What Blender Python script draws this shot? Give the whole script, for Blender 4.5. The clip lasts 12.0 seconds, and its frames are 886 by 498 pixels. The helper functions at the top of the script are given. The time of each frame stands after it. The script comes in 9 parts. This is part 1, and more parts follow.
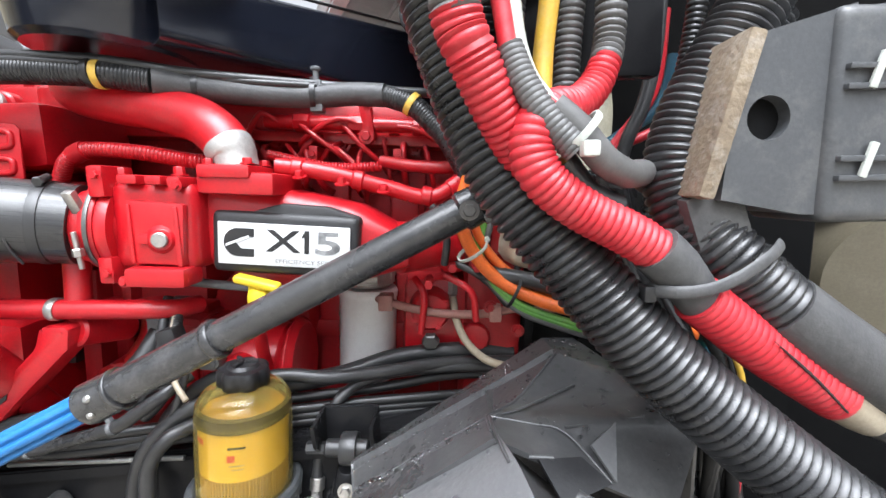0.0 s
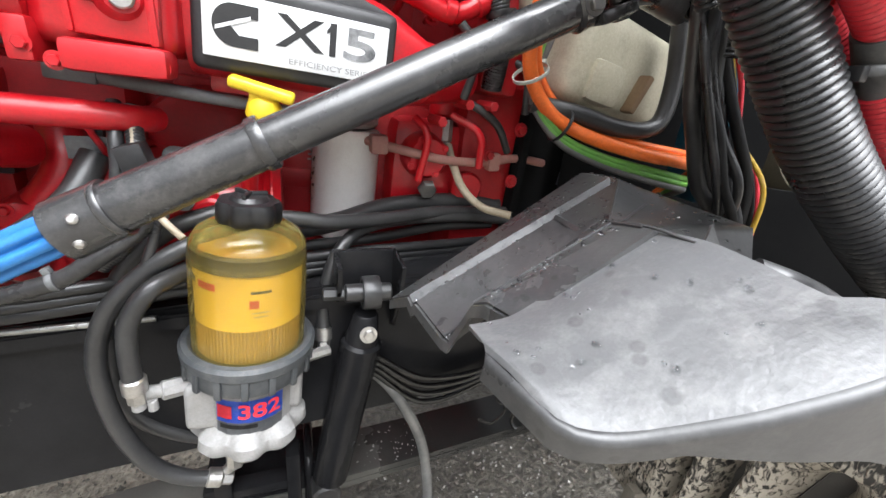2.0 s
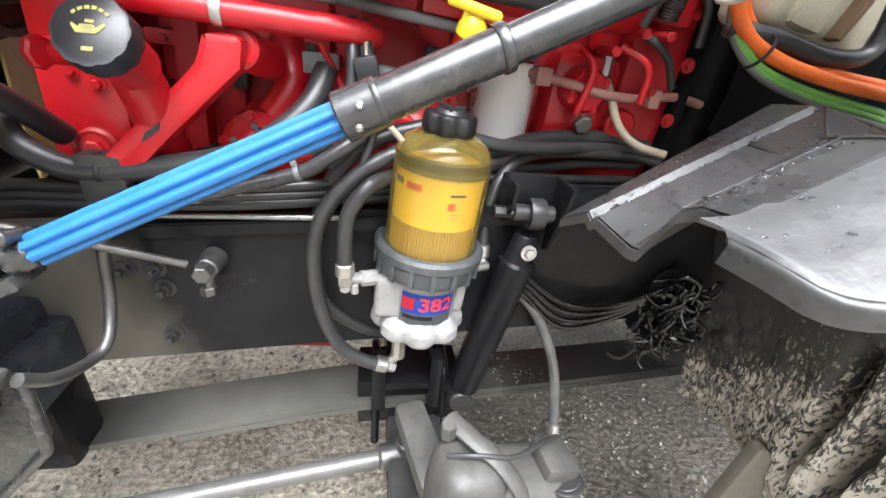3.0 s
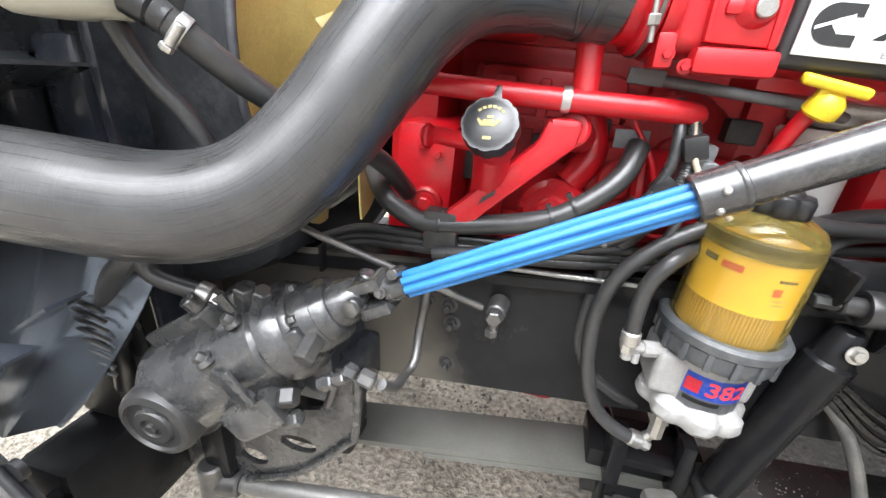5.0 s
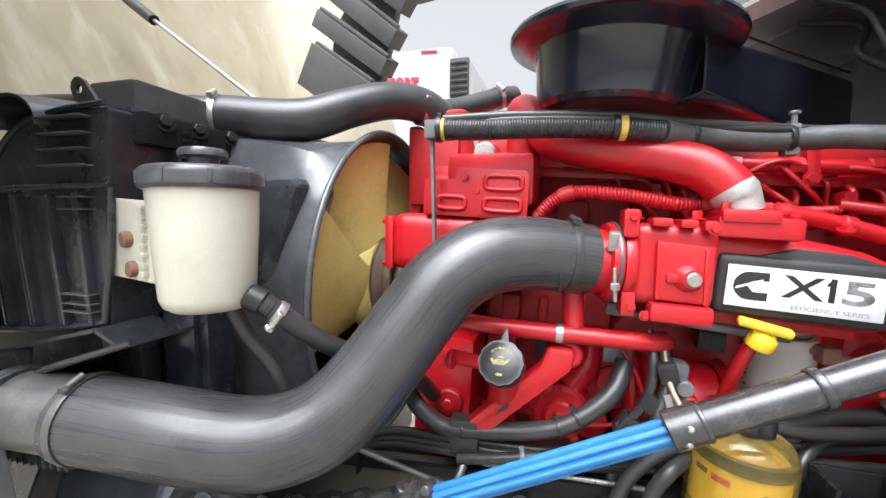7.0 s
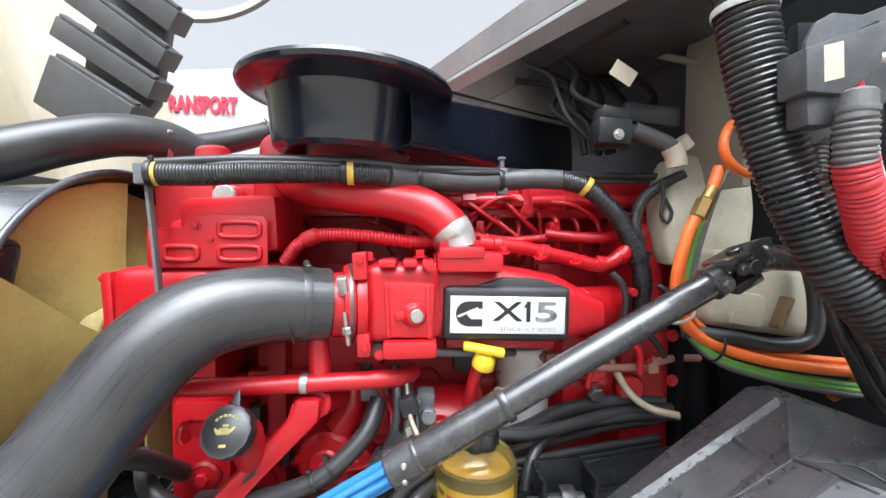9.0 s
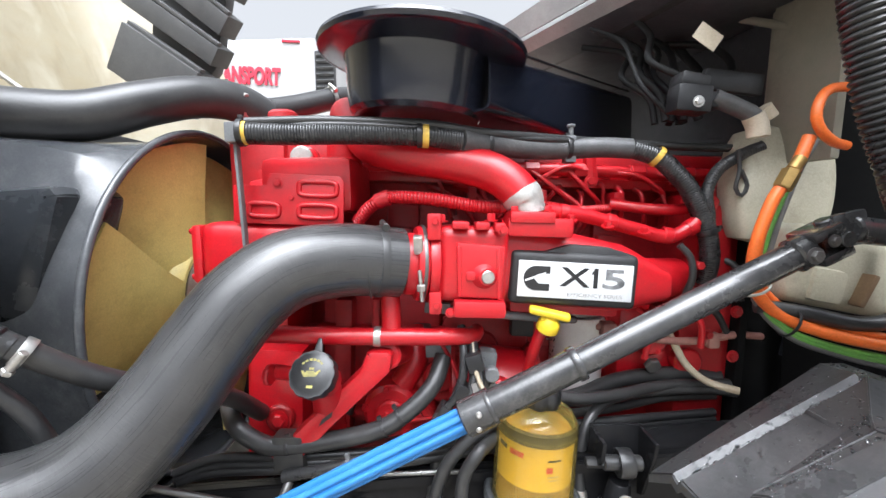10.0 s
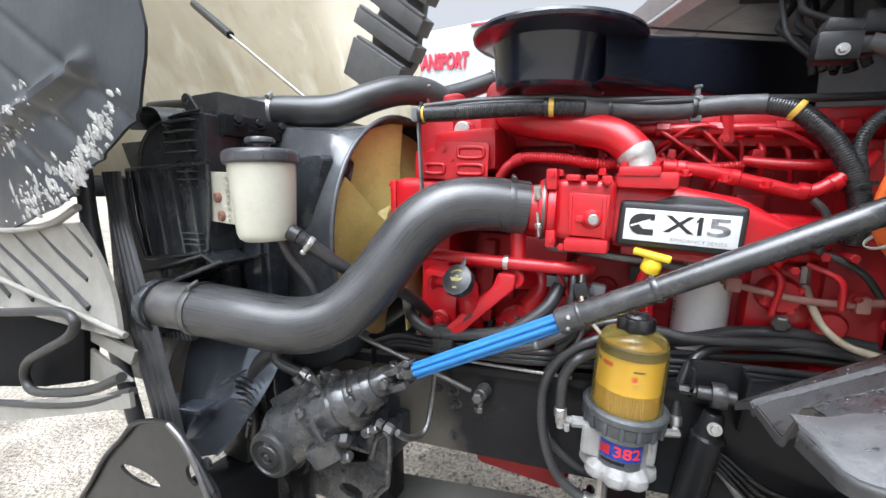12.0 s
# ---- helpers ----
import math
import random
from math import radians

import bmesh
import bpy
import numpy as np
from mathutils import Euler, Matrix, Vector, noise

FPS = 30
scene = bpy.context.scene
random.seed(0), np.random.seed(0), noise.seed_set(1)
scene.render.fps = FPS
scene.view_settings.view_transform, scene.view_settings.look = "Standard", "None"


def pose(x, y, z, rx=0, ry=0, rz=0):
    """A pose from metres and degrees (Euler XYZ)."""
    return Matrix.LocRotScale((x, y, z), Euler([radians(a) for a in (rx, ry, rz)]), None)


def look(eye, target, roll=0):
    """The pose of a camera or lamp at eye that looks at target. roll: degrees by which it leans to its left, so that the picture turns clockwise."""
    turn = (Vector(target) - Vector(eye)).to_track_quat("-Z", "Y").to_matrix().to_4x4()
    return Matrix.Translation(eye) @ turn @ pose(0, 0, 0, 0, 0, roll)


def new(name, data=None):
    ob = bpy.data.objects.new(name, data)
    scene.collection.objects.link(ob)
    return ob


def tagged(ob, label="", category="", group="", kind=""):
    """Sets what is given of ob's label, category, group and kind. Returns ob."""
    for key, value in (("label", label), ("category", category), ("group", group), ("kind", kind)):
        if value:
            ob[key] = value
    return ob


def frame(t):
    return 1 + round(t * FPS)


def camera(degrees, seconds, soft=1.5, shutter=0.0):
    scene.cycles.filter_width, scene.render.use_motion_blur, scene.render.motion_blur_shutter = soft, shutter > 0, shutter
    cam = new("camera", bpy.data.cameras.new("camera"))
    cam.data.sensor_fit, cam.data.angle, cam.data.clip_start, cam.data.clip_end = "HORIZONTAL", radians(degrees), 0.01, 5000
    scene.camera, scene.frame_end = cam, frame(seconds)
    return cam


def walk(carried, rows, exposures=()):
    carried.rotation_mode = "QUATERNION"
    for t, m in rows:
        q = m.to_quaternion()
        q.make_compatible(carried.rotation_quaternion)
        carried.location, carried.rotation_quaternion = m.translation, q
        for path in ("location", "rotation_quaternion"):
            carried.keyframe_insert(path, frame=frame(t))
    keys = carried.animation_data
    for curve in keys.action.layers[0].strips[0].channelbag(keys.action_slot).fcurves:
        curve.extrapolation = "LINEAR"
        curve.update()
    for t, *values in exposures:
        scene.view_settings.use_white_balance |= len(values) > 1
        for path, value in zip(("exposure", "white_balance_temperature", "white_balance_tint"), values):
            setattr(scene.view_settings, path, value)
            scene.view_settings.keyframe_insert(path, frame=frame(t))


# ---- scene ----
cam = camera(94.3, 12.0)
METRES, EYE, TILT, LEAN, TURN = 1.6, 1.5, -8.0, 1.0, 0.0
ROWS = [
    (0.0, 0.0, 0.0, 0.0, 0.0, 0.0, -0.0),
    (0.5, -0.0595, 0.0118, -0.0193, -8.96, -0.85, -1.04),
    (1.0, -0.0991, 0.0214, -0.0331, -12.86, -4.19, -2.14),
    (1.5, -0.1434, 0.0427, -0.0411, -17.95, -9.09, -2.79),
    (2.0, -0.163, 0.0528, -0.0665, -19.5, -13.9, -3.57),
    (2.5, -0.2127, 0.0365, -0.0998, -16.63, -17.46, -4.42),
    (3.0, -0.2612, 0.0355, -0.1097, -8.9, -19.24, -5.17),
    (3.5, -0.3164, 0.0397, -0.1237, -0.99, -20.16, -6.08),
    (5.5, -0.3872, -0.006, -0.0757, 16.89, -11.41, -5.29),
    (6.0, -0.3912, -0.029, -0.0455, 18.25, -6.67, -4.97),
    (6.5, -0.3885, -0.0514, -0.0192, 18.15, -1.54, -4.64),
    (7.0, -0.377, -0.0733, 0.0005, 16.12, 3.09, -3.86),
    (7.5, -0.3476, -0.0743, 0.0146, 11.71, 6.74, -2.4),
    (9.5, -0.2415, -0.051, 0.0309, -4.76, 4.91, 2.62),
    (10.0, -0.298, -0.0628, 0.0145, 0.71, 3.06, -0.06),
    (10.5, -0.3113, -0.1071, 0.0101, 8.5, 1.55, -2.9),
    (11.0, -0.2532, -0.1641, -0.0075, 15.46, 0.73, -4.55),
    (11.5, -0.2014, -0.1934, -0.0197, 20.75, -0.01, -4.64),
    (12.0, -0.2019, -0.197, -0.0319, 25.28, -1.19, -3.76),
]
walk(cam, [(t, pose(0, 0, EYE, TILT, LEAN, TURN) @ pose(METRES * x, METRES * y, METRES * z, 90 + pitch, roll, yaw)) for t, x, y, z, yaw, pitch, roll in ROWS],
     exposures=[(0.0, 1.66, 5970, 10), (1.5, 1.58, 6130, 10), (2.5, 1.78, 6180, 10), (3.5, 2.06, 6180, 10), (5.5, 1.95, 6160, 10), (6.0, 1.74, 6060, 10), (6.5, 1.68, 6060, 10), (7.0, 1.58, 6080, 10), (7.5, 1.48, 6050, 10), (9.5, 1.60, 5920, 10), (10.0, 1.60, 5990, 10), (10.5, 1.56, 6020, 10), (12.0, 1.45, 5880, 10)])

# ---------------------------------------------------------------- world and light
world = bpy.data.worlds.new("overcast_sky")
scene.world = world
world.use_nodes = True
wn, wl = world.node_tree.nodes, world.node_tree.links
sky = wn.new("ShaderNodeTexSky")
sky.sky_type = "NISHITA"
sky.sun_disc = False
sky.sun_elevation, sky.sun_rotation = radians(68), radians(177)
sky.air_density, sky.dust_density, sky.ozone_density = 1.0, 9.0, 1.0
soft = wn.new("ShaderNodeHueSaturation")
soft.inputs["Saturation"].default_value = 0.0
wl.new(sky.outputs[0], soft.inputs["Color"])
wl.new(soft.outputs[0], wn["Background"].inputs["Color"])
wn["Background"].inputs["Strength"].default_value = 0.108
sun = new("sun", bpy.data.lights.new("sun", "SUN"))
sun.data.energy, sun.data.angle, sun.data.color = 1.62, radians(60), (1.0, 0.985, 0.97)
sun.matrix_world = look((0.1, -1.9, 3.8), (0, 0, 0))


# ---------------------------------------------------------------- materials
def rgb(c):
    return (c[0], c[1], c[2], 1.0)


def surface(name, col, col2=None, scale=6.0, rough=0.5, metal=0.0, bump=0.15, grain=180.0, dust=0.0, dust_col=(0.42, 0.40, 0.36),
            coat=0.0, island=0.0, drops=0.0, spread=0.5, speck=0.13):
    """A painted, plastic, rubber or metal surface: two tones in clouds, fine grain, dust in patches, uneven gloss."""
    m = bpy.data.materials.new(name)
    m.use_nodes = True
    n, l = m.node_tree.nodes, m.node_tree.links
    b = n["Principled BSDF"]
    co = n.new("ShaderNodeTexCoord")
    big = n.new("ShaderNodeTexNoise")
    big.inputs["Scale"].default_value, big.inputs["Detail"].default_value, big.inputs["Roughness"].default_value = scale, 6, 0.62
    l.new(co.outputs["Object"], big.inputs["Vector"])
    ramp = n.new("ShaderNodeValToRGB")
    ramp.color_ramp.elements[0].position, ramp.color_ramp.elements[1].position = 0.5 - spread * 0.35, 0.5 + spread * 0.35
    ramp.color_ramp.elements[0].color, ramp.color_ramp.elements[1].color = rgb(col), rgb(col2 or [c * 0.8 for c in col])
    l.new(big.outputs["Fac"], ramp.inputs["Fac"])
    out = ramp.outputs["Color"]
    fine = n.new("ShaderNodeTexNoise")
    fine.inputs["Scale"].default_value, fine.inputs["Detail"].default_value = grain, 4
    l.new(co.outputs["Object"], fine.inputs["Vector"])
    if dust:
        d = n.new("ShaderNodeTexNoise")
        d.inputs["Scale"].default_value, d.inputs["Detail"].default_value, d.inputs["Roughness"].default_value = scale * 2.7, 8, 0.75
        l.new(co.outputs["Object"], d.inputs["Vector"])
        dr = n.new("ShaderNodeMapRange")
        dr.inputs["From Min"].default_value, dr.inputs["From Max"].default_value = 0.48, 0.75
        dr.inputs["To Max"].default_value = dust
        l.new(d.outputs["Fac"], dr.inputs["Value"])
        mix = n.new("ShaderNodeMix")
        mix.data_type = "RGBA"
        l.new(dr.outputs[0], mix.inputs["Factor"])
        l.new(out, mix.inputs["A"])
        mix.inputs["B"].default_value = rgb(dust_col)
        out = mix.outputs["Result"]
    if drops:
        v = n.new("ShaderNodeTexVoronoi")
        v.inputs["Scale"].default_value = drops
        l.new(co.outputs["Object"], v.inputs["Vector"])
        vr = n.new("ShaderNodeMapRange")
        vr.inputs["From Min"].default_value, vr.inputs["From Max"].default_value = 0.13, 0.19
        vr.inputs["To Min"].default_value, vr.inputs["To Max"].default_value = 0.68, 1.0
        l.new(v.outputs["Distance"], vr.inputs["Value"])
        mv = n.new("ShaderNodeMix")
        mv.data_type, mv.blend_type = "RGBA", "MULTIPLY"
        mv.inputs["Factor"].default_value = 1.0
        l.new(out, mv.inputs["A"])
        l.new(vr.outputs[0], mv.inputs["B"])
        out = mv.outputs["Result"]
    if island:
        g = n.new("ShaderNodeNewGeometry")
        mr = n.new("ShaderNodeMapRange")
        mr.inputs["To Min"].default_value, mr.inputs["To Max"].default_value = 1 - island, 1 + island
        l.new(g.outputs["Random Per Island"], mr.inputs["Value"])
        mi = n.new("ShaderNodeMix")
        mi.data_type, mi.blend_type = "RGBA", "MULTIPLY"
        mi.inputs["Factor"].default_value = 1.0
        l.new(out, mi.inputs["A"])
        l.new(mr.outputs[0], mi.inputs["B"])
        out = mi.outputs["Result"]
    # fine specks of dirt and wear
    sp = n.new("ShaderNodeTexNoise")
    sp.inputs["Scale"].default_value, sp.inputs["Detail"].default_value, sp.inputs["Roughness"].default_value = 260, 5, 0.8
    l.new(co.outputs["Object"], sp.inputs["Vector"])
    sr = n.new("ShaderNodeMapRange")
    sr.inputs["From Min"].default_value, sr.inputs["From Max"].default_value = 0.32, 0.68
    sr.inputs["To Min"].default_value, sr.inputs["To Max"].default_value = 1 - speck, 1 + speck
    l.new(sp.outputs["Fac"], sr.inputs["Value"])
    sm = n.new("ShaderNodeMix")
    sm.data_type, sm.blend_type = "RGBA", "MULTIPLY"
    sm.inputs["Factor"].default_value = 1.0
    l.new(out, sm.inputs["A"])
    l.new(sr.outputs[0], sm.inputs["B"])
    out = sm.outputs["Result"]
    l.new(out, b.inputs["Base Color"])
    rr = n.new("ShaderNodeMapRange")
    rr.inputs["To Min"].default_value, rr.inputs["To Max"].default_value = max(0.03, rough - 0.13), min(1.0, rough + 0.16)
    l.new(big.outputs["Fac"], rr.inputs["Value"])
    l.new(rr.outputs[0], b.inputs["Roughness"])
    b.inputs["Metallic"].default_value = metal
    if coat:
        b.inputs["Coat Weight"].default_value, b.inputs["Coat Roughness"].default_value = coat, 0.12
    if bump:
        bp = n.new("ShaderNodeBump")
        bp.inputs["Strength"].default_value, bp.inputs["Distance"].default_value = bump, 0.002
        l.new(fine.outputs["Fac"], bp.inputs["Height"])
        l.new(bp.outputs[0], b.inputs["Normal"])
    return m


RED = surface("red_engine_enamel", (0.52, 0.005, 0.012), (0.36, 0.004, 0.009), 6, 0.36, bump=0.22, grain=60, dust=0.40, dust_col=(0.18, 0.028, 0.028), coat=0.15, spread=0.9)
# Darker red for deep-set parts: dirt and painted-in shade together.
RED_DULL = surface("dusty_shaded_red_enamel", (0.42, 0.005, 0.009), (0.24, 0.005, 0.008), 8, 0.48, bump=0.35, grain=70, dust=0.45, dust_col=(0.085, 0.012, 0.011), spread=0.9)
RED_LOOM = surface("red_corrugated_loom", (0.50, 0.018, 0.030), (0.42, 0.014, 0.022), 10, 0.42, bump=0.08, dust=0.22, dust_col=(0.5, 0.2, 0.2))
BLACK = surface("black_chassis_paint", (0.008, 0.008, 0.009), (0.016, 0.016, 0.017), 6, 0.22, bump=0.14, grain=60, dust=0.10, dust_col=(0.025, 0.0245, 0.024))
BLACK.node_tree.nodes["Principled BSDF"].inputs["Specular IOR Level"].default_value = 0.13
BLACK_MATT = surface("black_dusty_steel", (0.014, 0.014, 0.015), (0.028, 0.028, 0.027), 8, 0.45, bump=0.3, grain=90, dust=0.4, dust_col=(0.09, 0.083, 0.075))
GEAR = surface("cast_black_gear_housing", (0.020, 0.021, 0.023), (0.042, 0.042, 0.042), 11, 0.24, bump=0.6, grain=70, dust=0.5, dust_col=(0.13, 0.128, 0.122), coat=0.55)
PLASTIC = surface("black_moulded_plastic", (0.010, 0.010, 0.011), (0.017, 0.017, 0.018), 9, 0.34, bump=0.12, grain=240, dust=0.25, dust_col=(0.06, 0.06, 0.06))
GLOSS = surface("dark_polished_plastic", (0.007, 0.009, 0.016), (0.012, 0.014, 0.022), 4, 0.17, coat=0.3, bump=0.03, grain=90, dust=0.1, dust_col=(0.02, 0.02, 0.03))
RUBBER = surface("black_rubber_hose", (0.020, 0.020, 0.021), (0.038, 0.038, 0.038), 12, 0.32, bump=0.15, grain=140, dust=0.3, dust_col=(0.06, 0.058, 0.055))
CAC = surface("worn_black_charge_hose", (0.024, 0.024, 0.025), (0.044, 0.044, 0.044), 7, 0.31, bump=0.10, grain=220, dust=0.3, dust_col=(0.075, 0.074, 0.072), coat=0.22)


def scuffed(m, scale=1.0):
    """Adds the short crosswise scuffs and pale lengthwise streaks of a handled rubber hose."""
    n, l = m.node_tree.nodes, m.node_tree.links
    b = n["Principled BSDF"]
    co = n.new("ShaderNodeTexCoord")
    mp = n.new("ShaderNodeMapping")
    mp.inputs["Scale"].default_value = (14 * scale, 520 * scale, 1)
    l.new(co.outputs["UV"], mp.inputs["Vector"])
    a = n.new("ShaderNodeTexNoise")
    a.inputs["Scale"].default_value, a.inputs["Detail"].default_value = 1.0, 3
    l.new(mp.outputs[0], a.inputs["Vector"])
    patch = n.new("ShaderNodeTexNoise")
    patch.inputs["Scale"].default_value = 9
    l.new(co.outputs["Object"], patch.inputs["Vector"])
    mul = n.new("ShaderNodeMath")
    mul.operation = "MULTIPLY"
    l.new(a.outputs["Fac"], mul.inputs[0])
    l.new(patch.outputs["Fac"], mul.inputs[1])
    r = n.new("ShaderNodeMapRange")
    r.inputs["From Min"].default_value, r.inputs["From Max"].default_value, r.inputs["To Max"].default_value = 0.31, 0.46, 0.20
    l.new(mul.outputs[0], r.inputs["Value"])
    mix = n.new("ShaderNodeMix")
    mix.data_type = "RGBA"
    old = b.inputs["Base Color"].links[0].from_socket
    l.new(r.outputs[0], mix.inputs["Factor"])
    l.new(old, mix.inputs["A"])
    mix.inputs["B"].default_value = (0.15, 0.148, 0.143, 1)
    l.new(mix.outputs["Result"], b.inputs["Base Color"])
    # fine rubbed lines along the hose change its gloss
    ml = n.new("ShaderNodeMapping")
    ml.inputs["Scale"].default_value = (110 * scale, 7 * scale, 1)
    l.new(co.outputs["UV"], ml.inputs["Vector"])
    st = n.new("ShaderNodeTexNoise")
    st.inputs["Scale"].default_value, st.inputs["Detail"].default_value = 1.0, 4
    l.new(ml.outputs[0], st.inputs["Vector"])
    ro = n.new("ShaderNodeMapRange")
    ro.inputs["From Min"].default_value, ro.inputs["From Max"].default_value = 0.35, 0.65
    ro.inputs["To Min"].default_value, ro.inputs["To Max"].default_value = 0.22, 0.46
    l.new(st.outputs["Fac"], ro.inputs["Value"])
    l.new(ro.outputs[0], b.inputs["Roughness"])


scuffed(CAC)
LOOM = surface("black_corrugated_loom", (0.015, 0.015, 0.016), (0.028, 0.028, 0.029), 14, 0.28, bump=0.06, dust=0.4, dust_col=(0.10, 0.098, 0.096))
LOOM_GREY = surface("dusty_grey_loom", (0.070, 0.069, 0.068), (0.115, 0.113, 0.110), 14, 0.5, bump=0.1, dust=0.4, dust_col=(0.15, 0.145, 0.14))
TAPE = surface("grey_friction_tape", (0.042, 0.042, 0.044), (0.072, 0.072, 0.072), 18, 0.5, bump=0.3, dust=0.3, dust_col=(0.15, 0.145, 0.14))
BLUE = surface("blue_spline_coating", (0.018, 0.135, 0.37), (0.024, 0.155, 0.41), 16, 0.46, bump=0.1, dust=0.12, dust_col=(0.2, 0.4, 0.6))
SHAFT = surface("black_shaft_paint", (0.022, 0.022, 0.023), (0.038, 0.038, 0.039), 10, 0.25, bump=0.18, grain=90, dust=0.4, dust_col=(0.13, 0.128, 0.125), coat=0.5)
STEEL = surface("bright_zinc_steel", (0.55, 0.54, 0.52), (0.40, 0.39, 0.37), 30, 0.36, metal=0.9, bump=0.15, dust=0.25, dust_col=(0.25, 0.22, 0.19))
ALU = surface("cast_aluminium", (0.50, 0.49, 0.47), (0.36, 0.35, 0.33), 22, 0.48, metal=0.55, bump=0.4, grain=140, dust=0.3, dust_col=(0.25, 0.23, 0.2))
DARKSTEEL = surface("oily_dark_steel", (0.10, 0.10, 0.10), (0.17, 0.165, 0.16), 25, 0.38, metal=0.7, bump=0.2, dust=0.35, dust_col=(0.14, 0.13, 0.11))
YELLOW = surface("yellow_handle_plastic", (0.78, 0.56, 0.02), (0.66, 0.47, 0.02), 25, 0.42, bump=0.06, dust=0.3, dust_col=(0.35, 0.27, 0.08))
CREAM = surface("yellowed_white_plastic", (0.54, 0.535, 0.465), (0.45, 0.44, 0.355), 7, 0.32, bump=0.05, dust=0.25, dust_col=(0.30, 0.25, 0.15), spread=0.9, speck=0.04)
WHITE = surface("white_filter_paint", (0.82, 0.81, 0.79), (0.76, 0.75, 0.72), 9, 0.3, bump=0.05, dust=0.16, dust_col=(0.35, 0.26, 0.2), speck=0.04)
PLATE = surface("white_badge_face", (0.74, 0.75, 0.75), (0.66, 0.67, 0.68), 20, 0.3, metal=0.2, bump=0.04, dust=0.2, dust_col=(0.4, 0.4, 0.4), speck=0.04)
INK = surface("black_ink", (0.012, 0.012, 0.013), (0.02, 0.02, 0.02), 60, 0.45, bump=0.0)
INK_GREY = surface("faded_grey_ink", (0.16, 0.16, 0.165), (0.42, 0.42, 0.42), 30, 0.45, bump=0.0)
TAN = surface("tan_fan_plastic", (0.66, 0.56, 0.20), (0.50, 0.40, 0.12), 6, 0.45, bump=0.1, dust=0.45, dust_col=(0.24, 0.17, 0.05), spread=0.9)
# Black plastic raised to grey: dust and painted sky reflection.
SHROUD = surface("dusty_sky_grey_shroud", (0.040, 0.043, 0.048), (0.075, 0.079, 0.084), 6, 0.18, bump=0.1, dust=0.4, dust_col=(0.16, 0.16, 0.16))
FENDER = surface("wet_grey_splash_plastic", (0.078, 0.079, 0.081), (0.12, 0.12, 0.122), 8, 0.36, bump=0.4, grain=150, dust=0.45, dust_col=(0.27, 0.267, 0.26), drops=26, spread=1.0, speck=0.06)
LINER = surface("dark_splash_plastic", (0.036, 0.036, 0.037), (0.064, 0.064, 0.065), 8, 0.29, bump=0.18, grain=80, dust=0.45, dust_col=(0.13, 0.13, 0.127), drops=42, speck=0.10)
BEIGE = surface("bare_beige_fibreglass", (0.315, 0.282, 0.20), (0.245, 0.207, 0.132), 3.2, 0.5, bump=0.2, grain=30, dust=0.5, dust_col=(0.28, 0.22, 0.12), spread=0.9, speck=0.04)
CABBEIGE = surface("dusty_cab_panel", (0.27, 0.25, 0.20), (0.19, 0.175, 0.135), 4, 0.55, bump=0.1, dust=0.5, dust_col=(0.12, 0.105, 0.08), speck=0.04)
SHIELD = surface("glossy_bent_shield", (0.013, 0.016, 0.023), (0.034, 0.039, 0.048), 5, 0.10, bump=0.2, grain=22, dust=0.3, dust_col=(0.16, 0.16, 0.16))
PALE = surface("pale_front_panel", (0.26, 0.25, 0.225), (0.18, 0.173, 0.153), 8, 0.5, bump=0.2, dust=0.5, dust_col=(0.3, 0.28, 0.23), speck=0.04)
BOXGREY = surface("grey_battery_box", (0.072, 0.075, 0.079), (0.046, 0.048, 0.051), 9, 0.38, bump=0.12, dust=0.4, dust_col=(0.20, 0.195, 0.185), spread=0.9)
COWL = surface("grey_cowl_paint", (0.32, 0.32, 0.315), (0.24, 0.24, 0.235), 5, 0.45, bump=0.1, dust=0.3, dust_col=(0.12, 0.115, 0.105))
FELT = surface("brown_felt_edge", (0.21, 0.165, 0.11), (0.15, 0.115, 0.08), 30, 0.9, bump=0.8, grain=200, dust=0.4)
ORANGE = surface("orange_cable_sheath", (0.80, 0.16, 0.02), (0.70, 0.13, 0.02), 20, 0.4, bump=0.08, dust=0.3, dust_col=(0.3, 0.14, 0.06))
GREEN = surface("green_cable_sheath", (0.14, 0.36, 0.05), (0.10, 0.27, 0.05), 20, 0.4, bump=0.08, dust=0.35, dust_col=(0.14, 0.16, 0.1))
CABLEWHITE = surface("off_white_cable", (0.48, 0.50, 0.46), (0.40, 0.42, 0.38), 20, 0.45, bump=0.08, dust=0.3)
CREAMHOSE = surface("cream_fuel_hose", (0.36, 0.31, 0.23), (0.27, 0.22, 0.15), 20, 0.5, bump=0.1, dust=0.4, dust_col=(0.2, 0.15, 0.1))
PINKHOSE = surface("faded_brown_pink_hose", (0.34, 0.16, 0.13), (0.26, 0.12, 0.10), 20, 0.55, bump=0.1, dust=0.4, dust_col=(0.3, 0.25, 0.2))
TAPEYELLOW = surface("yellow_marker_tape", (0.72, 0.48, 0.06), (0.56, 0.36, 0.05), 40, 0.5, bump=0.1, dust=0.3)
CAPYELLOW = surface("worn_yellow_print", (0.30, 0.26, 0.05), (0.14, 0.125, 0.04), 60, 0.5, bump=0.0)
AMBER = surface("yellow_brown_cable", (0.58, 0.36, 0.03), (0.48, 0.29, 0.03), 20, 0.45, bump=0.1, dust=0.3)
BLUECAB = surface("teal_cab_paint", (0.010, 0.09, 0.15), (0.008, 0.06, 0.10), 4, 0.35, bump=0.02, dust=0.25, dust_col=(0.05, 0.07, 0.08))
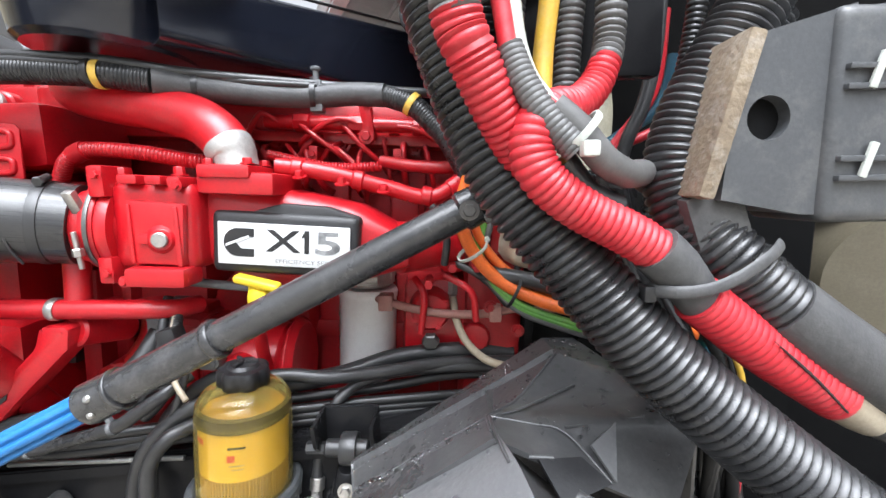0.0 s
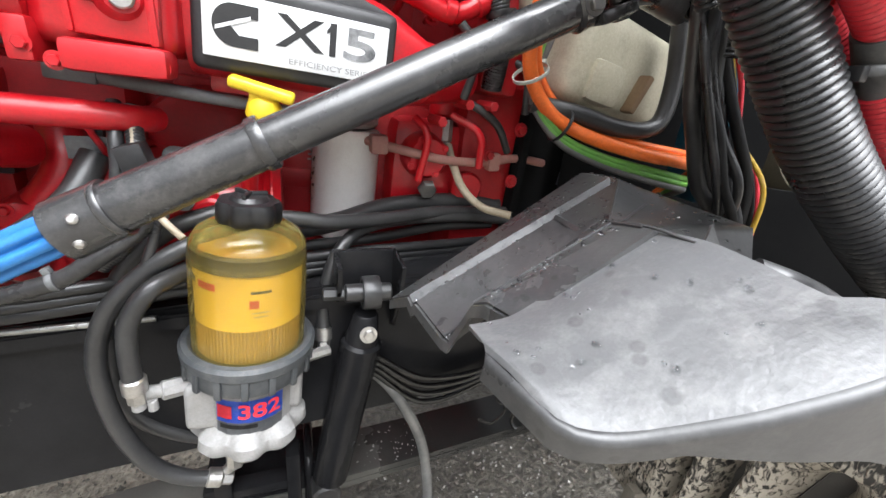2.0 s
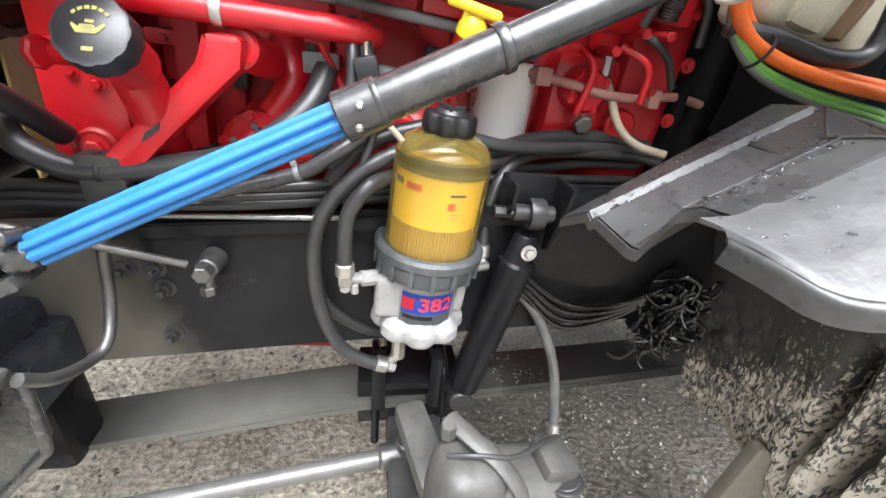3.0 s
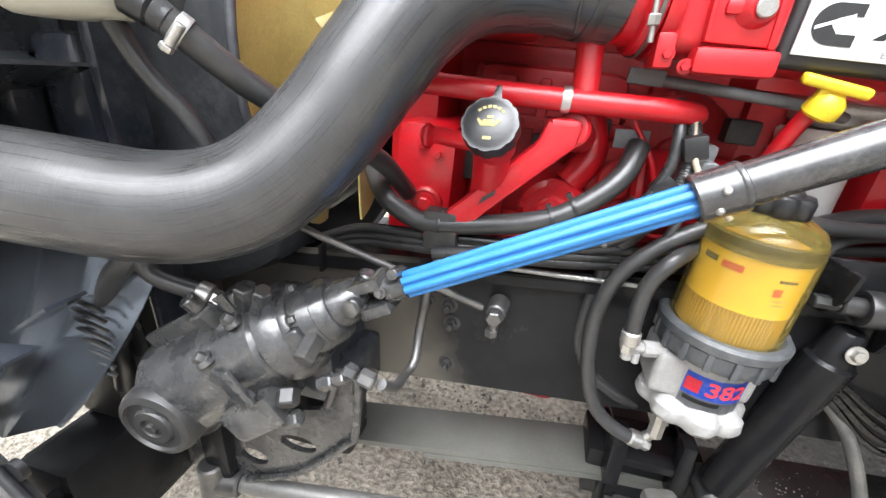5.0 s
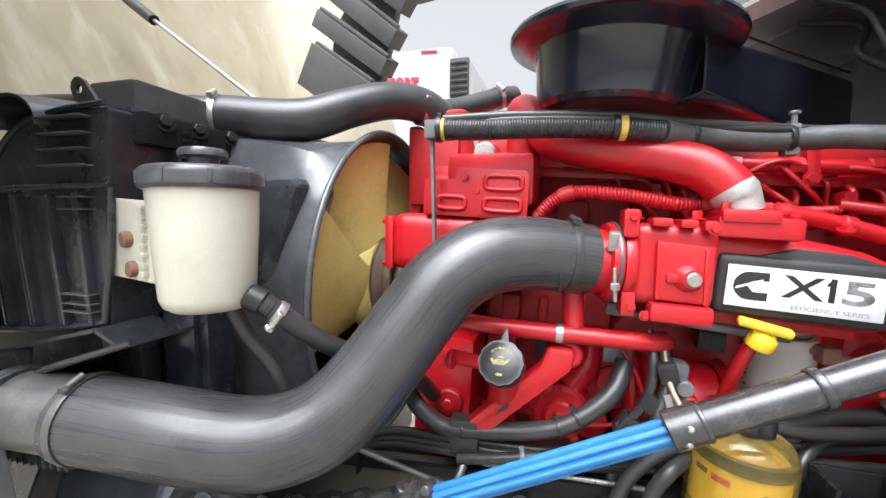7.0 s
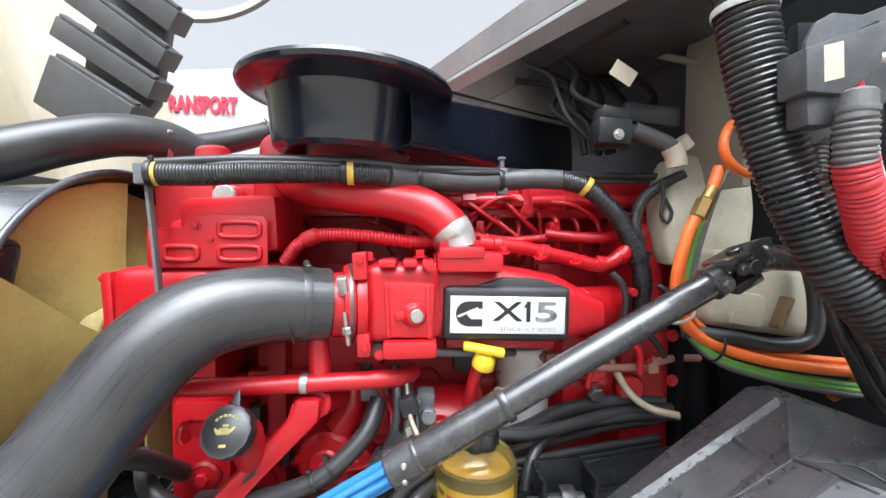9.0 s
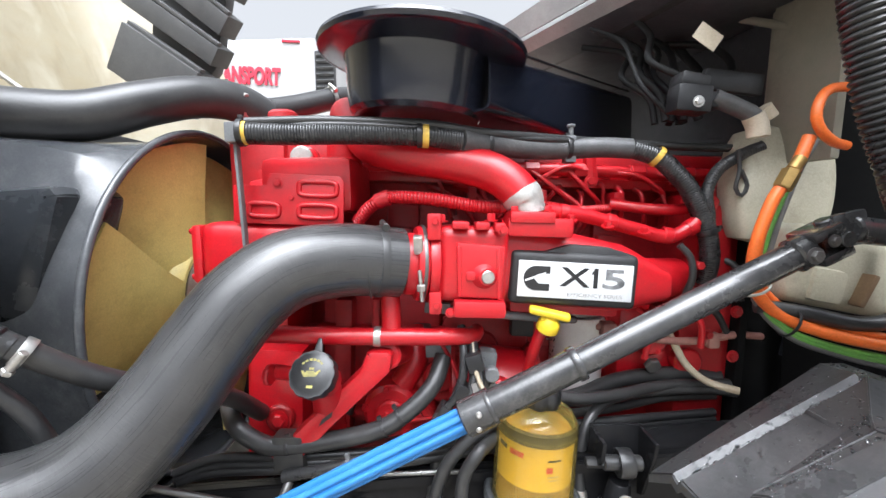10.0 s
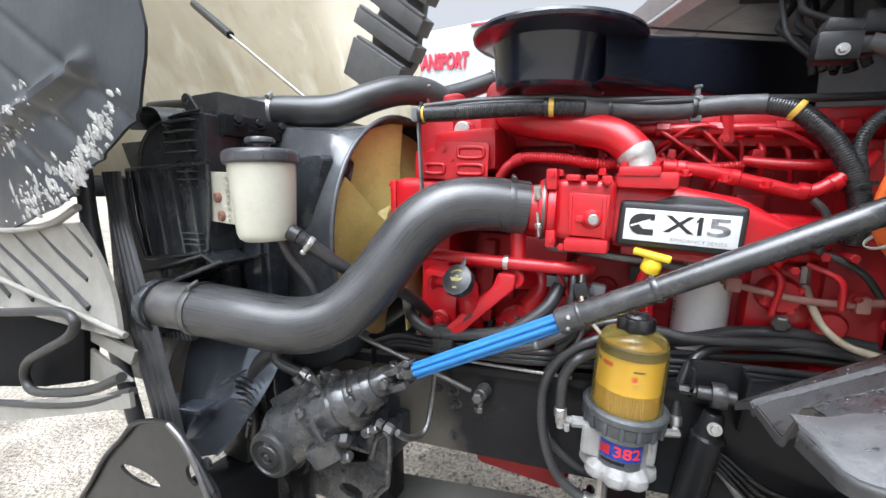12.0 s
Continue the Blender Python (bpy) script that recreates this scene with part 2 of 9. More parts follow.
LABELBLUE = surface("blue_label", (0.02, 0.07, 0.50), (0.03, 0.09, 0.45), 30, 0.4, bump=0.03, dust=0.25)
LABELRED = surface("red_label_ink", (0.70, 0.03, 0.05), (0.60, 0.03, 0.05), 30, 0.4, bump=0.0)
LABELYELLOW = surface("yellow_label_paper", (0.68, 0.49, 0.05), (0.60, 0.42, 0.04), 18, 0.5, bump=0.03)
PAPER = surface("tan_filter_paper", (0.36, 0.22, 0.035), (0.28, 0.16, 0.03), 30, 0.7, bump=0.1)
OIL = surface("dark_stained_band", (0.022, 0.017, 0.006), (0.04, 0.03, 0.01), 20, 0.5, bump=0.05)
LEADGREY = surface("grey_cast_collar", (0.10, 0.105, 0.11), (0.14, 0.145, 0.15), 16, 0.45, bump=0.25, dust=0.4, dust_col=(0.25, 0.25, 0.24))
CHALK = surface("chalky_white_casting", (0.29, 0.285, 0.28), (0.20, 0.196, 0.19), 14, 0.5, bump=0.3, grain=90, dust=0.35, dust_col=(0.30, 0.28, 0.25))
TRUCKWHITE = surface("white_truck_paint", (0.46, 0.46, 0.464), (0.41, 0.41, 0.414), 2, 0.28, bump=0.0, speck=0.04)
SIGNRED = surface("red_sign_letters", (0.62, 0.03, 0.06), (0.55, 0.03, 0.06), 5, 0.4, bump=0.0)
WOODTAG = surface("pale_paper_tag", (0.52, 0.46, 0.36), (0.44, 0.38, 0.28), 30, 0.6, bump=0.1)


def mud_splash():
    """Pale mud thrown in slanting streaks and clots over black plastic."""
    m = bpy.data.materials.new("thrown_dried_mud")
    m.use_nodes = True
    n, l = m.node_tree.nodes, m.node_tree.links
    b = n["Principled BSDF"]
    co = n.new("ShaderNodeTexCoord")
    turn = n.new("ShaderNodeMapping")
    turn.inputs["Rotation"].default_value = (radians(-3), 0, 0)
    l.new(co.outputs["Object"], turn.inputs["Vector"])
    st = n.new("ShaderNodeMapping")
    st.inputs["Scale"].default_value = (60, 200, 46)
    l.new(turn.outputs[0], st.inputs["Vector"])
    a = n.new("ShaderNodeTexNoise")
    a.inputs["Scale"].default_value, a.inputs["Detail"].default_value, a.inputs["Distortion"].default_value = 1.0, 6, 0.9
    l.new(st.outputs[0], a.inputs["Vector"])
    c = n.new("ShaderNodeTexNoise")
    c.inputs["Scale"].default_value, c.inputs["Detail"].default_value = 9, 5
    l.new(co.outputs["Object"], c.inputs["Vector"])
    ad = n.new("ShaderNodeMath")
    ad.operation = "MULTIPLY_ADD"
    ad.inputs[1].default_value = 0.45
    l.new(c.outputs["Fac"], ad.inputs[0])
    l.new(a.outputs["Fac"], ad.inputs[2])
    # the mud lies thick towards the ground and thins out to flecks higher up
    po = n.new("ShaderNodeNewGeometry")
    ax = n.new("ShaderNodeVectorMath")
    ax.operation = "DOT_PRODUCT"
    ax.inputs[1].default_value = (0.0, -0.75, -0.95)
    l.new(po.outputs["Position"], ax.inputs[0])
    hi = n.new("ShaderNodeMapRange")
    hi.inputs["From Min"].default_value, hi.inputs["From Max"].default_value = -1.42, -1.06
    hi.inputs["To Min"].default_value, hi.inputs["To Max"].default_value = -0.30, 0.18
    l.new(ax.outputs["Value"], hi.inputs["Value"])
    ad2 = n.new("ShaderNodeMath")
    l.new(ad.outputs[0], ad2.inputs[0])
    l.new(hi.outputs[0], ad2.inputs[1])
    ad = ad2
    r = n.new("ShaderNodeValToRGB")
    e = r.color_ramp.elements
    e[0].position, e[0].color = 0.765, (0.022, 0.021, 0.020, 1)
    e[1].position, e[1].color = 0.90, (0.40, 0.37, 0.315, 1)
    k = e.new(0.81)
    k.color = (0.13, 0.12, 0.104, 1)
    l.new(ad.outputs[0], r.inputs["Fac"])
    l.new(r.outputs[0], b.inputs["Base Color"])
    b.inputs["Roughness"].default_value = 0.62
    bp = n.new("ShaderNodeBump")
    bp.inputs["Strength"].default_value, bp.inputs["Distance"].default_value = 0.9, 0.008
    l.new(r.outputs[0], bp.inputs["Height"])
    l.new(bp.outputs[0], b.inputs["Normal"])
    return m


MUDSPLASH = mud_splash()


def stained(m, name, axis, low, high, colour, rough, ragged=0.05):
    """A copy of a material with another colour and roughness that grow along axis (in metres) with a ragged edge."""
    m = m.copy()
    m.name = name
    n, l = m.node_tree.nodes, m.node_tree.links
    b = n["Principled BSDF"]
    po = n.new("ShaderNodeNewGeometry")
    ax = n.new("ShaderNodeVectorMath")
    ax.operation = "DOT_PRODUCT"
    ax.inputs[1].default_value = axis
    l.new(po.outputs["Position"], ax.inputs[0])
    no = n.new("ShaderNodeTexNoise")
    no.inputs["Scale"].default_value, no.inputs["Detail"].default_value = 14, 6
    l.new(po.outputs["Position"], no.inputs["Vector"])
    ma = n.new("ShaderNodeMath")
    ma.operation = "MULTIPLY_ADD"
    ma.inputs[1].default_value = ragged * 2
    l.new(no.outputs["Fac"], ma.inputs[0])
    l.new(ax.outputs["Value"], ma.inputs[2])
    mr = n.new("ShaderNodeMapRange")
    mr.inputs["From Min"].default_value, mr.inputs["From Max"].default_value = low + ragged, high + ragged
    mr.inputs["To Max"].default_value = 0.9
    l.new(ma.outputs[0], mr.inputs["Value"])
    for key, val in (("Base Color", colour), ("Roughness", rough)):
        mix = n.new("ShaderNodeMix")
        mix.data_type = "RGBA" if key == "Base Color" else "FLOAT"
        old = b.inputs[key].links[0].from_socket
        l.new(mr.outputs[0], mix.inputs["Factor"])
        pick = [s for s in mix.inputs if s.name == "A" and s.enabled][0], [s for s in mix.inputs if s.name == "B" and s.enabled][0]
        l.new(old, pick[0])
        pick[1].default_value = (*val, 1) if key == "Base Color" else val
        l.new([s for s in mix.outputs if s.enabled][0], b.inputs[key])
    return m


def clear_cover():
    m = bpy.data.materials.new("smoked_clear_cover")
    m.use_nodes = True
    b = m.node_tree.nodes["Principled BSDF"]
    b.inputs["Base Color"].default_value = (0.74, 0.61, 0.22, 1)
    b.inputs["Roughness"].default_value = 0.05
    b.inputs["IOR"].default_value = 1.42
    b.inputs["Transmission Weight"].default_value = 0.93
    return m


CLEAR = clear_cover()
# Near-black with weak gloss: deep shade is put into this colour.
VOID = surface("deep_shade_black", (0.004, 0.004, 0.0045), (0.008, 0.008, 0.008), 5, 0.85, bump=0.4, grain=40)
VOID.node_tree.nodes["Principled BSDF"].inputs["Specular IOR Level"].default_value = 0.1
SOOT = surface("sooty_black_sheath", (0.008, 0.008, 0.009), (0.016, 0.016, 0.016), 12, 0.6, bump=0.2, dust=0.3, dust_col=(0.03, 0.029, 0.027))
SOOT.node_tree.nodes["Principled BSDF"].inputs["Specular IOR Level"].default_value = 0.25
RADPLASTIC = surface("grey_black_tank_plastic", (0.016, 0.018, 0.021), (0.030, 0.033, 0.037), 7, 0.24, bump=0.12, grain=200, dust=0.35, dust_col=(0.06, 0.06, 0.06))
LINK = surface("dusty_grey_link_steel", (0.10, 0.098, 0.093), (0.15, 0.147, 0.14), 14, 0.38, metal=0.3, bump=0.2, dust=0.4, dust_col=(0.22, 0.21, 0.19))
SPRING = surface("damp_grey_spring_steel", (0.066, 0.067, 0.060), (0.105, 0.104, 0.094), 5, 0.34, bump=0.2, grain=60, dust=0.35, dust_col=(0.10, 0.095, 0.088))
CALIPER = surface("greyed_caliper_casting", (0.050, 0.049, 0.045), (0.10, 0.097, 0.09), 16, 0.5, metal=0.1, bump=0.5, grain=90, dust=0.5, dust_col=(0.12, 0.11, 0.10))
COLLAR = surface("dark_grey_collar", (0.038, 0.042, 0.046), (0.065, 0.07, 0.074), 16, 0.42, bump=0.2, dust=0.35, dust_col=(0.2, 0.2, 0.195))


def concrete():
    m = bpy.data.materials.new("dirty_concrete_yard")
    m.use_nodes = True
    n, l = m.node_tree.nodes, m.node_tree.links
    b = n["Principled BSDF"]
    co = n.new("ShaderNodeTexCoord")
    a = n.new("ShaderNodeTexNoise")
    a.inputs["Scale"].default_value, a.inputs["Detail"].default_value, a.inputs["Roughness"].default_value = 2.2, 9, 0.7
    f = n.new("ShaderNodeTexNoise")
    f.inputs["Scale"].default_value, f.inputs["Detail"].default_value = 45, 6
    v = n.new("ShaderNodeTexVoronoi")
    v.inputs["Scale"].default_value = 60
    for t in (a, f, v):
        l.new(co.outputs["Object"], t.inputs["Vector"])
    r = n.new("ShaderNodeValToRGB")
    e = r.color_ramp.elements
    e[0].position, e[0].color = 0.34, (0.205, 0.178, 0.140, 1)
    e[1].position, e[1].color = 0.64, (0.56, 0.505, 0.415, 1)
    l.new(a.outputs["Fac"], r.inputs["Fac"])
    mx = n.new("ShaderNodeMix")
    mx.data_type, mx.blend_type = "RGBA", "OVERLAY"
    mx.inputs["Factor"].default_value = 0.42
    l.new(r.outputs[0], mx.inputs["A"])
    fr = n.new("ShaderNodeMapRange")
    fr.inputs["From Min"].default_value, fr.inputs["From Max"].default_value = 0.30, 0.70
    l.new(f.outputs["Fac"], fr.inputs["Value"])
    l.new(fr.outputs[0], mx.inputs["B"])
    # a wet patch with a ragged edge beside the wheel; truck shade darkens its colour too
    far = n.new("ShaderNodeVectorMath")
    far.operation = "DISTANCE"
    far.inputs[1].default_value = (0.55, 0.98, 0.0)
    l.new(co.outputs["Object"], far.inputs[0])
    rag = n.new("ShaderNodeMath")
    rag.operation = "MULTIPLY_ADD"
    rag.inputs[1].default_value = -1.1
    l.new(a.outputs["Fac"], rag.inputs[0])
    l.new(far.outputs["Value"], rag.inputs[2])
    wet = n.new("ShaderNodeMapRange")
    wet.inputs["From Min"].default_value, wet.inputs["From Max"].default_value = 0.14, 0.44
    wet.inputs["To Min"].default_value, wet.inputs["To Max"].default_value = 0.26, 1.0
    l.new(rag.outputs[0], wet.inputs["Value"])
    dk = n.new("ShaderNodeMix")
    dk.data_type, dk.blend_type = "RGBA", "MULTIPLY"
    dk.inputs["Factor"].default_value = 1.0
    l.new(mx.outputs["Result"], dk.inputs["A"])
    l.new(wet.outputs[0], dk.inputs["B"])
    l.new(dk.outputs["Result"], b.inputs["Base Color"])
    wr = n.new("ShaderNodeMapRange")
    wr.inputs["From Min"].default_value, wr.inputs["From Max"].default_value = 0.34, 1.0
    wr.inputs["To Min"].default_value, wr.inputs["To Max"].default_value = 0.30, 0.78
    l.new(wet.outputs[0], wr.inputs["Value"])
    l.new(wr.outputs[0], b.inputs["Roughness"])
    bp = n.new("ShaderNodeBump")
    bp.inputs["Strength"].default_value, bp.inputs["Distance"].default_value = 0.9, 0.03
    # pressed tyre tread running slantwise through the mud
    tm = n.new("ShaderNodeMapping")
    tm.inputs["Rotation"].default_value = (0, 0, radians(24))
    l.new(co.outputs["Object"], tm.inputs["Vector"])
    w = n.new("ShaderNodeTexWave")
    w.inputs["Scale"].default_value, w.inputs["Distortion"].default_value, w.inputs["Detail"].default_value, w.inputs["Detail Scale"].default_value = 5.5, 5.0, 3.0, 3.0
    l.new(tm.outputs[0], w.inputs["Vector"])
    hs = n.new("ShaderNodeMath")
    hs.operation = "MULTIPLY_ADD"
    hs.inputs[1].default_value = 0.30
    l.new(w.outputs["Fac"], hs.inputs[0])
    l.new(fr.outputs[0], hs.inputs[2])
    l.new(hs.outputs[0], bp.inputs["Height"])
    l.new(bp.outputs[0], b.inputs["Normal"])
    return m


CONCRETE = concrete()


# ---------------------------------------------------------------- building helpers
def V(*a):
    return Vector(a[0]) if len(a) == 1 else Vector(a)


def thing(name, at, label, category, group=""):
    ob = new(name)
    ob.empty_display_size = 0.05
    ob.location = at
    return tagged(ob, label, category, group)


def mesh_of(name, bm, material, smooth=True):
    bmesh.ops.recalc_face_normals(bm, faces=bm.faces)
    me = bpy.data.meshes.new(name)
    if smooth:
        for f in bm.faces:
            f.smooth = True
    bm.to_mesh(me)
    bm.free()
    me.materials.append(material)
    if smooth:
        me.set_sharp_from_angle(angle=radians(38))
    return me


def part(name, bm, material, parent=None, label="", smooth=True):
    ob = new(name, mesh_of(name, bm, material, smooth))
    if parent is not None:
        ob.parent = parent
        if parent.type == "EMPTY":
            ob.matrix_parent_inverse = Matrix.Translation(-parent.location)
    if label:
        tagged(ob, label)
    return ob


def single(name, bm, material, label, category, group="", kind="", smooth=True):
    return tagged(part(name, bm, material, None, "", smooth), label, category, group, kind)


def join(*bms):
    out = bmesh.new()
    for b in bms:
        me = bpy.data.meshes.new("tmp")
        b.to_mesh(me)
        b.free()
        out.from_mesh(me)
        bpy.data.meshes.remove(me)
    return out


def facing(at, axis, up=(0, 0, 1)):
    """A matrix at a point whose z axis lies along axis."""
    z = V(axis).normalized()
    u = V(up)
    if abs(z.dot(u.normalized())) > 0.98:
        u = V(1, 0, 0)
    x = u.cross(z).normalized()
    y = z.cross(x)
    m = Matrix((x, y, z)).transposed().to_4x4()
    m.translation = V(at)
    return m


def spline(pts, step):
    """A smooth line through the points, at nearly even steps; points may carry a radius as fourth number."""
    P = [np.array(p, float) for p in pts]
    P = [2 * P[0] - P[1]] + P + [2 * P[-1] - P[-2]]
    out = []
    for i in range(1, len(P) - 2):
        a, b, c, d = P[i - 1:i + 3]
        k = max(2, int(np.linalg.norm((c - b)[:3]) / step + 0.5))
        for j in range(k):
            t = j / k
            out.append(0.5 * (2 * b + (c - a) * t + (2 * a - 5 * b + 4 * c - d) * t * t + (3 * b - a - 3 * c + d) * t ** 3))
    out.append(P[-2])
    return out


def along_profile(P, v):
    k = v * (len(P) - 1)
    i = min(int(k), len(P) - 2)
    t = k - i
    return [a + (b - a) * t for a, b in zip(P[i], P[i + 1])]


def tube(pts, r=None, seg=16, step=0.012, ridge=None, caps=True, lobes=None, flat=1.0):
    """A swept round tube. ridge = (pitch, depth) makes it corrugated; lobes = (count, depth) flutes it lengthwise."""
    if ridge:
        step = ridge[0] / 4
    if len(pts[0]) == 3:
        pts = [(*p, r) for p in pts]
    line = spline(pts, step)
    bm = bmesh.new()
    uv = bm.loops.layers.uv.new("UVMap")
    run = [0.0]
    for p, q in zip(line, line[1:]):
        run.append(run[-1] + float(np.linalg.norm((q - p)[:3])))
    n = len(line)
    tan = [V((line[min(i + 1, n - 1)] - line[max(i - 1, 0)])[:3]).normalized() for i in range(n)]
    u = tan[0].orthogonal().normalized()
    if abs(tan[0].z) < 0.9:
        u = (V(0, 0, 1) - tan[0] * tan[0].z).normalized()
    rings = []
    for i, q in enumerate(line):
        u = (u - tan[i] * u.dot(tan[i])).normalized()
        w = tan[i].cross(u)
        rad = q[3]
        if ridge:
            rad -= (0.0, 0.25, 1.0, 0.25)[i % 4] * ridge[1]
        c = V(q[:3])
        ring = []
        for k in range(seg):
            a = 2 * math.pi * k / seg
            rr = rad
            if lobes:
                rr = rad - lobes[1] * (0.5 - 0.5 * math.cos(lobes[0] * a)) ** 3
            ring.append(bm.verts.new(c + u * (rr * math.cos(a) * flat) + w * (rr * math.sin(a))))
        rings.append(ring)
    for i, (a, b) in enumerate(zip(rings, rings[1:])):
        for k in range(seg):
            f = bm.faces.new((a[k], a[(k + 1) % seg], b[(k + 1) % seg], b[k]))
            for lp, s, t in zip(f.loops, (k, k + 1, k + 1, k), (i, i, i + 1, i + 1)):
                lp[uv].uv = (s / seg, run[t])
    if caps:
        bm.faces.new(rings[0][::-1])
        bm.faces.new(rings[-1])
    return bm


def lathe(profile, m=None, seg=32, lobes=None):
    """Radius and height pairs turned round the z axis of m."""
    bm = bmesh.new()
    rows = []
    for j, (r, z) in enumerate(profile):
        if r < 1e-6:
            rows.append([bm.verts.new((0, 0, z))])
            continue
        row = []
        for k in range(seg):
            a = 2 * math.pi * k / seg
            rr = r * (1 - lobes[1] * (0.5 - 0.5 * math.cos(lobes[0] * a)) ** 2) if lobes and r > lobes[2] else r
            row.append(bm.verts.new((rr * math.cos(a), rr * math.sin(a), z)))
        rows.append(row)
    for a, b in zip(rows, rows[1:]):
        for k in range(seg):
            i = (k + 1) % seg
            if len(a) == 1 and len(b) == 1:
                continue
            if len(a) == 1:
                bm.faces.new((a[0], b[i], b[k]))
            elif len(b) == 1:
                bm.faces.new((a[k], a[i], b[0]))
            else:
                bm.faces.new((a[k], a[i], b[i], b[k]))
    if m is not None:
        bm.transform(m)
    return bm


def rod(a, b, r, r2=None, seg=20, bevel=0.15):
    """A straight bar from a to b with slightly rounded ends."""
    a, b = V(a), V(b)
    h = (b - a).length
    r2 = r if r2 is None else r2
    e, e2 = r * bevel, r2 * bevel
    return lathe([(0, 0), (r - e, 0), (r, e), (r2, h - e2), (r2 - e2, h), (0, h)], facing(a, b - a), seg)


def ring(at, axis, r, w, t, seg=32):
    """A flat band round an axis: inner radius r, width w, thickness t."""
    return lathe([(r, -w / 2), (r + t * 0.8, -w / 2), (r + t, -w * 0.35), (r + t, w * 0.35), (r + t * 0.8, w / 2), (r, w / 2), (r, -w / 2)], facing(at, axis), seg)


def box(size, m, bevel=0.004, segs=2):
    bm = bmesh.new()
    bmesh.ops.create_cube(bm, size=1.0)
    bmesh.ops.scale(bm, vec=size, verts=bm.verts)
    if bevel:
        bmesh.ops.bevel(bm, geom=bm.edges[:], offset=min(bevel, min(size) * 0.45), segments=segs, affect="EDGES", profile=0.6)
    bm.transform(m)
    return bm


def block(lo, hi, bevel=0.006, turn=None, segs=2):
    """A bevelled box between two corners, turned by degrees (rx, ry, rz) about its middle."""
    lo, hi = V(lo), V(hi)
    c = (lo + hi) / 2
    return box(tuple(abs(v) for v in (hi - lo)), pose(*c, *(turn or (0, 0, 0))), bevel, segs)


def prism(outline, depth, m, bevel=0.002, holes=()):
    """A flat outline (x, y) raised by depth along the z axis of m."""
    bm = bmesh.new()
    vs = [bm.verts.new((x, y, 0)) for x, y in outline]
    f = bm.faces.new(vs)
    up = bmesh.ops.extrude_face_region(bm, geom=[f])
    bmesh.ops.translate(bm, vec=(0, 0, depth), verts=[g for g in up["geom"] if isinstance(g, bmesh.types.BMVert)])
    if bevel:
        bmesh.ops.bevel(bm, geom=bm.edges[:], offset=bevel, segments=2, affect="EDGES", profile=0.6)
    bm.transform(m)
    return bm


def holed_plate(outline, holes, depth, m):
    """A flat plate with round or oval holes (x, y, rx, ry) cut through it."""
    c = bpy.data.curves.new("plate", "CURVE")
    c.dimensions, c.fill_mode, c.extrude, c.bevel_depth = "2D", "BOTH", depth / 2, 0.0
    loops = [outline] + [[(x + rx * math.cos(a), y + ry * math.sin(a)) for a in np.linspace(0, 2 * math.pi, 25)[:-1]] for x, y, rx, ry in holes]
    for pts in loops:
        s = c.splines.new("POLY")
        s.points.add(len(pts) - 1)
        for q, (x, y) in zip(s.points, pts):
            q.co = (x, y, 0, 1)
        s.use_cyclic_u = True
    o = bpy.data.objects.new("plate", c)
    me = bpy.data.meshes.new_from_object(o)
    bm = bmesh.new()
    bm.from_mesh(me)
    bpy.data.objects.remove(o)
    bpy.data.meshes.remove(me)
    bmesh.ops.remove_doubles(bm, verts=bm.verts, dist=1e-5)
    bm.transform(m)
    return bm


def bolt(at, axis, r=0.008, h=0.007, washer=True):
    """A hexagon head on a washer."""
    m = facing(at, axis)
    head = lathe([(0, 0), (r, 0), (r, h * 0.85), (r * 0.86, h), (0, h)], m, 6)
    if washer:
        return join(head, lathe([(0, 0), (r * 1.5, 0), (r * 1.5, h * 0.2), (0, h * 0.2)], m, 16))
    return head


def sheet(fn, nu, nv, thick, wrap=False):
    """A skin of even thickness over fn(u, v)."""
    bm = bmesh.new()
    g = [[bm.verts.new(fn(i / (nu - 1), j / (nv - 1))) for j in range(nv)] for i in range(nu)]
    for i in range(nu - 1):
        for j in range(nv - 1):
            bm.faces.new((g[i][j], g[i + 1][j], g[i + 1][j + 1], g[i][j + 1]))
    bmesh.ops.recalc_face_normals(bm, faces=bm.faces)
    bmesh.ops.solidify(bm, geom=bm.faces[:], thickness=thick)
    return bm


def lettering(text, size, m, depth=0.0006, bold=0.0, stretch=1.0):
    c = bpy.data.curves.new("lettering", "FONT")
    c.body, c.size, c.extrude, c.offset = text, size, depth, bold
    c.align_x, c.align_y = "CENTER", "CENTER"
    o = bpy.data.objects.new("lettering", c)
    me = bpy.data.meshes.new_from_object(o)
    bm = bmesh.new()
    bm.from_mesh(me)
    bpy.data.objects.remove(o)
    bpy.data.meshes.remove(me)
    bm.transform(m @ Matrix.Diagonal((stretch, 1, 1, 1)))
    return bm


def worm_clamp(parent, at, axis, r, material=None, screw=(0, -1, 0.3)):
    """A hose clamp: band, screw housing and screw."""
    band = part("hose_clamp", ring(at, axis, r, 0.013, 0.0018), material or STEEL, parent, "bright steel hose clamp")
    s = V(screw)
    s = (s - V(axis).normalized() * s.dot(V(axis).normalized())).normalized()
    t = V(axis).normalized().cross(s)
    c = V(at) + s * (r + 0.006)
    part("clamp_screw", join(rod(c - t * 0.014, c + t * 0.012, 0.0055, seg=12), rod(c + t * 0.012, c + t * 0.019, 0.0075, seg=6)), material or STEEL, band)
    return band


def cable_tie(parent, at, axis, r, material=None, w=0.006):
    m = facing(at, axis)
    bm = join(ring(at, axis, r, w, 0.0014, 20), box((0.008, 0.008, 0.008), m @ pose(0, r + 0.004, 0), 0.001))
    return part("cable_tie", bm, material or PLASTIC, parent)


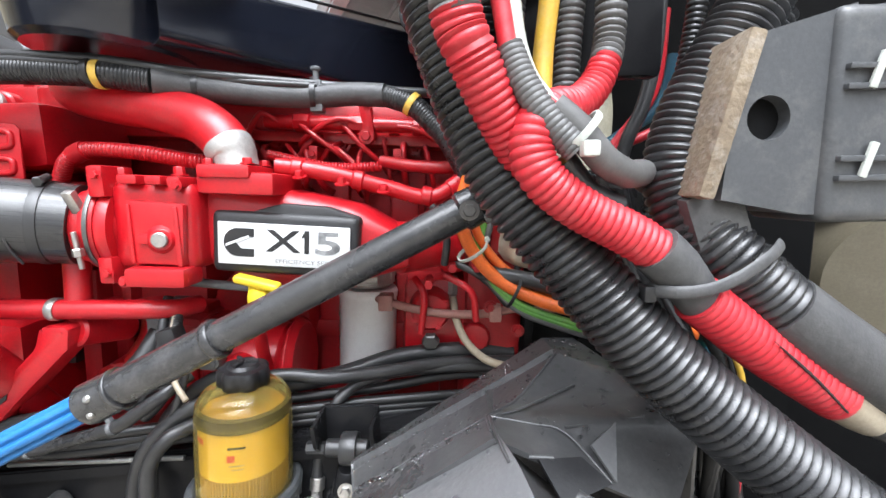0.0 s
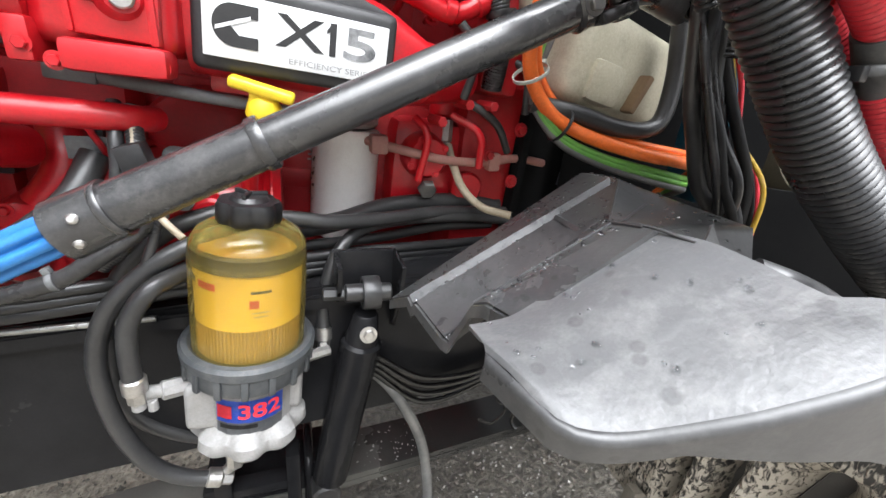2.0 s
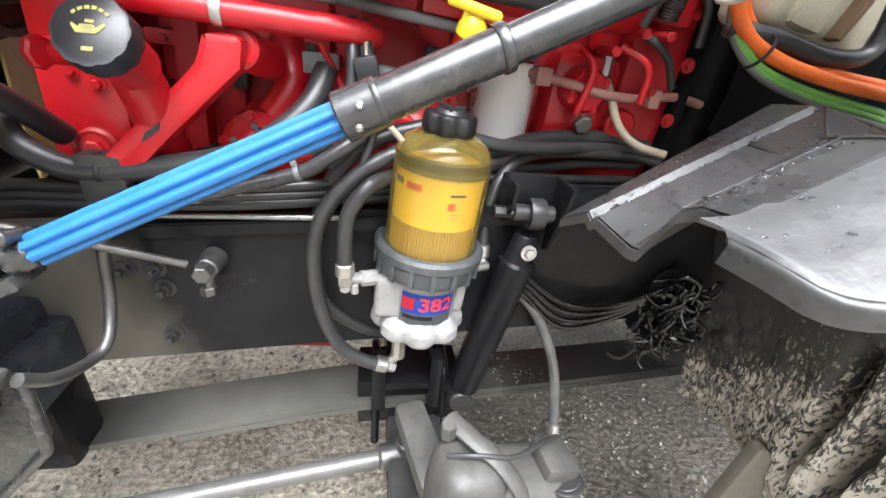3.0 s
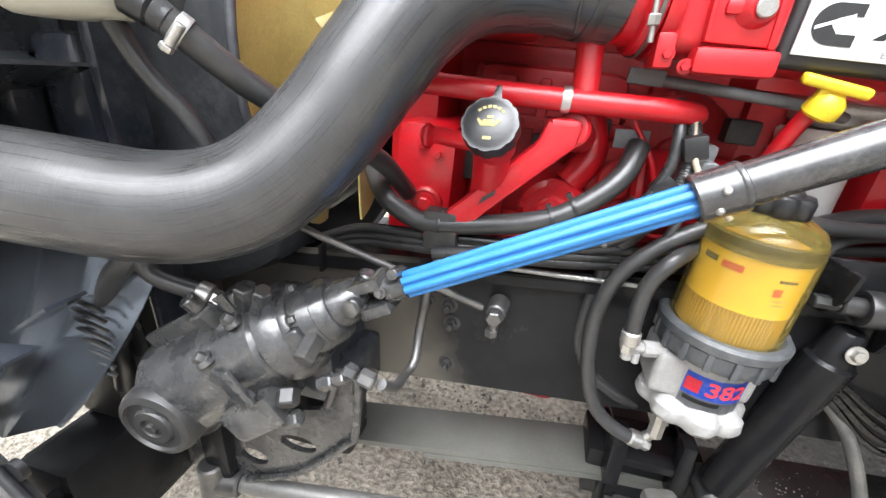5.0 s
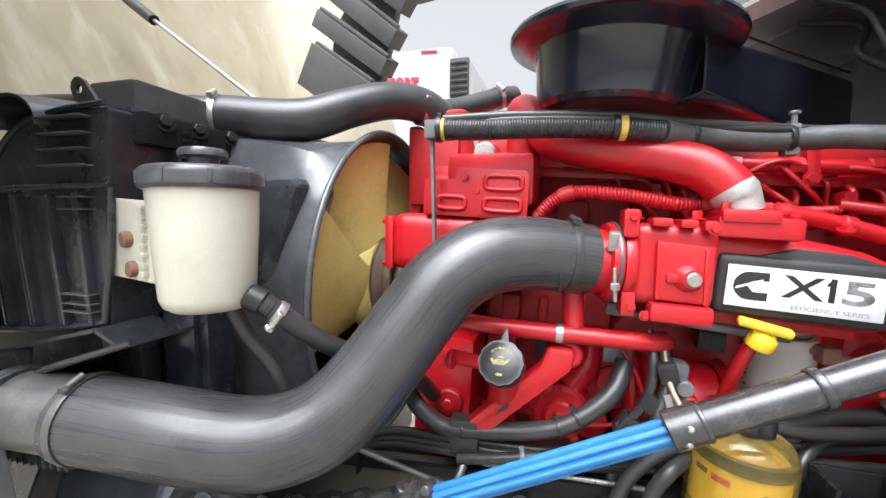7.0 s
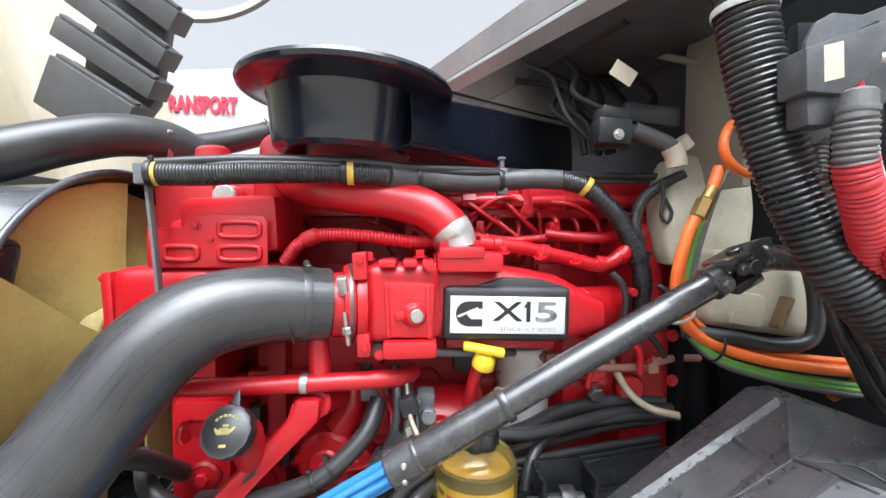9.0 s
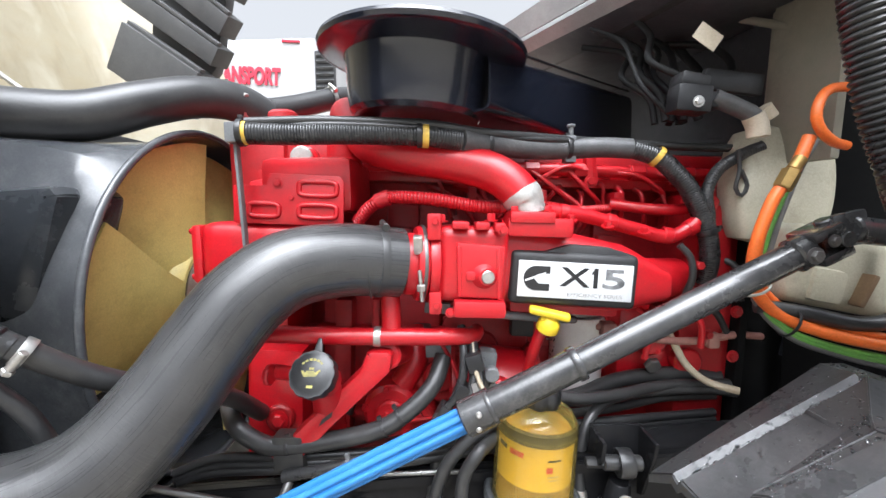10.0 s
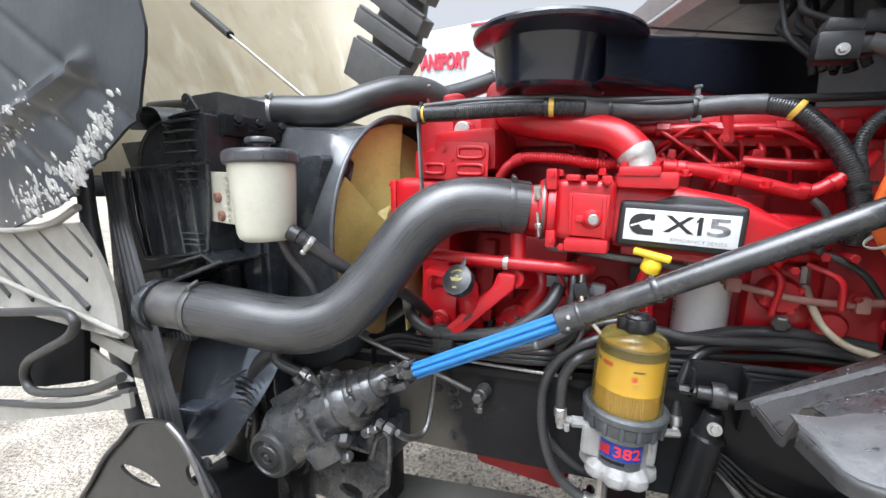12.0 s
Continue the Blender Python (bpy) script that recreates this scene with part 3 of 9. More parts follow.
# ---------------------------------------------------------------- ground
def ground():
    bm = bmesh.new()
    n = 70
    xs = [(-1 if i < 0 else 1) * (abs(i) / n) ** 3 * 400 for i in range(-n, n + 1)]
    g = [[bm.verts.new((x - 0.3, y + 0.8, 0.012 * noise.noise((x * 1.7, y * 1.7, 0)) if abs(x) + abs(y) < 8 else 0.0)) for y in xs] for x in xs]
    for i in range(2 * n):
        for j in range(2 * n):
            bm.faces.new((g[i][j], g[i + 1][j], g[i + 1][j + 1], g[i][j + 1]))
    return bm


single("ground", ground(), CONCRETE, "dirty pale concrete yard with mud and grit", "ground", kind="structure")


def gravel():
    rnd = random.Random(4)
    bm = bmesh.new()
    for _ in range(9000):
        x, y = rnd.uniform(-1.6, 0.9), rnd.uniform(0.45, 2.2)
        r = 0.002 + 0.013 * rnd.random() ** 4
        if x > -0.15 and rnd.random() < 0.75:
            continue
        m = pose(x, y, 0.004, rnd.uniform(0, 90), rnd.uniform(0, 90), rnd.uniform(0, 360)) @ Matrix.Diagonal((r, r * 0.8, r * 0.6, 1))
        vs = [bm.verts.new(m @ V(p)) for p in ((1, 0, 0), (-1, 0, 0.2), (0, 1, 0), (0.1, -1, 0), (0, 0, 1), (0.2, 0, -1))]
        for a, b, c in ((0, 2, 4), (2, 1, 4), (1, 3, 4), (3, 0, 4), (2, 0, 5), (1, 2, 5), (3, 1, 5), (0, 3, 5)):
            bm.faces.new((vs[a], vs[b], vs[c]))
    return bm


def chips():
    """Broken pale stone washed together beside the wheel."""
    rnd = random.Random(14)
    bm = bmesh.new()
    for _ in range(420):
        x, y = rnd.gauss(0.42, 0.24), rnd.gauss(1.08, 0.16)
        r = 0.002 + 0.008 * rnd.random() ** 3
        m = pose(x, y, 0.006, rnd.uniform(0, 60), rnd.uniform(0, 60), rnd.uniform(0, 360)) @ Matrix.Diagonal((r, r * 0.7, r * 0.5, 1))
        vs = [bm.verts.new(m @ V(p)) for p in ((1, 0, 0), (-1, 0, 0.2), (0, 1, 0), (0.1, -1, 0), (0, 0, 1), (0.2, 0, -1))]
        for a, b, c in ((0, 2, 4), (2, 1, 4), (1, 3, 4), (3, 0, 4), (2, 0, 5), (1, 2, 5), (3, 1, 5), (0, 3, 5)):
            bm.faces.new((vs[a], vs[b], vs[c]))
    return bm


single("stone_chips", chips(), surface("white_stone_chips", (0.46, 0.45, 0.42), (0.22, 0.21, 0.19), 20, 0.4, island=0.5), "wet white stone chips on the concrete", "gravel", kind="stuff", smooth=False)
single("gravel", gravel(), surface("pale_grit", (0.24, 0.22, 0.19), (0.15, 0.135, 0.11), 20, 0.7, island=0.5), "scattered pale grit and crushed stone", "gravel", kind="stuff", smooth=False)


# ---------------------------------------------------------------- engine
engine = thing("truck_engine", (-0.35, 1.1, 0.70), "bright red enamelled six-cylinder diesel truck engine", "engine")
SL = -0.055     # the engine leans down towards the cab


def ez(x, z):
    return z + SL * (x + 0.35)


def eblock(x0, x1, y0, y1, z0, z1, bevel=0.01):
    """A casting in the leaning engine's own directions."""
    c = ((x0 + x1) / 2, (y0 + y1) / 2, ez((x0 + x1) / 2, (z0 + z1) / 2))
    return box((x1 - x0, y1 - y0, z1 - z0), pose(*c, 0, math.degrees(-math.atan(SL)), 0), bevel)


blk = part("cylinder_block", join(eblock(-0.86, 0.26, 0.93, 1.42, 0.86, 1.40, 0.02), eblock(-0.86, 0.26, 0.90, 0.96, 1.18, 1.22, 0.008)), RED_DULL, engine)
for i in range(6):
    part("block_rib", eblock(-0.80 + 0.17 * i, -0.69 + 0.17 * i, 0.905, 0.95, 0.95, 1.36, 0.015), RED_DULL, blk)
part("oil_pan", join(eblock(-0.80, 0.20, 0.96, 1.38, 0.66, 0.87, 0.03), eblock(-0.83, -0.50, 1.00, 1.34, 0.468, 0.68, 0.03), eblock(-0.84, 0.24, 0.93, 1.41, 0.85, 0.875, 0.004)), RED_DULL, engine)
part("cylinder_head", join(
    eblock(-0.84, 0.24, 0.95, 1.36, 1.39, 1.62, 0.012),
    *[eblock(-0.80 + 0.17 * i, -0.72 + 0.17 * i, 0.925, 0.96, 1.42, 1.56, 0.012) for i in range(6)],
    *[bolt((-0.82 + 0.085 * i, 0.95, ez(-0.82 + 0.085 * i, 1.60)), (0, -1, 0), 0.009, 0.008) for i in range(13)]), RED_DULL, engine)
for i in range(6):
    part("port_recess", eblock(-0.795 + 0.17 * i, -0.735 + 0.17 * i, 0.905, 0.93, 1.44, 1.50, 0.008), RED_DULL, engine)
part("rocker_cover", join(
    eblock(-0.82, 0.22, 0.90, 1.34, 1.615, 1.70, 0.022),
    eblock(-0.84, 0.24, 0.885, 1.36, 1.61, 1.632, 0.004),
    *[bolt((-0.80 + 0.1 * i, 0.893, ez(-0.80 + 0.1 * i, 1.633)), (0, 0, 1), 0.008, 0.012) for i in range(11)]), RED, engine)
# gear housing at the fan end
part("gear_housing", join(eblock(-0.93, -0.83, 0.78, 1.42, 0.84, 1.60, 0.03), eblock(-0.90, -0.78, 0.72, 0.95, 1.00, 1.25, 0.03)), RED, engine)
fcase = part("front_case", eblock(-0.78, -0.50, 0.84, 0.95, 1.03, 1.36, 0.03), RED_DULL, engine)
for q in ((-0.74, -0.70, 0.80, 0.86, 1.02, 1.34, 0.01), (-0.66, -0.64, 0.81, 0.86, 1.02, 1.34, 0.008), (-0.78, -0.48, 0.81, 0.858, 1.06, 1.08, 0.008), (-0.78, -0.48, 0.808, 0.858, 1.25, 1.275, 0.008)):
    part("case_rib", eblock(*q), RED_DULL, fcase)
pump = part("water_pump", join(rod((-0.60, 0.86, 1.14), (-0.60, 0.71, 1.14), 0.066, 0.058), rod((-0.60, 0.715, 1.14), (-0.60, 0.695, 1.14), 0.032), rod((-0.60, 0.70, 1.14), (-0.60, 0.685, 1.14), 0.016, seg=6), tube([(-0.58, 0.74, 1.19), (-0.55, 0.75, 1.24), (-0.56, 0.78, 1.30)], 0.026, 16)), RED, engine)
for a in (0.4, 1.7, 2.9, 4.1, 5.3):
    part("pump_bolt", bolt((-0.60 + 0.052 * math.cos(a), 0.71, 1.14 + 0.052 * math.sin(a)), (0, -1, 0), 0.006, 0.007), RED, pump)
for i, (x, z) in enumerate(((-0.88, 1.02), (-0.84, 1.235), (-0.80, 1.03), (-0.86, 1.13), (-0.81, 1.22))):
    part("housing_bolt", bolt((x, 0.72, z), (0, -1, 0), 0.007, 0.008), RED, engine)
for i in range(8):
    x = -0.75 + 0.036 * i
    part("case_bolt", bolt((x, 0.81, ez(x, 1.262)), (0, -1, 0), 0.006, 0.007), RED_DULL, engine)
part("idler_boss", join(rod((-0.50, 0.93, 1.20), (-0.50, 0.76, 1.20), 0.07, 0.064), rod((-0.50, 0.765, 1.20), (-0.50, 0.745, 1.20), 0.035)), RED_DULL, engine)
part("side_cover", join(lathe([(0, 0.05), (0.085, 0.05), (0.105, 0.042), (0.112, 0.02), (0.115, 0.0), (0, 0)], facing((-0.40, 0.905, 1.235), (0, -1, 0)), 40), lathe([(0, 0.064), (0.030, 0.064), (0.034, 0.05), (0, 0.05)], facing((-0.40, 0.905, 1.235), (0, -1, 0)), 24)), RED_DULL, engine)
for a in np.arange(0.2, 6.2, 0.785):
    part("cover_bolt", bolt((-0.40 + 0.103 * math.cos(a), 0.872, 1.235 + 0.103 * math.sin(a)), (0, -1, 0), 0.006, 0.007), RED_DULL, engine)
part("accessory_drive", join(
    rod((-0.46, 0.80, 1.17), (-0.31, 0.80, 1.16), 0.085, 0.08), rod((-0.31, 0.80, 1.16), (-0.285, 0.80, 1.16), 0.094),
    rod((-0.48, 0.80, 1.17), (-0.46, 0.80, 1.17), 0.094),
    tube([(-0.47, 0.725, 1.12), (-0.41, 0.712, 1.12), (-0.36, 0.712, 1.135), (-0.335, 0.715, 1.17), (-0.335, 0.72, 1.21)], 0.006, 8), tube([(-0.44, 0.72, 1.15), (-0.40, 0.712, 1.15), (-0.40, 0.714, 1.19)], 0.006, 8),
    rod((-0.38, 0.735, 1.18), (-0.38, 0.70, 1.18), 0.03)), RED, engine)
part("fuel_pump", join(
    eblock(-0.09, 0.11, 0.84, 0.97, 1.14, 1.34, 0.025), rod((-0.03, 0.85, 1.26), (-0.03, 0.80, 1.26), 0.045, 0.04),
    rod((0.06, 0.85, 1.20), (0.06, 0.81, 1.20), 0.032), rod((0.02, 0.88, 1.33), (0.02, 0.88, 1.40), 0.03, 0.026),
    *[bolt((-0.03 + 0.035 * math.cos(a), 0.80, 1.26 + 0.035 * math.sin(a)), (0, -1, 0), 0.005, 0.005) for a in (0.5, 2, 3.6, 5.2)],
    *[bolt((x, 0.838, z), (0, -1, 0), 0.007, 0.008) for x, z in ((-0.075, 1.16), (0.09, 1.16), (0.09, 1.31), (0.0, 1.16))]), RED, engine)
part("fuel_pump_nut", rod((-0.03, 0.80, 1.205), (-0.03, 0.785, 1.20), 0.018, seg=6), DARKSTEEL, engine)
part("union_nut", join(rod((0.018, 0.845, 1.325), (0.016, 0.84, 1.285), 0.011, seg=6), rod((0.016, 0.84, 1.285), (0.016, 0.84, 1.26), 0.008)), STEEL, engine, "bright zinc pipe union")

# intake: throttle body, manifold, badge
thr = part("throttle_body", join(
    block((-0.500, 0.612, 1.388), (-0.372, 0.74, 1.522), 0.020, (0, 2.5, 0), 3),
    prism([(-0.036, -0.046), (0.040, -0.048), (0.044, 0.044), (-0.040, 0.048)], 0.014, pose(-0.424, 0.614, 1.446, 90, 0, 0) @ pose(0, 0, 0, 0, 0, -2.5), 0.005),
    rod((-0.500, 0.66, 1.452), (-0.565, 0.645, 1.456), 0.058, 0.056, 36), lathe([(0.055, -0.010), (0.070, -0.008), (0.072, 0.0), (0.070, 0.008), (0.055, 0.010)], facing((-0.508, 0.660, 1.452), (1, 0.15, -0.05)), 40)), RED, engine)
for x0, x1, z0, z1, t in ((-0.512, -0.488, 1.500, 1.546, 0), (-0.512, -0.490, 1.372, 1.412, 0), (-0.462, -0.455, 1.402, 1.490, 0), (-0.395, -0.386, 1.395, 1.485, 0), (-0.470, -0.440, 1.518, 1.532, 2), (-0.430, -0.405, 1.516, 1.530, 2), (-0.398, -0.378, 1.512, 1.528, 2)):
    part("casting_rib", block((x0, 0.597, z0), (x1, 0.66, z1), 0.005, (0, t, 0)), RED, thr)
part("lower_ledge", block((-0.470, 0.588, 1.366), (-0.380, 0.64, 1.396), 0.008, (0, 2, 0)), RED, thr)
part("plug_boss", join(rod((-0.416, 0.612, 1.437), (-0.411, 0.592, 1.437), 0.026, 0.0175, 24), block((-0.448, 0.594, 1.43), (-0.42, 0.61, 1.446), 0.005)), RED, thr)
for x, z in ((-0.498, 1.532), (-0.498, 1.388), (-0.384, 1.515), (-0.475, 1.375), (-0.388, 1.376)):
    part("flange_bolt", bolt((x, 0.598, z), (0, -1, 0), 0.006, 0.006), RED, thr)
for x in (-0.488, -0.40):
    part("top_bolt", bolt((x, 0.635, 1.530), (0, 0, 1), 0.008, 0.014), RED, thr)
part("throttle_plug", rod((-0.411, 0.592, 1.437), (-0.410, 0.586, 1.437), 0.0115, seg=24), STEEL, engine, "bright steel plug")


def manifold():
    def f(u, v):
        x = -0.375 + 0.315 * u
        a = 2 * math.pi * v
        h = 0.082 - 0.022 * u - 0.03 * max(0, u - 0.75) * 4
        d = 0.085 - 0.02 * u
        c, s = math.cos(a), math.sin(a)
        c, s = math.copysign(abs(c) ** 0.5, c), math.copysign(abs(s) ** 0.5, s)
        return V(x, 0.735 + d * c, ez(x, 1.452 - 0.035 * u) + h * s)
    return sheet(f, 16, 33, 0.004)


part("intake_manifold", join(
    manifold(), block((-0.372, 0.625, 1.500), (-0.255, 0.76, 1.535), 0.008, (0, 3, 0)),
    block((-0.368, 0.62, 1.525), (-0.288, 0.715, 1.546), 0.006, (0, 2, 0)),
    rod((-0.09, 0.735, 1.40), (0.02, 0.80, 1.40), 0.048, 0.04),
    *[bolt((x, y, 1.546), (0, 0, 1), 0.007, 0.01) for x, y in ((-0.358, 0.64), (-0.298, 0.64), (-0.298, 0.70))],
    *[bolt((-0.24 + 0.07 * i, 0.70, 1.527 - 0.013 * i), (0, -0.3, 1), 0.008, 0.012) for i in range(3)],
    block((-0.36, 0.690, 1.345), (-0.15, 0.80, 1.375), 0.008, (0, 4, 0))), RED, engine)
part("manifold_web", prism([(-0.045, -0.055), (0.015, -0.050), (0.010, 0.060), (-0.040, 0.066)], 0.06, pose(-0.335, 0.72, 1.448, 90, 0, 0) @ pose(0, 0, 0, 0, 0, -3), 0.012), RED, engine)

badge = part("badge_cover", join(
    block((-0.366, 0.642, 1.372), (-0.135, 0.70, 1.470), 0.012, (0, 4.2, 0), 3),
    prism([(-0.09, 0), (0.115, 0.0), (0.112, 0.012), (0.06, 0.026), (-0.01, 0.028), (-0.06, 0.012)], 0.05, pose(-0.245, 0.70, 1.457, 90, 4.2, 0) @ pose(0, 0, 0), 0.006)),
    surface("black_badge_plastic", (0.02, 0.02, 0.021), (0.03, 0.03, 0.031), 20, 0.5, bump=0.2), engine, "black moulded badge cover")
BM = pose(-0.250, 0.6400, 1.420, 90, 0, 0) @ pose(0, 0, 0, 0, 0, -4.2)
part("badge_face", prism([(-0.103, -0.033), (0.103, -0.033), (0.103, 0.033), (-0.103, 0.033)], 0.004, BM, 0.0015), PLATE, badge, "white badge face")
LM = BM @ pose(0, 0, 0.0043)
part("badge_lettering", join(lettering("X", 0.049, LM @ pose(-0.001, 0.005, 0), 0.0004, 0.0006, 1.48), lettering("1", 0.049, LM @ pose(0.0360, 0.005, 0), 0.0004, 0.0014, 1.0), prism([(0.0285, 0.0125), (0.0345, 0.0165), (0.0345, 0.0222), (0.0325, 0.0222), (0.0285, 0.0165)], 0.0006, LM, 0)), INK, badge, "black badge lettering")
# Dark and silver tones paint a reflection fading across the numeral.
part("badge_numeral", lettering("5", 0.049, LM @ pose(0.0690, 0.005, 0), 0.0004, 0.0010, 1.85), surface("reflection_fade_ink", (0.06, 0.062, 0.066), (0.36, 0.365, 0.37), 34, 0.3, metal=0.3, bump=0.0), badge, "dark grey badge numeral")
part("badge_small_lettering", lettering("EFFICIENCY SERIES", 0.0092, LM @ pose(0.036, -0.0250, 0), 0.0004, 0.0, 1.30), INK_GREY, badge, "small grey lettering")


def emblem():
    """A plain heavy block shape with an open notch and a pale slanted bar."""
    arc = [(-0.003 + 0.0222 * math.cos(radians(a)), 0.0222 * math.sin(radians(a))) for a in range(90, 271, 10)]
    out = [(0.022, 0.0222), *arc, (0.022, -0.0222), (0.022, -0.0095), (0.002, -0.0095), (-0.006, -0.001), (-0.002, 0.006), (0.006, 0.009), (0.022, 0.009)]
    return prism(out[::-1], 0.0007, LM @ pose(-0.068, 0.002, 0), 0)


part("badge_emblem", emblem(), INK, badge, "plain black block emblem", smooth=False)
part("emblem_bar", prism([(-0.024, -0.007), (0.012, 0.008), (0.012, 0.012), (-0.024, -0.003)], 0.0011, LM @ pose(-0.066, 0.002, 0), 0), PLATE, badge, "pale slanted bar", smooth=False)

# exhaust-return pipe with its bare elbow
part("crossover_pipe", tube([(-0.72, 0.90, 1.735), (-0.70, 0.85, 1.77), (-0.668, 0.79, 1.735), (-0.63, 0.745, 1.685), (-0.56, 0.715, 1.662), (-0.47, 0.70, 1.644), (-0.40, 0.688, 1.624), (-0.368, 0.680, 1.606), (-0.350, 0.6755, 1.589), (-0.343, 0.6735, 1.580), (-0.336, 0.6715, 1.569)], 0.0368, 24), RED, engine, "thick red crossover pipe")
part("bare_elbow", tube([(-0.343, 0.6735, 1.580, 0.0374), (-0.338, 0.672, 1.572, 0.0378), (-0.333, 0.671, 1.562, 0.0355), (-0.331, 0.67, 1.556, 0.0335), (-0.327, 0.668, 1.540, 0.033)], None, 24), ALU, engine, "bare aluminium pipe elbow")

# heat plate over the compressor
plate_m = pose(-0.772, 0.672, 1.578, 90, 0, 0) @ pose(0, 0, 0, 0, 0, -3)
hp = part("heat_plate", join(
    prism([(-0.103, -0.046), (0.103, -0.046), (0.103, 0.036), (0.096, 0.044), (-0.035, 0.046), (-0.042, 0.024), (-0.103, 0.022)], 0.004, plate_m, 0.0015),
    box((0.20, 0.004, 0.05), plate_m @ pose(0, -0.046, -0.022), 0.001)), RED, engine, "embossed red heat plate")
for x, y, w, h in ((0.055, 0.020, 0.070, 0.026), (0.055, -0.022, 0.070, 0.024), (-0.045, -0.022, 0.055, 0.024)):
    part("embossed_rim", tube([plate_m @ V(x + (w / 2) * math.copysign(abs(math.cos(a)) ** 0.45, math.cos(a)), y + (h / 2) * math.copysign(abs(math.sin(a)) ** 0.45, math.sin(a)), 0.0045) for a in np.linspace(0, 2 * math.pi, 29)], 0.0052, 10, 0.006, caps=False), RED, hp)
part("plate_bolt", bolt(plate_m @ V(-0.02, 0.028, 0.004), (0, -1, 0), 0.007, 0.006), RED, hp)
part("plate_bolt", bolt(plate_m @ V(0.006, 0.002, 0.004), (0, -1, 0), 0.005, 0.004, False), RED, hp)
part("air_compressor", join(
    box((0.30, 0.15, 0.120), pose(-0.80, 0.745, 1.474, 0, 2, 0), 0.030, 3), block((-0.965, 0.675, 1.420), (-0.945, 0.815, 1.532), 0.008),
    *[bolt((-0.966, y, z), (-1, 0, 0), 0.006, 0.008) for y in (0.69, 0.80) for z in (1.432, 1.52)],
    block((-0.84, 0.70, 1.55), (-0.66, 0.90, 1.66), 0.02), rod((-0.70, 0.80, 1.60), (-0.70, 0.80, 1.70), 0.04), rod((-0.76, 0.76, 1.66), (-0.76, 0.735, 1.66), 0.025),
    block((-0.79, 0.77, 1.62), (-0.71, 0.80, 1.70), 0.008)), RED, engine)
part("coolant_cap", rod((-0.765, 0.735, 1.662), (-0.765, 0.722, 1.662), 0.022), ALU, engine, "paint-worn round plug")

# lower tubes
tube_red = part("water_tube", tube([(-0.83, 0.605, 1.343), (-0.70, 0.612, 1.334), (-0.60, 0.622, 1.328), (-0.47, 0.635, 1.322), (-0.435, 0.655, 1.318), (-0.425, 0.69, 1.315)], 0.0155, 18), RED, engine, "straight red water tube")
part("tube_clamp", ring((-0.606, 0.6215, 1.3285), (1, 0.06, -0.05), 0.0155, 0.012, 0.0025), STEEL, tube_red, "bright steel clamp")
part("branch_tube", tube([(-0.585, 0.645, 1.40), (-0.583, 0.64, 1.36), (-0.582, 0.635, 1.33)], 0.018, 18), RED, engine)
part("oil_filler_arm", join(
    prism([(-0.637, 1.270), (-0.626, 1.300), (-0.618, 1.305), (-0.586, 1.304), (-0.578, 1.298), (-0.584, 1.266), (-0.690, 1.168), (-0.745, 1.112), (-0.790, 1.086), (-0.806, 1.112), (-0.775, 1.140)], 0.046, pose(0, 0.652, 0, 90, 0, 0), 0.009),
    rod((-0.592, 0.63, 1.29), (-0.575, 0.72, 1.27), 0.026)), RED, engine, "slanting red filler arm")
part("chipped_paint", prism([(-0.018, -0.006), (0.012, 0.002), (0.018, 0.010), (-0.006, 0.004)], 0.001, pose(-0.700, 0.6052, 1.182, 90, 0, 0) @ pose(0, 0, 0, 0, 0, 22), 0), BLACK_MATT, engine, "dark paint chip")
CAPN = V(-0.04, -0.85, 0.52).normalized()
cap = part("oil_filler_cap", lathe([(0, 0.026), (0.028, 0.026), (0.031, 0.024), (0.0365, 0.024), (0.0375, 0.020), (0.0375, 0.002), (0.034, 0.0), (0, 0)], facing(V(-0.693, 0.545, 1.287), CAPN), 48, (12, 0.045, 0.034)), PLASTIC, engine, "black oil filler cap with yellow marks")
CM = facing(V(-0.693, 0.545, 1.287), CAPN)
part("cap_marks", join(
    prism([(-0.011, -0.005), (0.007, -0.005), (0.015, 0.004), (0.013, 0.006), (0.006, 0.001), (0.004, 0.004), (-0.008, 0.004), (-0.009, 0.001), (-0.015, 0.005), (-0.016, 0.003)], 0.0006, CM @ pose(0, 0.0, 0.0262), 0),
    box((0.008, 0.003, 0.0006), CM @ pose(0, 0.0075, 0.0262), 0), box((0.010, 0.004, 0.0006), CM @ pose(0, -0.020, 0.0262), 0),
    *[box((0.0045, 0.0035, 0.0006), CM @ pose(0.0215 * math.sin(a), 0.0215 * math.cos(a), 0.0262, 0, 0, -math.degrees(a)), 0) for a in (-0.75, -0.45, -0.15, 0.15, 0.45, 0.75)]), CAPYELLOW, cap, "yellow oil-can mark", smooth=False)
part("cap_tether", prism([(-0.008, 0.034), (0.008, 0.034), (0.003, 0.060), (-0.003, 0.060)], 0.006, CM @ pose(0, 0, 0.004), 0.001), PLASTIC, cap)
part("filler_neck", join(rod(V(-0.693, 0.545, 1.287), V(-0.693, 0.545, 1.287) - CAPN * 0.05, 0.031, 0.028), tube([(-0.698, 0.585, 1.268, 0.026), (-0.70, 0.62, 1.22, 0.028), (-0.71, 0.66, 1.16, 0.028), (-0.72, 0.72, 1.08, 0.03)], None, 18),
     rod((-0.70, 0.60, 1.262), (-0.80, 0.62, 1.268), 0.013), rod((-0.79, 0.60, 1.268), (-0.80, 0.602, 1.268), 0.019, seg=8)), RED, engine)

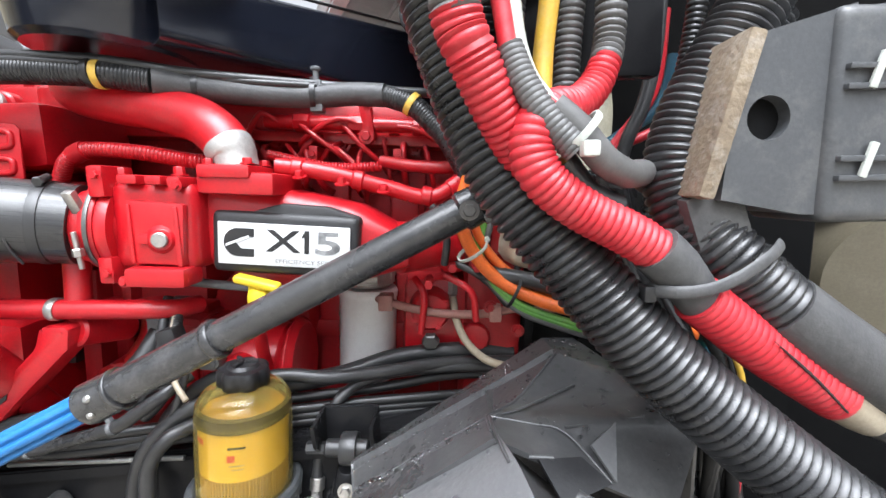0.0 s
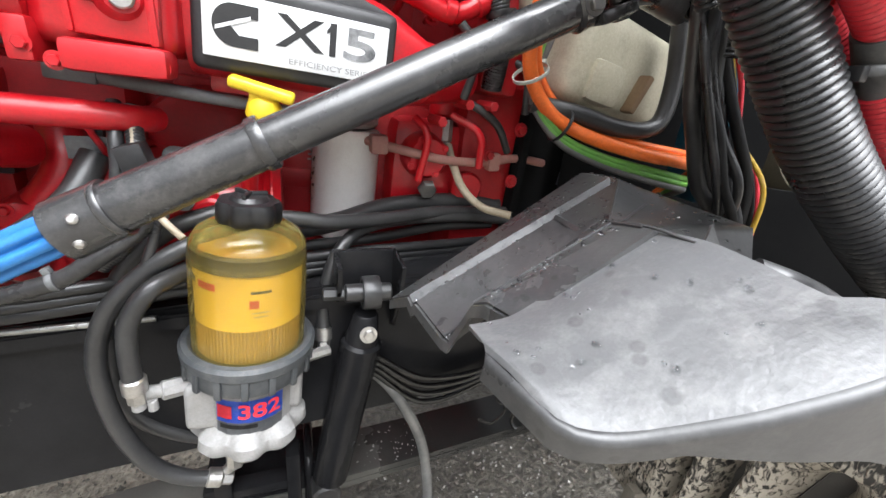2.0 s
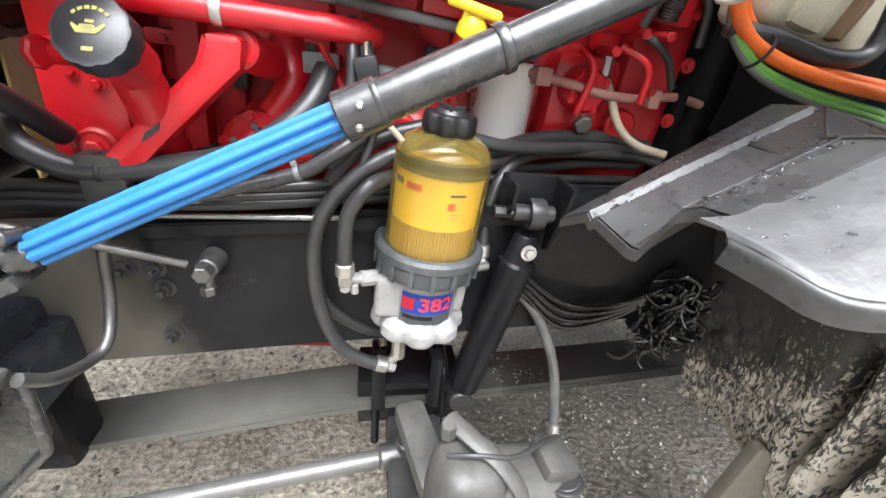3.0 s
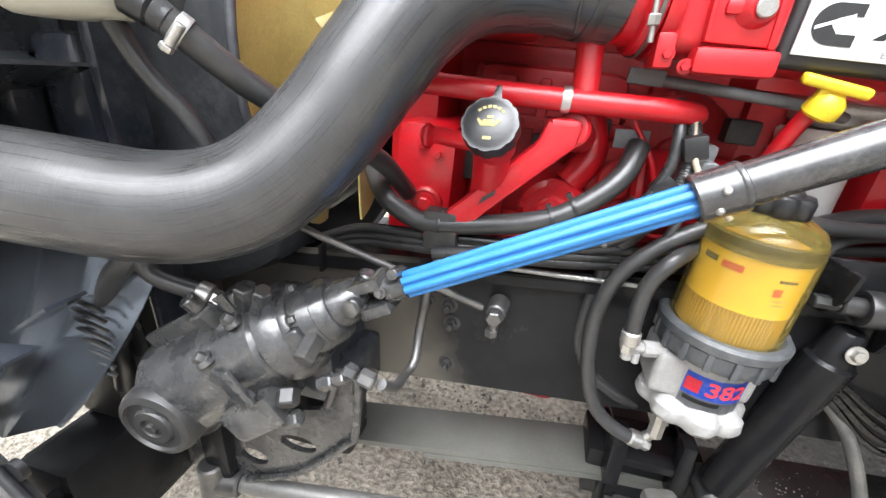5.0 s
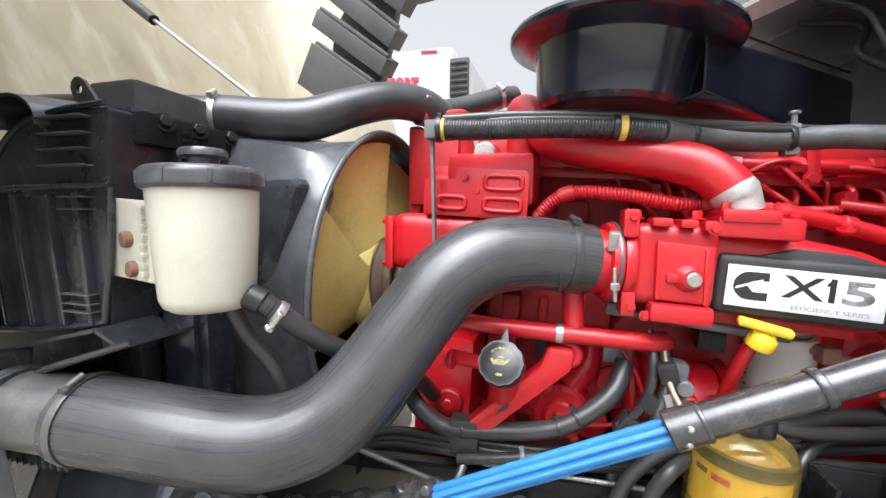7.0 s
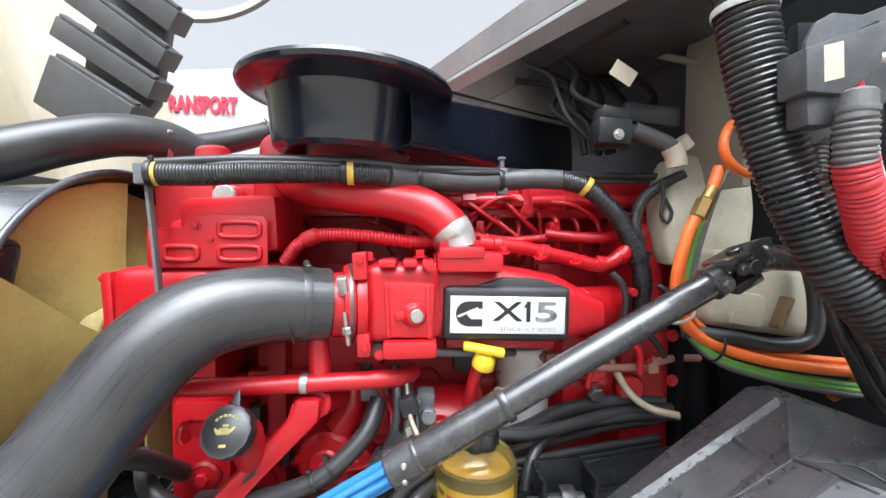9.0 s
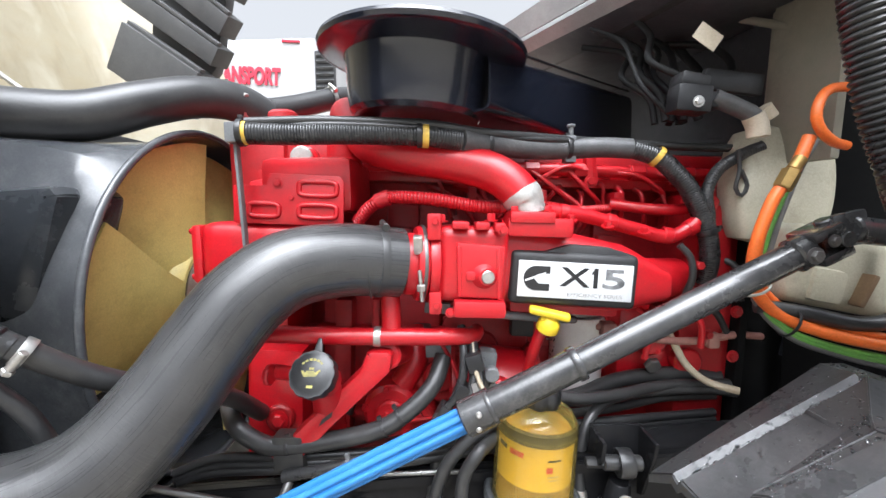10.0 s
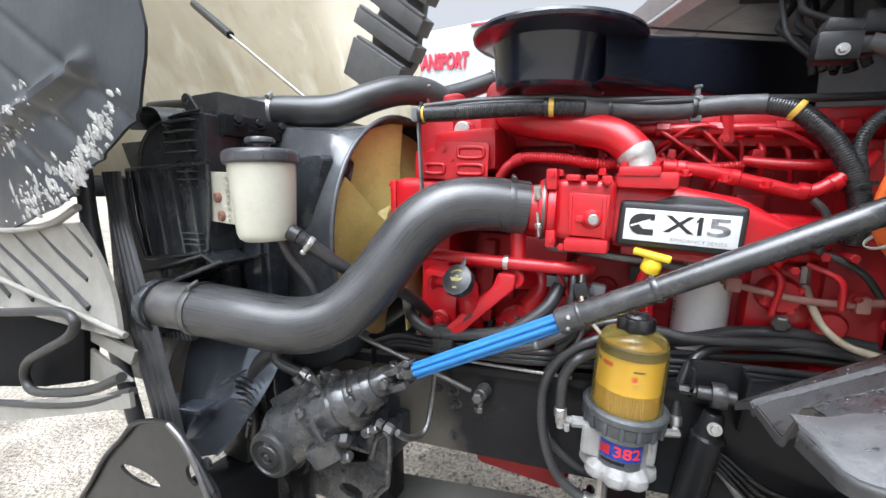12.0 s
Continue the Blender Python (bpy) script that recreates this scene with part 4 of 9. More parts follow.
dip = part("dipstick_tube", tube([(-0.304, 0.655, 1.330), (-0.315, 0.67, 1.29), (-0.325, 0.70, 1.22), (-0.33, 0.74, 1.14), (-0.33, 0.80, 1.05)], 0.011, 14), RED, engine)
part("dipstick_handle", join(
    lathe([(0, 0.030), (0.012, 0.030), (0.019, 0.022), (0.0205, 0.014), (0.0205, 0.004), (0.016, 0.0), (0, 0)], facing((-0.299, 0.650, 1.326), (0.25, -0.35, 0.9)), 24),
    box((0.074, 0.019, 0.013), pose(-0.296, 0.636, 1.362, 12, 13, -6), 0.005, 3), box((0.030, 0.012, 0.020), pose(-0.297, 0.640, 1.350, 12, 13, -6), 0.004),
    rod((-0.302, 0.65, 1.34), (-0.298, 0.64, 1.356), 0.008)), YELLOW, dip, "yellow plastic dipstick handle")

part("fuel_filter_head", join(rod((-0.165, 0.885, 1.30), (-0.163, 0.885, 1.345), 0.055), block((-0.22, 0.86, 1.31), (-0.11, 0.96, 1.36), 0.01), rod((-0.215, 0.80, 1.335), (-0.13, 0.80, 1.33), 0.012)), ALU, engine, "grey filter head")
WF = facing((-0.178, 0.885, 1.085), (0.05, 0, 1))
spin = part("spin_on_filter", lathe([(0, 0.0), (0.045, 0.0), (0.058, 0.008), (0.062, 0.02), (0.062, 0.19), (0.064, 0.193), (0.064, 0.205), (0.059, 0.212), (0, 0.212)], WF, 40), WHITE, engine, "dirty white spin-on filter")
part("filter_stripe", join(*[prism([(-0.02, 0), (0.02, 0.006), (0.02, 0.010), (-0.02, 0.004)], 0.001, facing(WF @ V(-0.034, -0.0525, 0.075 + 0.012 * k), (-0.55, -0.83, 0)), 0) for k in range(2)]), LABELRED, spin, "thin red stripes", smooth=False)
part("filter_print", join(*[box((0.016 - 0.002 * k, 0.0035, 0.001), facing(WF @ V(-0.012, -0.0612, 0.145 + 0.009 * k), (-0.2, -1, 0)), 0) for k in range(4)]), INK_GREY, spin, "unreadable grey print", smooth=False)

rs = random.Random(17)
for _ in range(26):
    a, z, r = rs.gauss(-1.45, 0.22), 0.115 + rs.gauss(0, 0.028), rs.choice((0.0012, 0.0018, 0.0026))
    part("rust_speck", lathe([(0, 0.0006), (r, 0.0004), (r * 1.1, 0.0), (0, 0)], facing(WF @ V(0.0619 * math.cos(a), 0.0619 * math.sin(a), z), (math.cos(a), math.sin(a), 0)), 7), OIL, spin)

# fuel rail, injector lines, conduits
rail = part("fuel_rail", join(rod((-0.36, 0.865, ez(-0.36, 1.648)), (0.12, 0.865, ez(0.12, 1.648)), 0.0145), *[rod((x, 0.865, ez(x, 1.648)), (x + 0.035, 0.865, ez(x + 0.035, 1.648)), 0.019, seg=8) for x in (-0.30, -0.19, -0.06, 0.05)]), RED, engine, "red common fuel rail")
part("rail_bracket", join(block((-0.163, 0.845, 1.60), (-0.137, 0.875, 1.69), 0.011, (0, -6, 0)), bolt((-0.149, 0.847, 1.678), (0, -1, 0), 0.010, 0.007), bolt((-0.152, 0.847, 1.612), (0, -1, 0), 0.010, 0.007)), RED, rail)
for i, (x0, x1, z1) in enumerate(((-0.33, -0.40, 1.60), (-0.29, -0.19, 1.55), (-0.155, -0.30, 1.585), (-0.09, 0.03, 1.56), (0.0, 0.10, 1.55), (-0.20, -0.12, 1.54))):
    part("injector_line", tube([(x0, 0.855, ez(x0, 1.645)), ((x0 * 0.6 + x1 * 0.4), 0.845, z1 + 0.06), (x1 * 0.9 + x0 * 0.1, 0.86, z1 + 0.02), (x1, 0.925, z1)], 0.0055, 10), RED, rail)
for x in (-0.52, -0.46, -0.26, 0.07):
    part("head_line", tube([(x, 0.90, 1.61), (x + 0.05, 0.86, 1.585), (x + 0.10, 0.85, 1.53), (x + 0.09, 0.92, 1.47)], 0.006, 10), RED, engine)
rq = random.Random(12)
for i in range(16):
    x = -0.50 + 0.042 * i
    z = ez(x, 1.60 + 0.03 * rq.random())
    dx = rq.uniform(-0.10, 0.10)
    part("injector_line", tube([(x, 0.90, z), (x + 0.25 * dx, 0.862, z - 0.012), (x + 0.6 * dx, 0.852 + 0.02 * rq.random(), z - 0.045), (x + dx, 0.875, z - 0.085), (x + 1.1 * dx, 0.93, z - 0.10)], rq.choice((0.0045, 0.0055, 0.007)), 10), RED if i % 3 else RED_DULL, engine)
for i in range(14):
    x = -0.46 + 0.05 * i
    part("head_bolt", bolt((x, 0.925 - 0.02 * (i % 2), ez(x, 1.52 + 0.045 * (i % 3))), (0, -1, 0.1), 0.010, 0.012), RED, engine)
for x in (-0.43, -0.27, -0.10, 0.05):
    part("line_clip", join(block((x, 0.845, ez(x, 1.565)), (x + 0.018, 0.93, ez(x, 1.60)), 0.003, (0, 5, 0)), bolt((x + 0.009, 0.845, ez(x, 1.583)), (0, -1, 0), 0.006, 0.006)), RED, engine)
part("sensor_conduit", tube([(-0.655, 0.715, 1.532), (-0.625, 0.70, 1.562), (-0.585, 0.695, 1.578), (-0.50, 0.695, 1.572), (-0.42, 0.70, 1.558), (-0.375, 0.705, 1.556)], 0.013, 16, ridge=(0.006, 0.0018)), RED, engine, "painted-over corrugated conduit")
part("conduit_sleeve", tube([(-0.612, 0.6985, 1.570), (-0.60, 0.697, 1.575), (-0.588, 0.6955, 1.578)], 0.0155, 18), RED, engine)
part("conduit_clip", block((-0.375, 0.69, 1.545), (-0.345, 0.725, 1.572), 0.005), RED, engine)
part("rear_conduit", tube([(-0.285, 0.715, 1.548), (-0.20, 0.73, 1.535), (-0.10, 0.745, 1.508), (-0.02, 0.75, 1.490), (0.045, 0.755, 1.53), (0.085, 0.79, 1.56)], 0.014, 16), RED, engine)
for p, d in (((-0.25, 0.722, 1.543), (1, 0.1, -0.15)), ((-0.15, 0.738, 1.522), (1, 0.1, -0.25)), ((-0.03, 0.75, 1.492), (1, 0, -0.2)), ((0.02, 0.752, 1.508), (1, 0.1, 0.6))):
    part("conduit_collar", rod(V(p) - V(d).normalized() * 0.010, V(p) + V(d).normalized() * 0.010, 0.0172, seg=20), RED, engine)
part("conduit_block", block((-0.24, 0.72, 1.525), (-0.19, 0.75, 1.548), 0.006, (0, 8, 0)), RED, engine)
part("rear_conduit", tube([(-0.12, 0.82, 1.56), (-0.05, 0.80, 1.548), (0.02, 0.79, 1.545), (0.09, 0.80, 1.555)], 0.012, 14), RED, engine)
part("rear_conduit", tube([(-0.33, 0.80, 1.575), (-0.27, 0.79, 1.56), (-0.20, 0.80, 1.548), (-0.12, 0.82, 1.55)], 0.010, 14, ridge=(0.006, 0.0015)), RED, engine)
part("sensor_hose", tube([(-0.02, 0.72, 1.475), (0.0, 0.715, 1.45), (0.005, 0.715, 1.41), (0.0, 0.73, 1.37)], 0.007, 12), RUBBER, engine)
for x, z in ((0.035, 1.43), (0.015, 1.36), (-0.03, 1.33), (0.06, 1.36)):
    part("manifold_stud", rod((x, 0.80, z), (x, 0.735, z), 0.009, seg=6), RED_DULL, engine)
for x, z in ((0.13, 1.40), (0.15, 1.32), (0.11, 1.46), (0.07, 1.50), (0.09, 1.27), (0.145, 1.22)):
    part("housing_bolt", bolt((x, 0.795, z), (0, -1, 0), 0.009, 0.01), RED_DULL, engine)
for k, pts in enumerate((((-0.02, 0.80, 1.37), (0.03, 0.77, 1.36), (0.08, 0.76, 1.33), (0.12, 0.78, 1.28)), ((0.0, 0.78, 1.34), (0.05, 0.76, 1.31), (0.06, 0.77, 1.25)), ((0.10, 0.80, 1.44), (0.13, 0.77, 1.42), (0.14, 0.77, 1.35)), ((-0.06, 0.80, 1.33), (-0.04, 0.78, 1.30), (-0.05, 0.79, 1.22)))):
    part("pump_line", tube(pts, 0.007, 10), RED if k % 2 else BLACK_MATT, engine)
part("rear_housing", join(eblock(0.04, 0.165, 0.82, 1.42, 1.00, 1.62, 0.03), eblock(0.05, 0.13, 0.78, 0.85, 1.40, 1.58, 0.02)), RED_DULL, engine)
# Housing takes the shade black to paint the dark behind the engine.
part("bell_housing", join(eblock(0.165, 0.32, 0.85, 1.45, 0.90, 1.60, 0.05), eblock(0.16, 0.18, 0.80, 1.45, 0.95, 1.60, 0.01)), VOID, engine, "flywheel housing blackened as deep shade")
part("pipe_support", join(tube([(-0.52, 0.70, 1.365), (-0.42, 0.69, 1.352), (-0.28, 0.70, 1.335), (-0.22, 0.74, 1.322)], 0.008, 10), box((0.05, 0.012, 0.022), pose(-0.50, 0.69, 1.363, 0, 5, 0), 0.003)), LEADGREY, engine, "grey-green support pipe")
part("sensor_block", join(block((-0.425, 0.67, 1.20), (-0.390, 0.71, 1.28), 0.008, (0, 8, 0)), rod((-0.40, 0.66, 1.245), (-0.40, 0.64, 1.245), 0.014), *[bolt((x, 0.67, z), (0, -1, 0), 0.006, 0.006) for x, z in ((-0.415, 1.265), (-0.398, 1.215))]), LEADGREY, engine, "dull grey sensor block")
part("tag_plate", prism([(-0.025, -0.014), (0.025, -0.014), (0.025, 0.014), (-0.025, 0.014)], 0.003, pose(-0.50, 0.70, 1.275, 90, 0, 0), 0.001), LEADGREY, engine, "small dull metal tag")
part("drain_tube", tube([(-0.435, 0.64, 1.31), (-0.43, 0.61, 1.26), (-0.41, 0.585, 1.225), (-0.385, 0.57, 1.20)], 0.0042, 10), CREAMHOSE, engine)

# bracket at the fan end that carries the loom
part("loom_bracket", join(block((-0.850, 0.635, 1.48), (-0.844, 0.650, 1.70), 0.002, (0, -2, 0)), block((-0.86, 0.62, 1.675), (-0.815, 0.66, 1.71), 0.004)), LEADGREY, engine, "flat grey loom bracket")
part("thermostat_elbow", join(rod((-0.87, 0.95, 1.62), (-0.90, 0.95, 1.80), 0.05), block((-0.93, 0.88, 1.55), (-0.83, 1.02, 1.66), 0.015)), RED_DULL, engine)

part("front_plate", join(block((-1.00, 0.90, 1.50), (-0.965, 1.25, 1.765), 0.01), block((-0.99, 0.885, 1.56), (-0.86, 0.92, 1.755), 0.012)), RED_DULL, engine, "dull red front plate")

# black wiring and fittings low on the engine
hn = thing("sensor_harness", (-0.47, 0.64, 1.20), "black sensor wiring with connectors low on the engine", "wiring harness")
for k, pts in enumerate((((-0.455, 0.66, 1.335), (-0.452, 0.635, 1.295), (-0.455, 0.625, 1.25), (-0.475, 0.62, 1.205), (-0.505, 0.62, 1.175)), ((-0.440, 0.66, 1.330), (-0.432, 0.63, 1.28), (-0.437, 0.62, 1.23), (-0.455, 0.615, 1.18), (-0.485, 0.615, 1.150)), ((-0.425, 0.66, 1.27), (-0.42, 0.635, 1.23), (-0.425, 0.62, 1.19), (-0.44, 0.615, 1.15)))):
    part("sheath", tube(pts, (0.008, 0.010, 0.006)[k], 10, ridge=(0.004, 0.0008) if k % 2 else None), LOOM, hn)
part("connector", block((-0.470, 0.612, 1.205), (-0.435, 0.645, 1.235), 0.005, (0, 35, 0)), PLASTIC, hn)
part("connector", block((-0.448, 0.61, 1.262), (-0.418, 0.64, 1.295), 0.005, (0, -15, 0)), PLASTIC, hn)
part("clip", join(block((-0.505, 0.608, 1.158), (-0.480, 0.642, 1.200), 0.004, (0, 30, 0)), rod((-0.492, 0.605, 1.18), (-0.492, 0.60, 1.18), 0.007, seg=6)), PLASTIC, hn)
part("bright_union", rod((-0.432, 0.612, 1.245), (-0.424, 0.600, 1.215), 0.010, seg=6), STEEL, hn, "bright zinc union")
for x, z, r in ((-0.83, 1.13, 0.030), (-0.79, 1.07, 0.022), (-0.545, 1.13, 0.034), (-0.47, 1.12, 0.026)):
    bs = part("casting_boss", rod((x, 0.86, z), (x, 0.70 + 0.3 * r, z), r * 1.2, r), RED_DULL, engine)
    part("boss_bolt", bolt((x, 0.70 + 0.3 * r, z), (0, -1, 0), r * 0.45, 0.010), RED, bs)
# Black plates that paint shadow gaps between the castings.
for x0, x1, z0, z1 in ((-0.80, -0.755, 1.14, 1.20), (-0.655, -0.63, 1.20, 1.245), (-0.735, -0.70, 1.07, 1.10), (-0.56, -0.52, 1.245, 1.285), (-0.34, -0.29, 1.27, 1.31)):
    part("gap_shade_plate", eblock(x0, x1, 0.80, 0.835, z0, z1, 0.006), BLACK_MATT, engine, "black plate painted as a shaded gap")
part("steel_pipe", tube([(-0.86, 0.70, 1.06), (-0.80, 0.665, 1.09), (-0.74, 0.66, 1.10), (-0.66, 0.66, 1.105), (-0.60, 0.67, 1.12)], 0.007, 10), RED_DULL, engine)
part("steel_pipe", tube([(-0.50, 0.70, 1.30), (-0.47, 0.68, 1.25), (-0.46, 0.68, 1.20), (-0.50, 0.685, 1.15), (-0.56, 0.69, 1.135)], 0.004, 8), RED, engine)


# ---------------------------------------------------------------- charge-air hose
hose = thing("charge_air_hose", (-1.1, 0.34, 1.13), "large worn black rubber charge-air hose with a double bend", "hose")
part("hose_body", tube([(-1.305, 0.315, 1.216, 0.066), (-1.24, 0.322, 1.213, 0.066), (-1.15, 0.335, 1.205, 0.066), (-1.056, 0.360, 1.193, 0.066), (-0.985, 0.388, 1.199, 0.066), (-0.930, 0.420, 1.228, 0.065), (-0.878, 0.460, 1.290, 0.065), (-0.835, 0.492, 1.357, 0.065), (-0.790, 0.525, 1.420, 0.065), (-0.733, 0.562, 1.460, 0.064), (-0.66, 0.602, 1.469, 0.063), (-0.60, 0.628, 1.463, 0.062), (-0.565, 0.642, 1.458, 0.062)], None, 40, 0.01), CAC, hose)
worm_clamp(hose, (-0.600, 0.628, 1.463), (1, 0.40, -0.10), 0.0622, RUBBER, screw=(0, -0.3, 1))
part("vee_band", lathe([(0.0565, -0.011), (0.066, -0.009), (0.069, -0.003), (0.069, 0.003), (0.066, 0.009), (0.0565, 0.011)], facing((-0.530, 0.652, 1.455), (1, 0.22, -0.06)), 44), RED, hose, "red painted vee-band")
part("band_strap", ring((-0.528, 0.652, 1.455), (1, 0.22, -0.06), 0.0692, 0.006, 0.0016, 44), DARKSTEEL, hose, "oily steel strap")
part("vee_clamp_lug", box((0.016, 0.012, 0.034), pose(-0.527, 0.590, 1.494, 28, 0, 0), 0.003), STEEL, hose, "bright clamp lug")
part("clamp_bolt", join(rod((-0.525, 0.580, 1.452), (-0.522, 0.583, 1.398), 0.0036, seg=10), rod((-0.5235, 0.581, 1.428), (-0.523, 0.582, 1.416), 0.0075, seg=6)), STEEL, hose, "bright T-bolt")
worm_clamp(hose, (-1.285, 0.317, 1.216), (1, 0.1, -0.03), 0.067, DARKSTEEL, screw=(0, -0.4, 1))
part("cold_pipe", tube([(-1.42, 0.305, 1.218), (-1.36, 0.31, 1.218), (-1.29, 0.316, 1.216)], 0.060, 32), DARKSTEEL, hose, "dull metal cooler pipe")
part("hose_seam", join(*[tube([(x, y, z) for x, y, z in ((-0.612, 0.60, 1.521), (-0.608, 0.567, 1.487), (-0.606, 0.564, 1.44), (-0.608, 0.585, 1.407))], 0.0022, 6) for k in (0,)]), CAC, hose)

# ---------------------------------------------------------------- steering shaft
shaft = thing("steering_shaft", (-0.78, 0.49, 1.07), "black telescopic steering shaft with a blue splined slider", "shaft")
SA, SB = V(-0.785, 0.490, 1.077), V(0.060, 0.503, 1.4925)
SD = (SB - SA).normalized()


def along(x):
    return SA + SD * ((x - SA.x) / SD.x)


part("splined_slider", tube([along(x) for x in (-0.785, -0.70, -0.60, -0.44)], 0.0198, 72, 0.02, lobes=(7, 0.0068)), BLUE, shaft, "bright blue fluted slider")
part("outer_tube", join(rod(along(-0.455), along(0.04), 0.0212, 0.0206, 28, 0.05)), SHAFT, shaft, "scuffed black tube")
part("end_sleeve", join(rod(along(-0.458), along(-0.418), 0.0280, 0.0270, 28, 0.08), rod(along(-0.418), along(-0.292), 0.0240, 0.0234, 28, 0.05)), SHAFT, shaft)
part("sleeve_ring", ring(along(-0.290), SD, 0.0212, 0.012, 0.0050), SHAFT, shaft)
part("sleeve_ring", ring(along(-0.417), SD, 0.0238, 0.007, 0.004), SHAFT, shaft)
for a in (-0.35, 0.55):
    side = V(0, -1, a - 0.2).normalized()
    part("rivet", rod(along(-0.437) + side * 0.024, along(-0.437) + side * 0.0312, 0.0046, seg=12, bevel=0.4), STEEL, shaft, "shiny rivet")
part("upper_joint", join(
    rod(along(0.02), along(0.045), 0.0255, 0.024, 24), box((0.05, 0.046, 0.014), facing(along(0.06), SD) @ pose(0, 0.018, 0, 90, 0, 0), 0.004), box((0.05, 0.046, 0.014), facing(along(0.06), SD) @ pose(0, -0.018, 0, 90, 0, 0), 0.004),
    rod(along(0.075) - V(0, 0.03, 0), along(0.075) + V(0, 0.03, 0), 0.011), rod(along(0.075) - V(0.014, 0, -0.027), along(0.075) + V(0.014, 0, -0.027), 0.011),
    box((0.012, 0.05, 0.05), facing(along(0.10), V(1, 0.02, 0.2)) @ pose(0, 0, 0), 0.004), rod(along(0.10), along(0.10) + V(0.10, 0.03, -0.01), 0.020)), SHAFT, shaft)
part("upper_joint_bolt", join(bolt(along(0.03) - V(0, 0.028, 0), (0, -1, 0), 0.008, 0.008), bolt(along(0.055) - V(0, 0.028, -0.008), (0, -1, 0), 0.006, 0.006)), DARKSTEEL, shaft)
part("lower_joint", join(
    rod(along(-0.785), along(-0.815), 0.018, 0.020, 20), box((0.05, 0.052, 0.018), facing(along(-0.835), SD) @ pose(0, 0.020, 0, 90, 0, 0), 0.005), box((0.05, 0.052, 0.018), facing(along(-0.835), SD) @ pose(0, -0.020, 0, 90, 0, 0), 0.005),
    rod((-0.855, 0.45, 1.045), (-0.855, 0.53, 1.045), 0.013), rod((-0.845, 0.489, 1.085), (-0.872, 0.489, 1.005), 0.013),
    rod((-0.87, 0.488, 1.035), (-0.945, 0.484, 0.990), 0.027, 0.03), rod((-0.80, 0.465, 1.10), (-0.80, 0.505, 1.09), 0.008)), GEAR, shaft, "oily black universal joint")
part("joint_pin", bolt((-0.855, 0.45, 1.045), (0, -1, 0), 0.013, 0.006, False), DARKSTEEL, shaft)
part("pinch_bolt", bolt((-0.905, 0.460, 1.015), (0, -1, 0.2), 0.008, 0.012), DARKSTEEL, shaft)
part("pinch_bolt", bolt((-0.818, 0.468, 1.068), (0, -1, 0.2), 0.006, 0.008), DARKSTEEL, shaft)

# ---------------------------------------------------------------- fuel filter with clear cover
FX = facing((-0.349, 0.620, 0.79), (0.070, -0.012, 1.0), (0, 1, 0))


def fz(r, z, a=0.0):
    return FX @ V(r * math.cos(a), r * math.sin(a), z)


ff = thing("fuel_filter_unit", (-0.349, 0.620, 0.79), "fuel filter unit with amber clear cover and yellow cartridge", "fuel filter")
part("base_casting", join(
    lathe([(0, 0.080), (0.052, 0.080), (0.076, 0.084), (0.081, 0.092), (0.079, 0.108), (0.068, 0.117), (0.060, 0.122), (0.059, 0.13), (0.060, 0.185), (0.070, 0.196), (0.074, 0.212), (0, 0.212)], FX, 80, (8, 0.13, 0.066)),
    box((0.046, 0.086, 0.075), FX @ pose(-0.056, 0, 0.155), 0.012, 3), box((0.046, 0.062, 0.070), FX @ pose(0.050, 0.01, 0.155), 0.012, 3)), CHALK, ff, "chalky white cast base")
collar = part("lock_collar", join(
    lathe([(0.066, 0.198), (0.079, 0.200), (0.082, 0.206), (0.082, 0.226), (0.087, 0.231), (0.088, 0.243), (0.084, 0.248), (0.077, 0.249), (0.073, 0.246)], FX, 64)), COLLAR, ff, "grey ribbed locking collar")
for a in np.arange(0, 6.28, 0.3927):
    part("collar_rib", box((0.006, 0.009, 0.030), FX @ pose(0.083 * math.cos(a), 0.083 * math.sin(a), 0.215, 0, 0, math.degrees(a)), 0.002), COLLAR, collar)
part("clear_cover", lathe([(0.0725, 0.240), (0.0722, 0.33), (0.0715, 0.376), (0.069, 0.392), (0.060, 0.406), (0.046, 0.414), (0.034, 0.418),
                           (0.032, 0.416), (0.045, 0.411), (0.058, 0.4025), (0.066, 0.390), (0.0685, 0.376), (0.0692, 0.33), (0.0695, 0.240)], FX, 64), CLEAR, ff, "amber clear plastic cover").visible_shadow = False
part("cover_cap", join(lathe([(0, 0.450), (0.020, 0.450), (0.024, 0.445), (0.036, 0.444), (0.039, 0.439), (0.039, 0.420), (0.036, 0.416), (0, 0.416)], FX, 56, (7, 0.11, 0.033)),
                       *[box((0.020, 0.006, 0.006), FX @ pose(0.012 * math.cos(a), 0.012 * math.sin(a), 0.452, 0, 0, math.degrees(a)), 0.002) for a in (0.3, 2.4, 4.5)]), PLASTIC, ff, "black star-shaped vent cap")
cart = part("filter_cartridge", join(
    lathe([(0, 0.24), (0.060, 0.24), (0.062, 0.245), (0.062, 0.355), (0.064, 0.360), (0.064, 0.372), (0.058, 0.380), (0.03, 0.384), (0, 0.384)], FX, 48),
    *[box((0.004, 0.0024, 0.050), FX @ pose(0.0632 * math.cos(a), 0.0632 * math.sin(a), 0.268, 0, 0, math.degrees(a)), 0.0008, 1) for a in np.arange(0, 6.283, 6.2832 / 84)]), PAPER, ff, "pleated tan filter cartridge")
part("cartridge_label", lathe([(0.0632, 0.292), (0.0655, 0.292), (0.0655, 0.367), (0.0632, 0.367), (0.0632, 0.292)], FX, 64), LABELYELLOW, cart, "bright yellow wrap label")
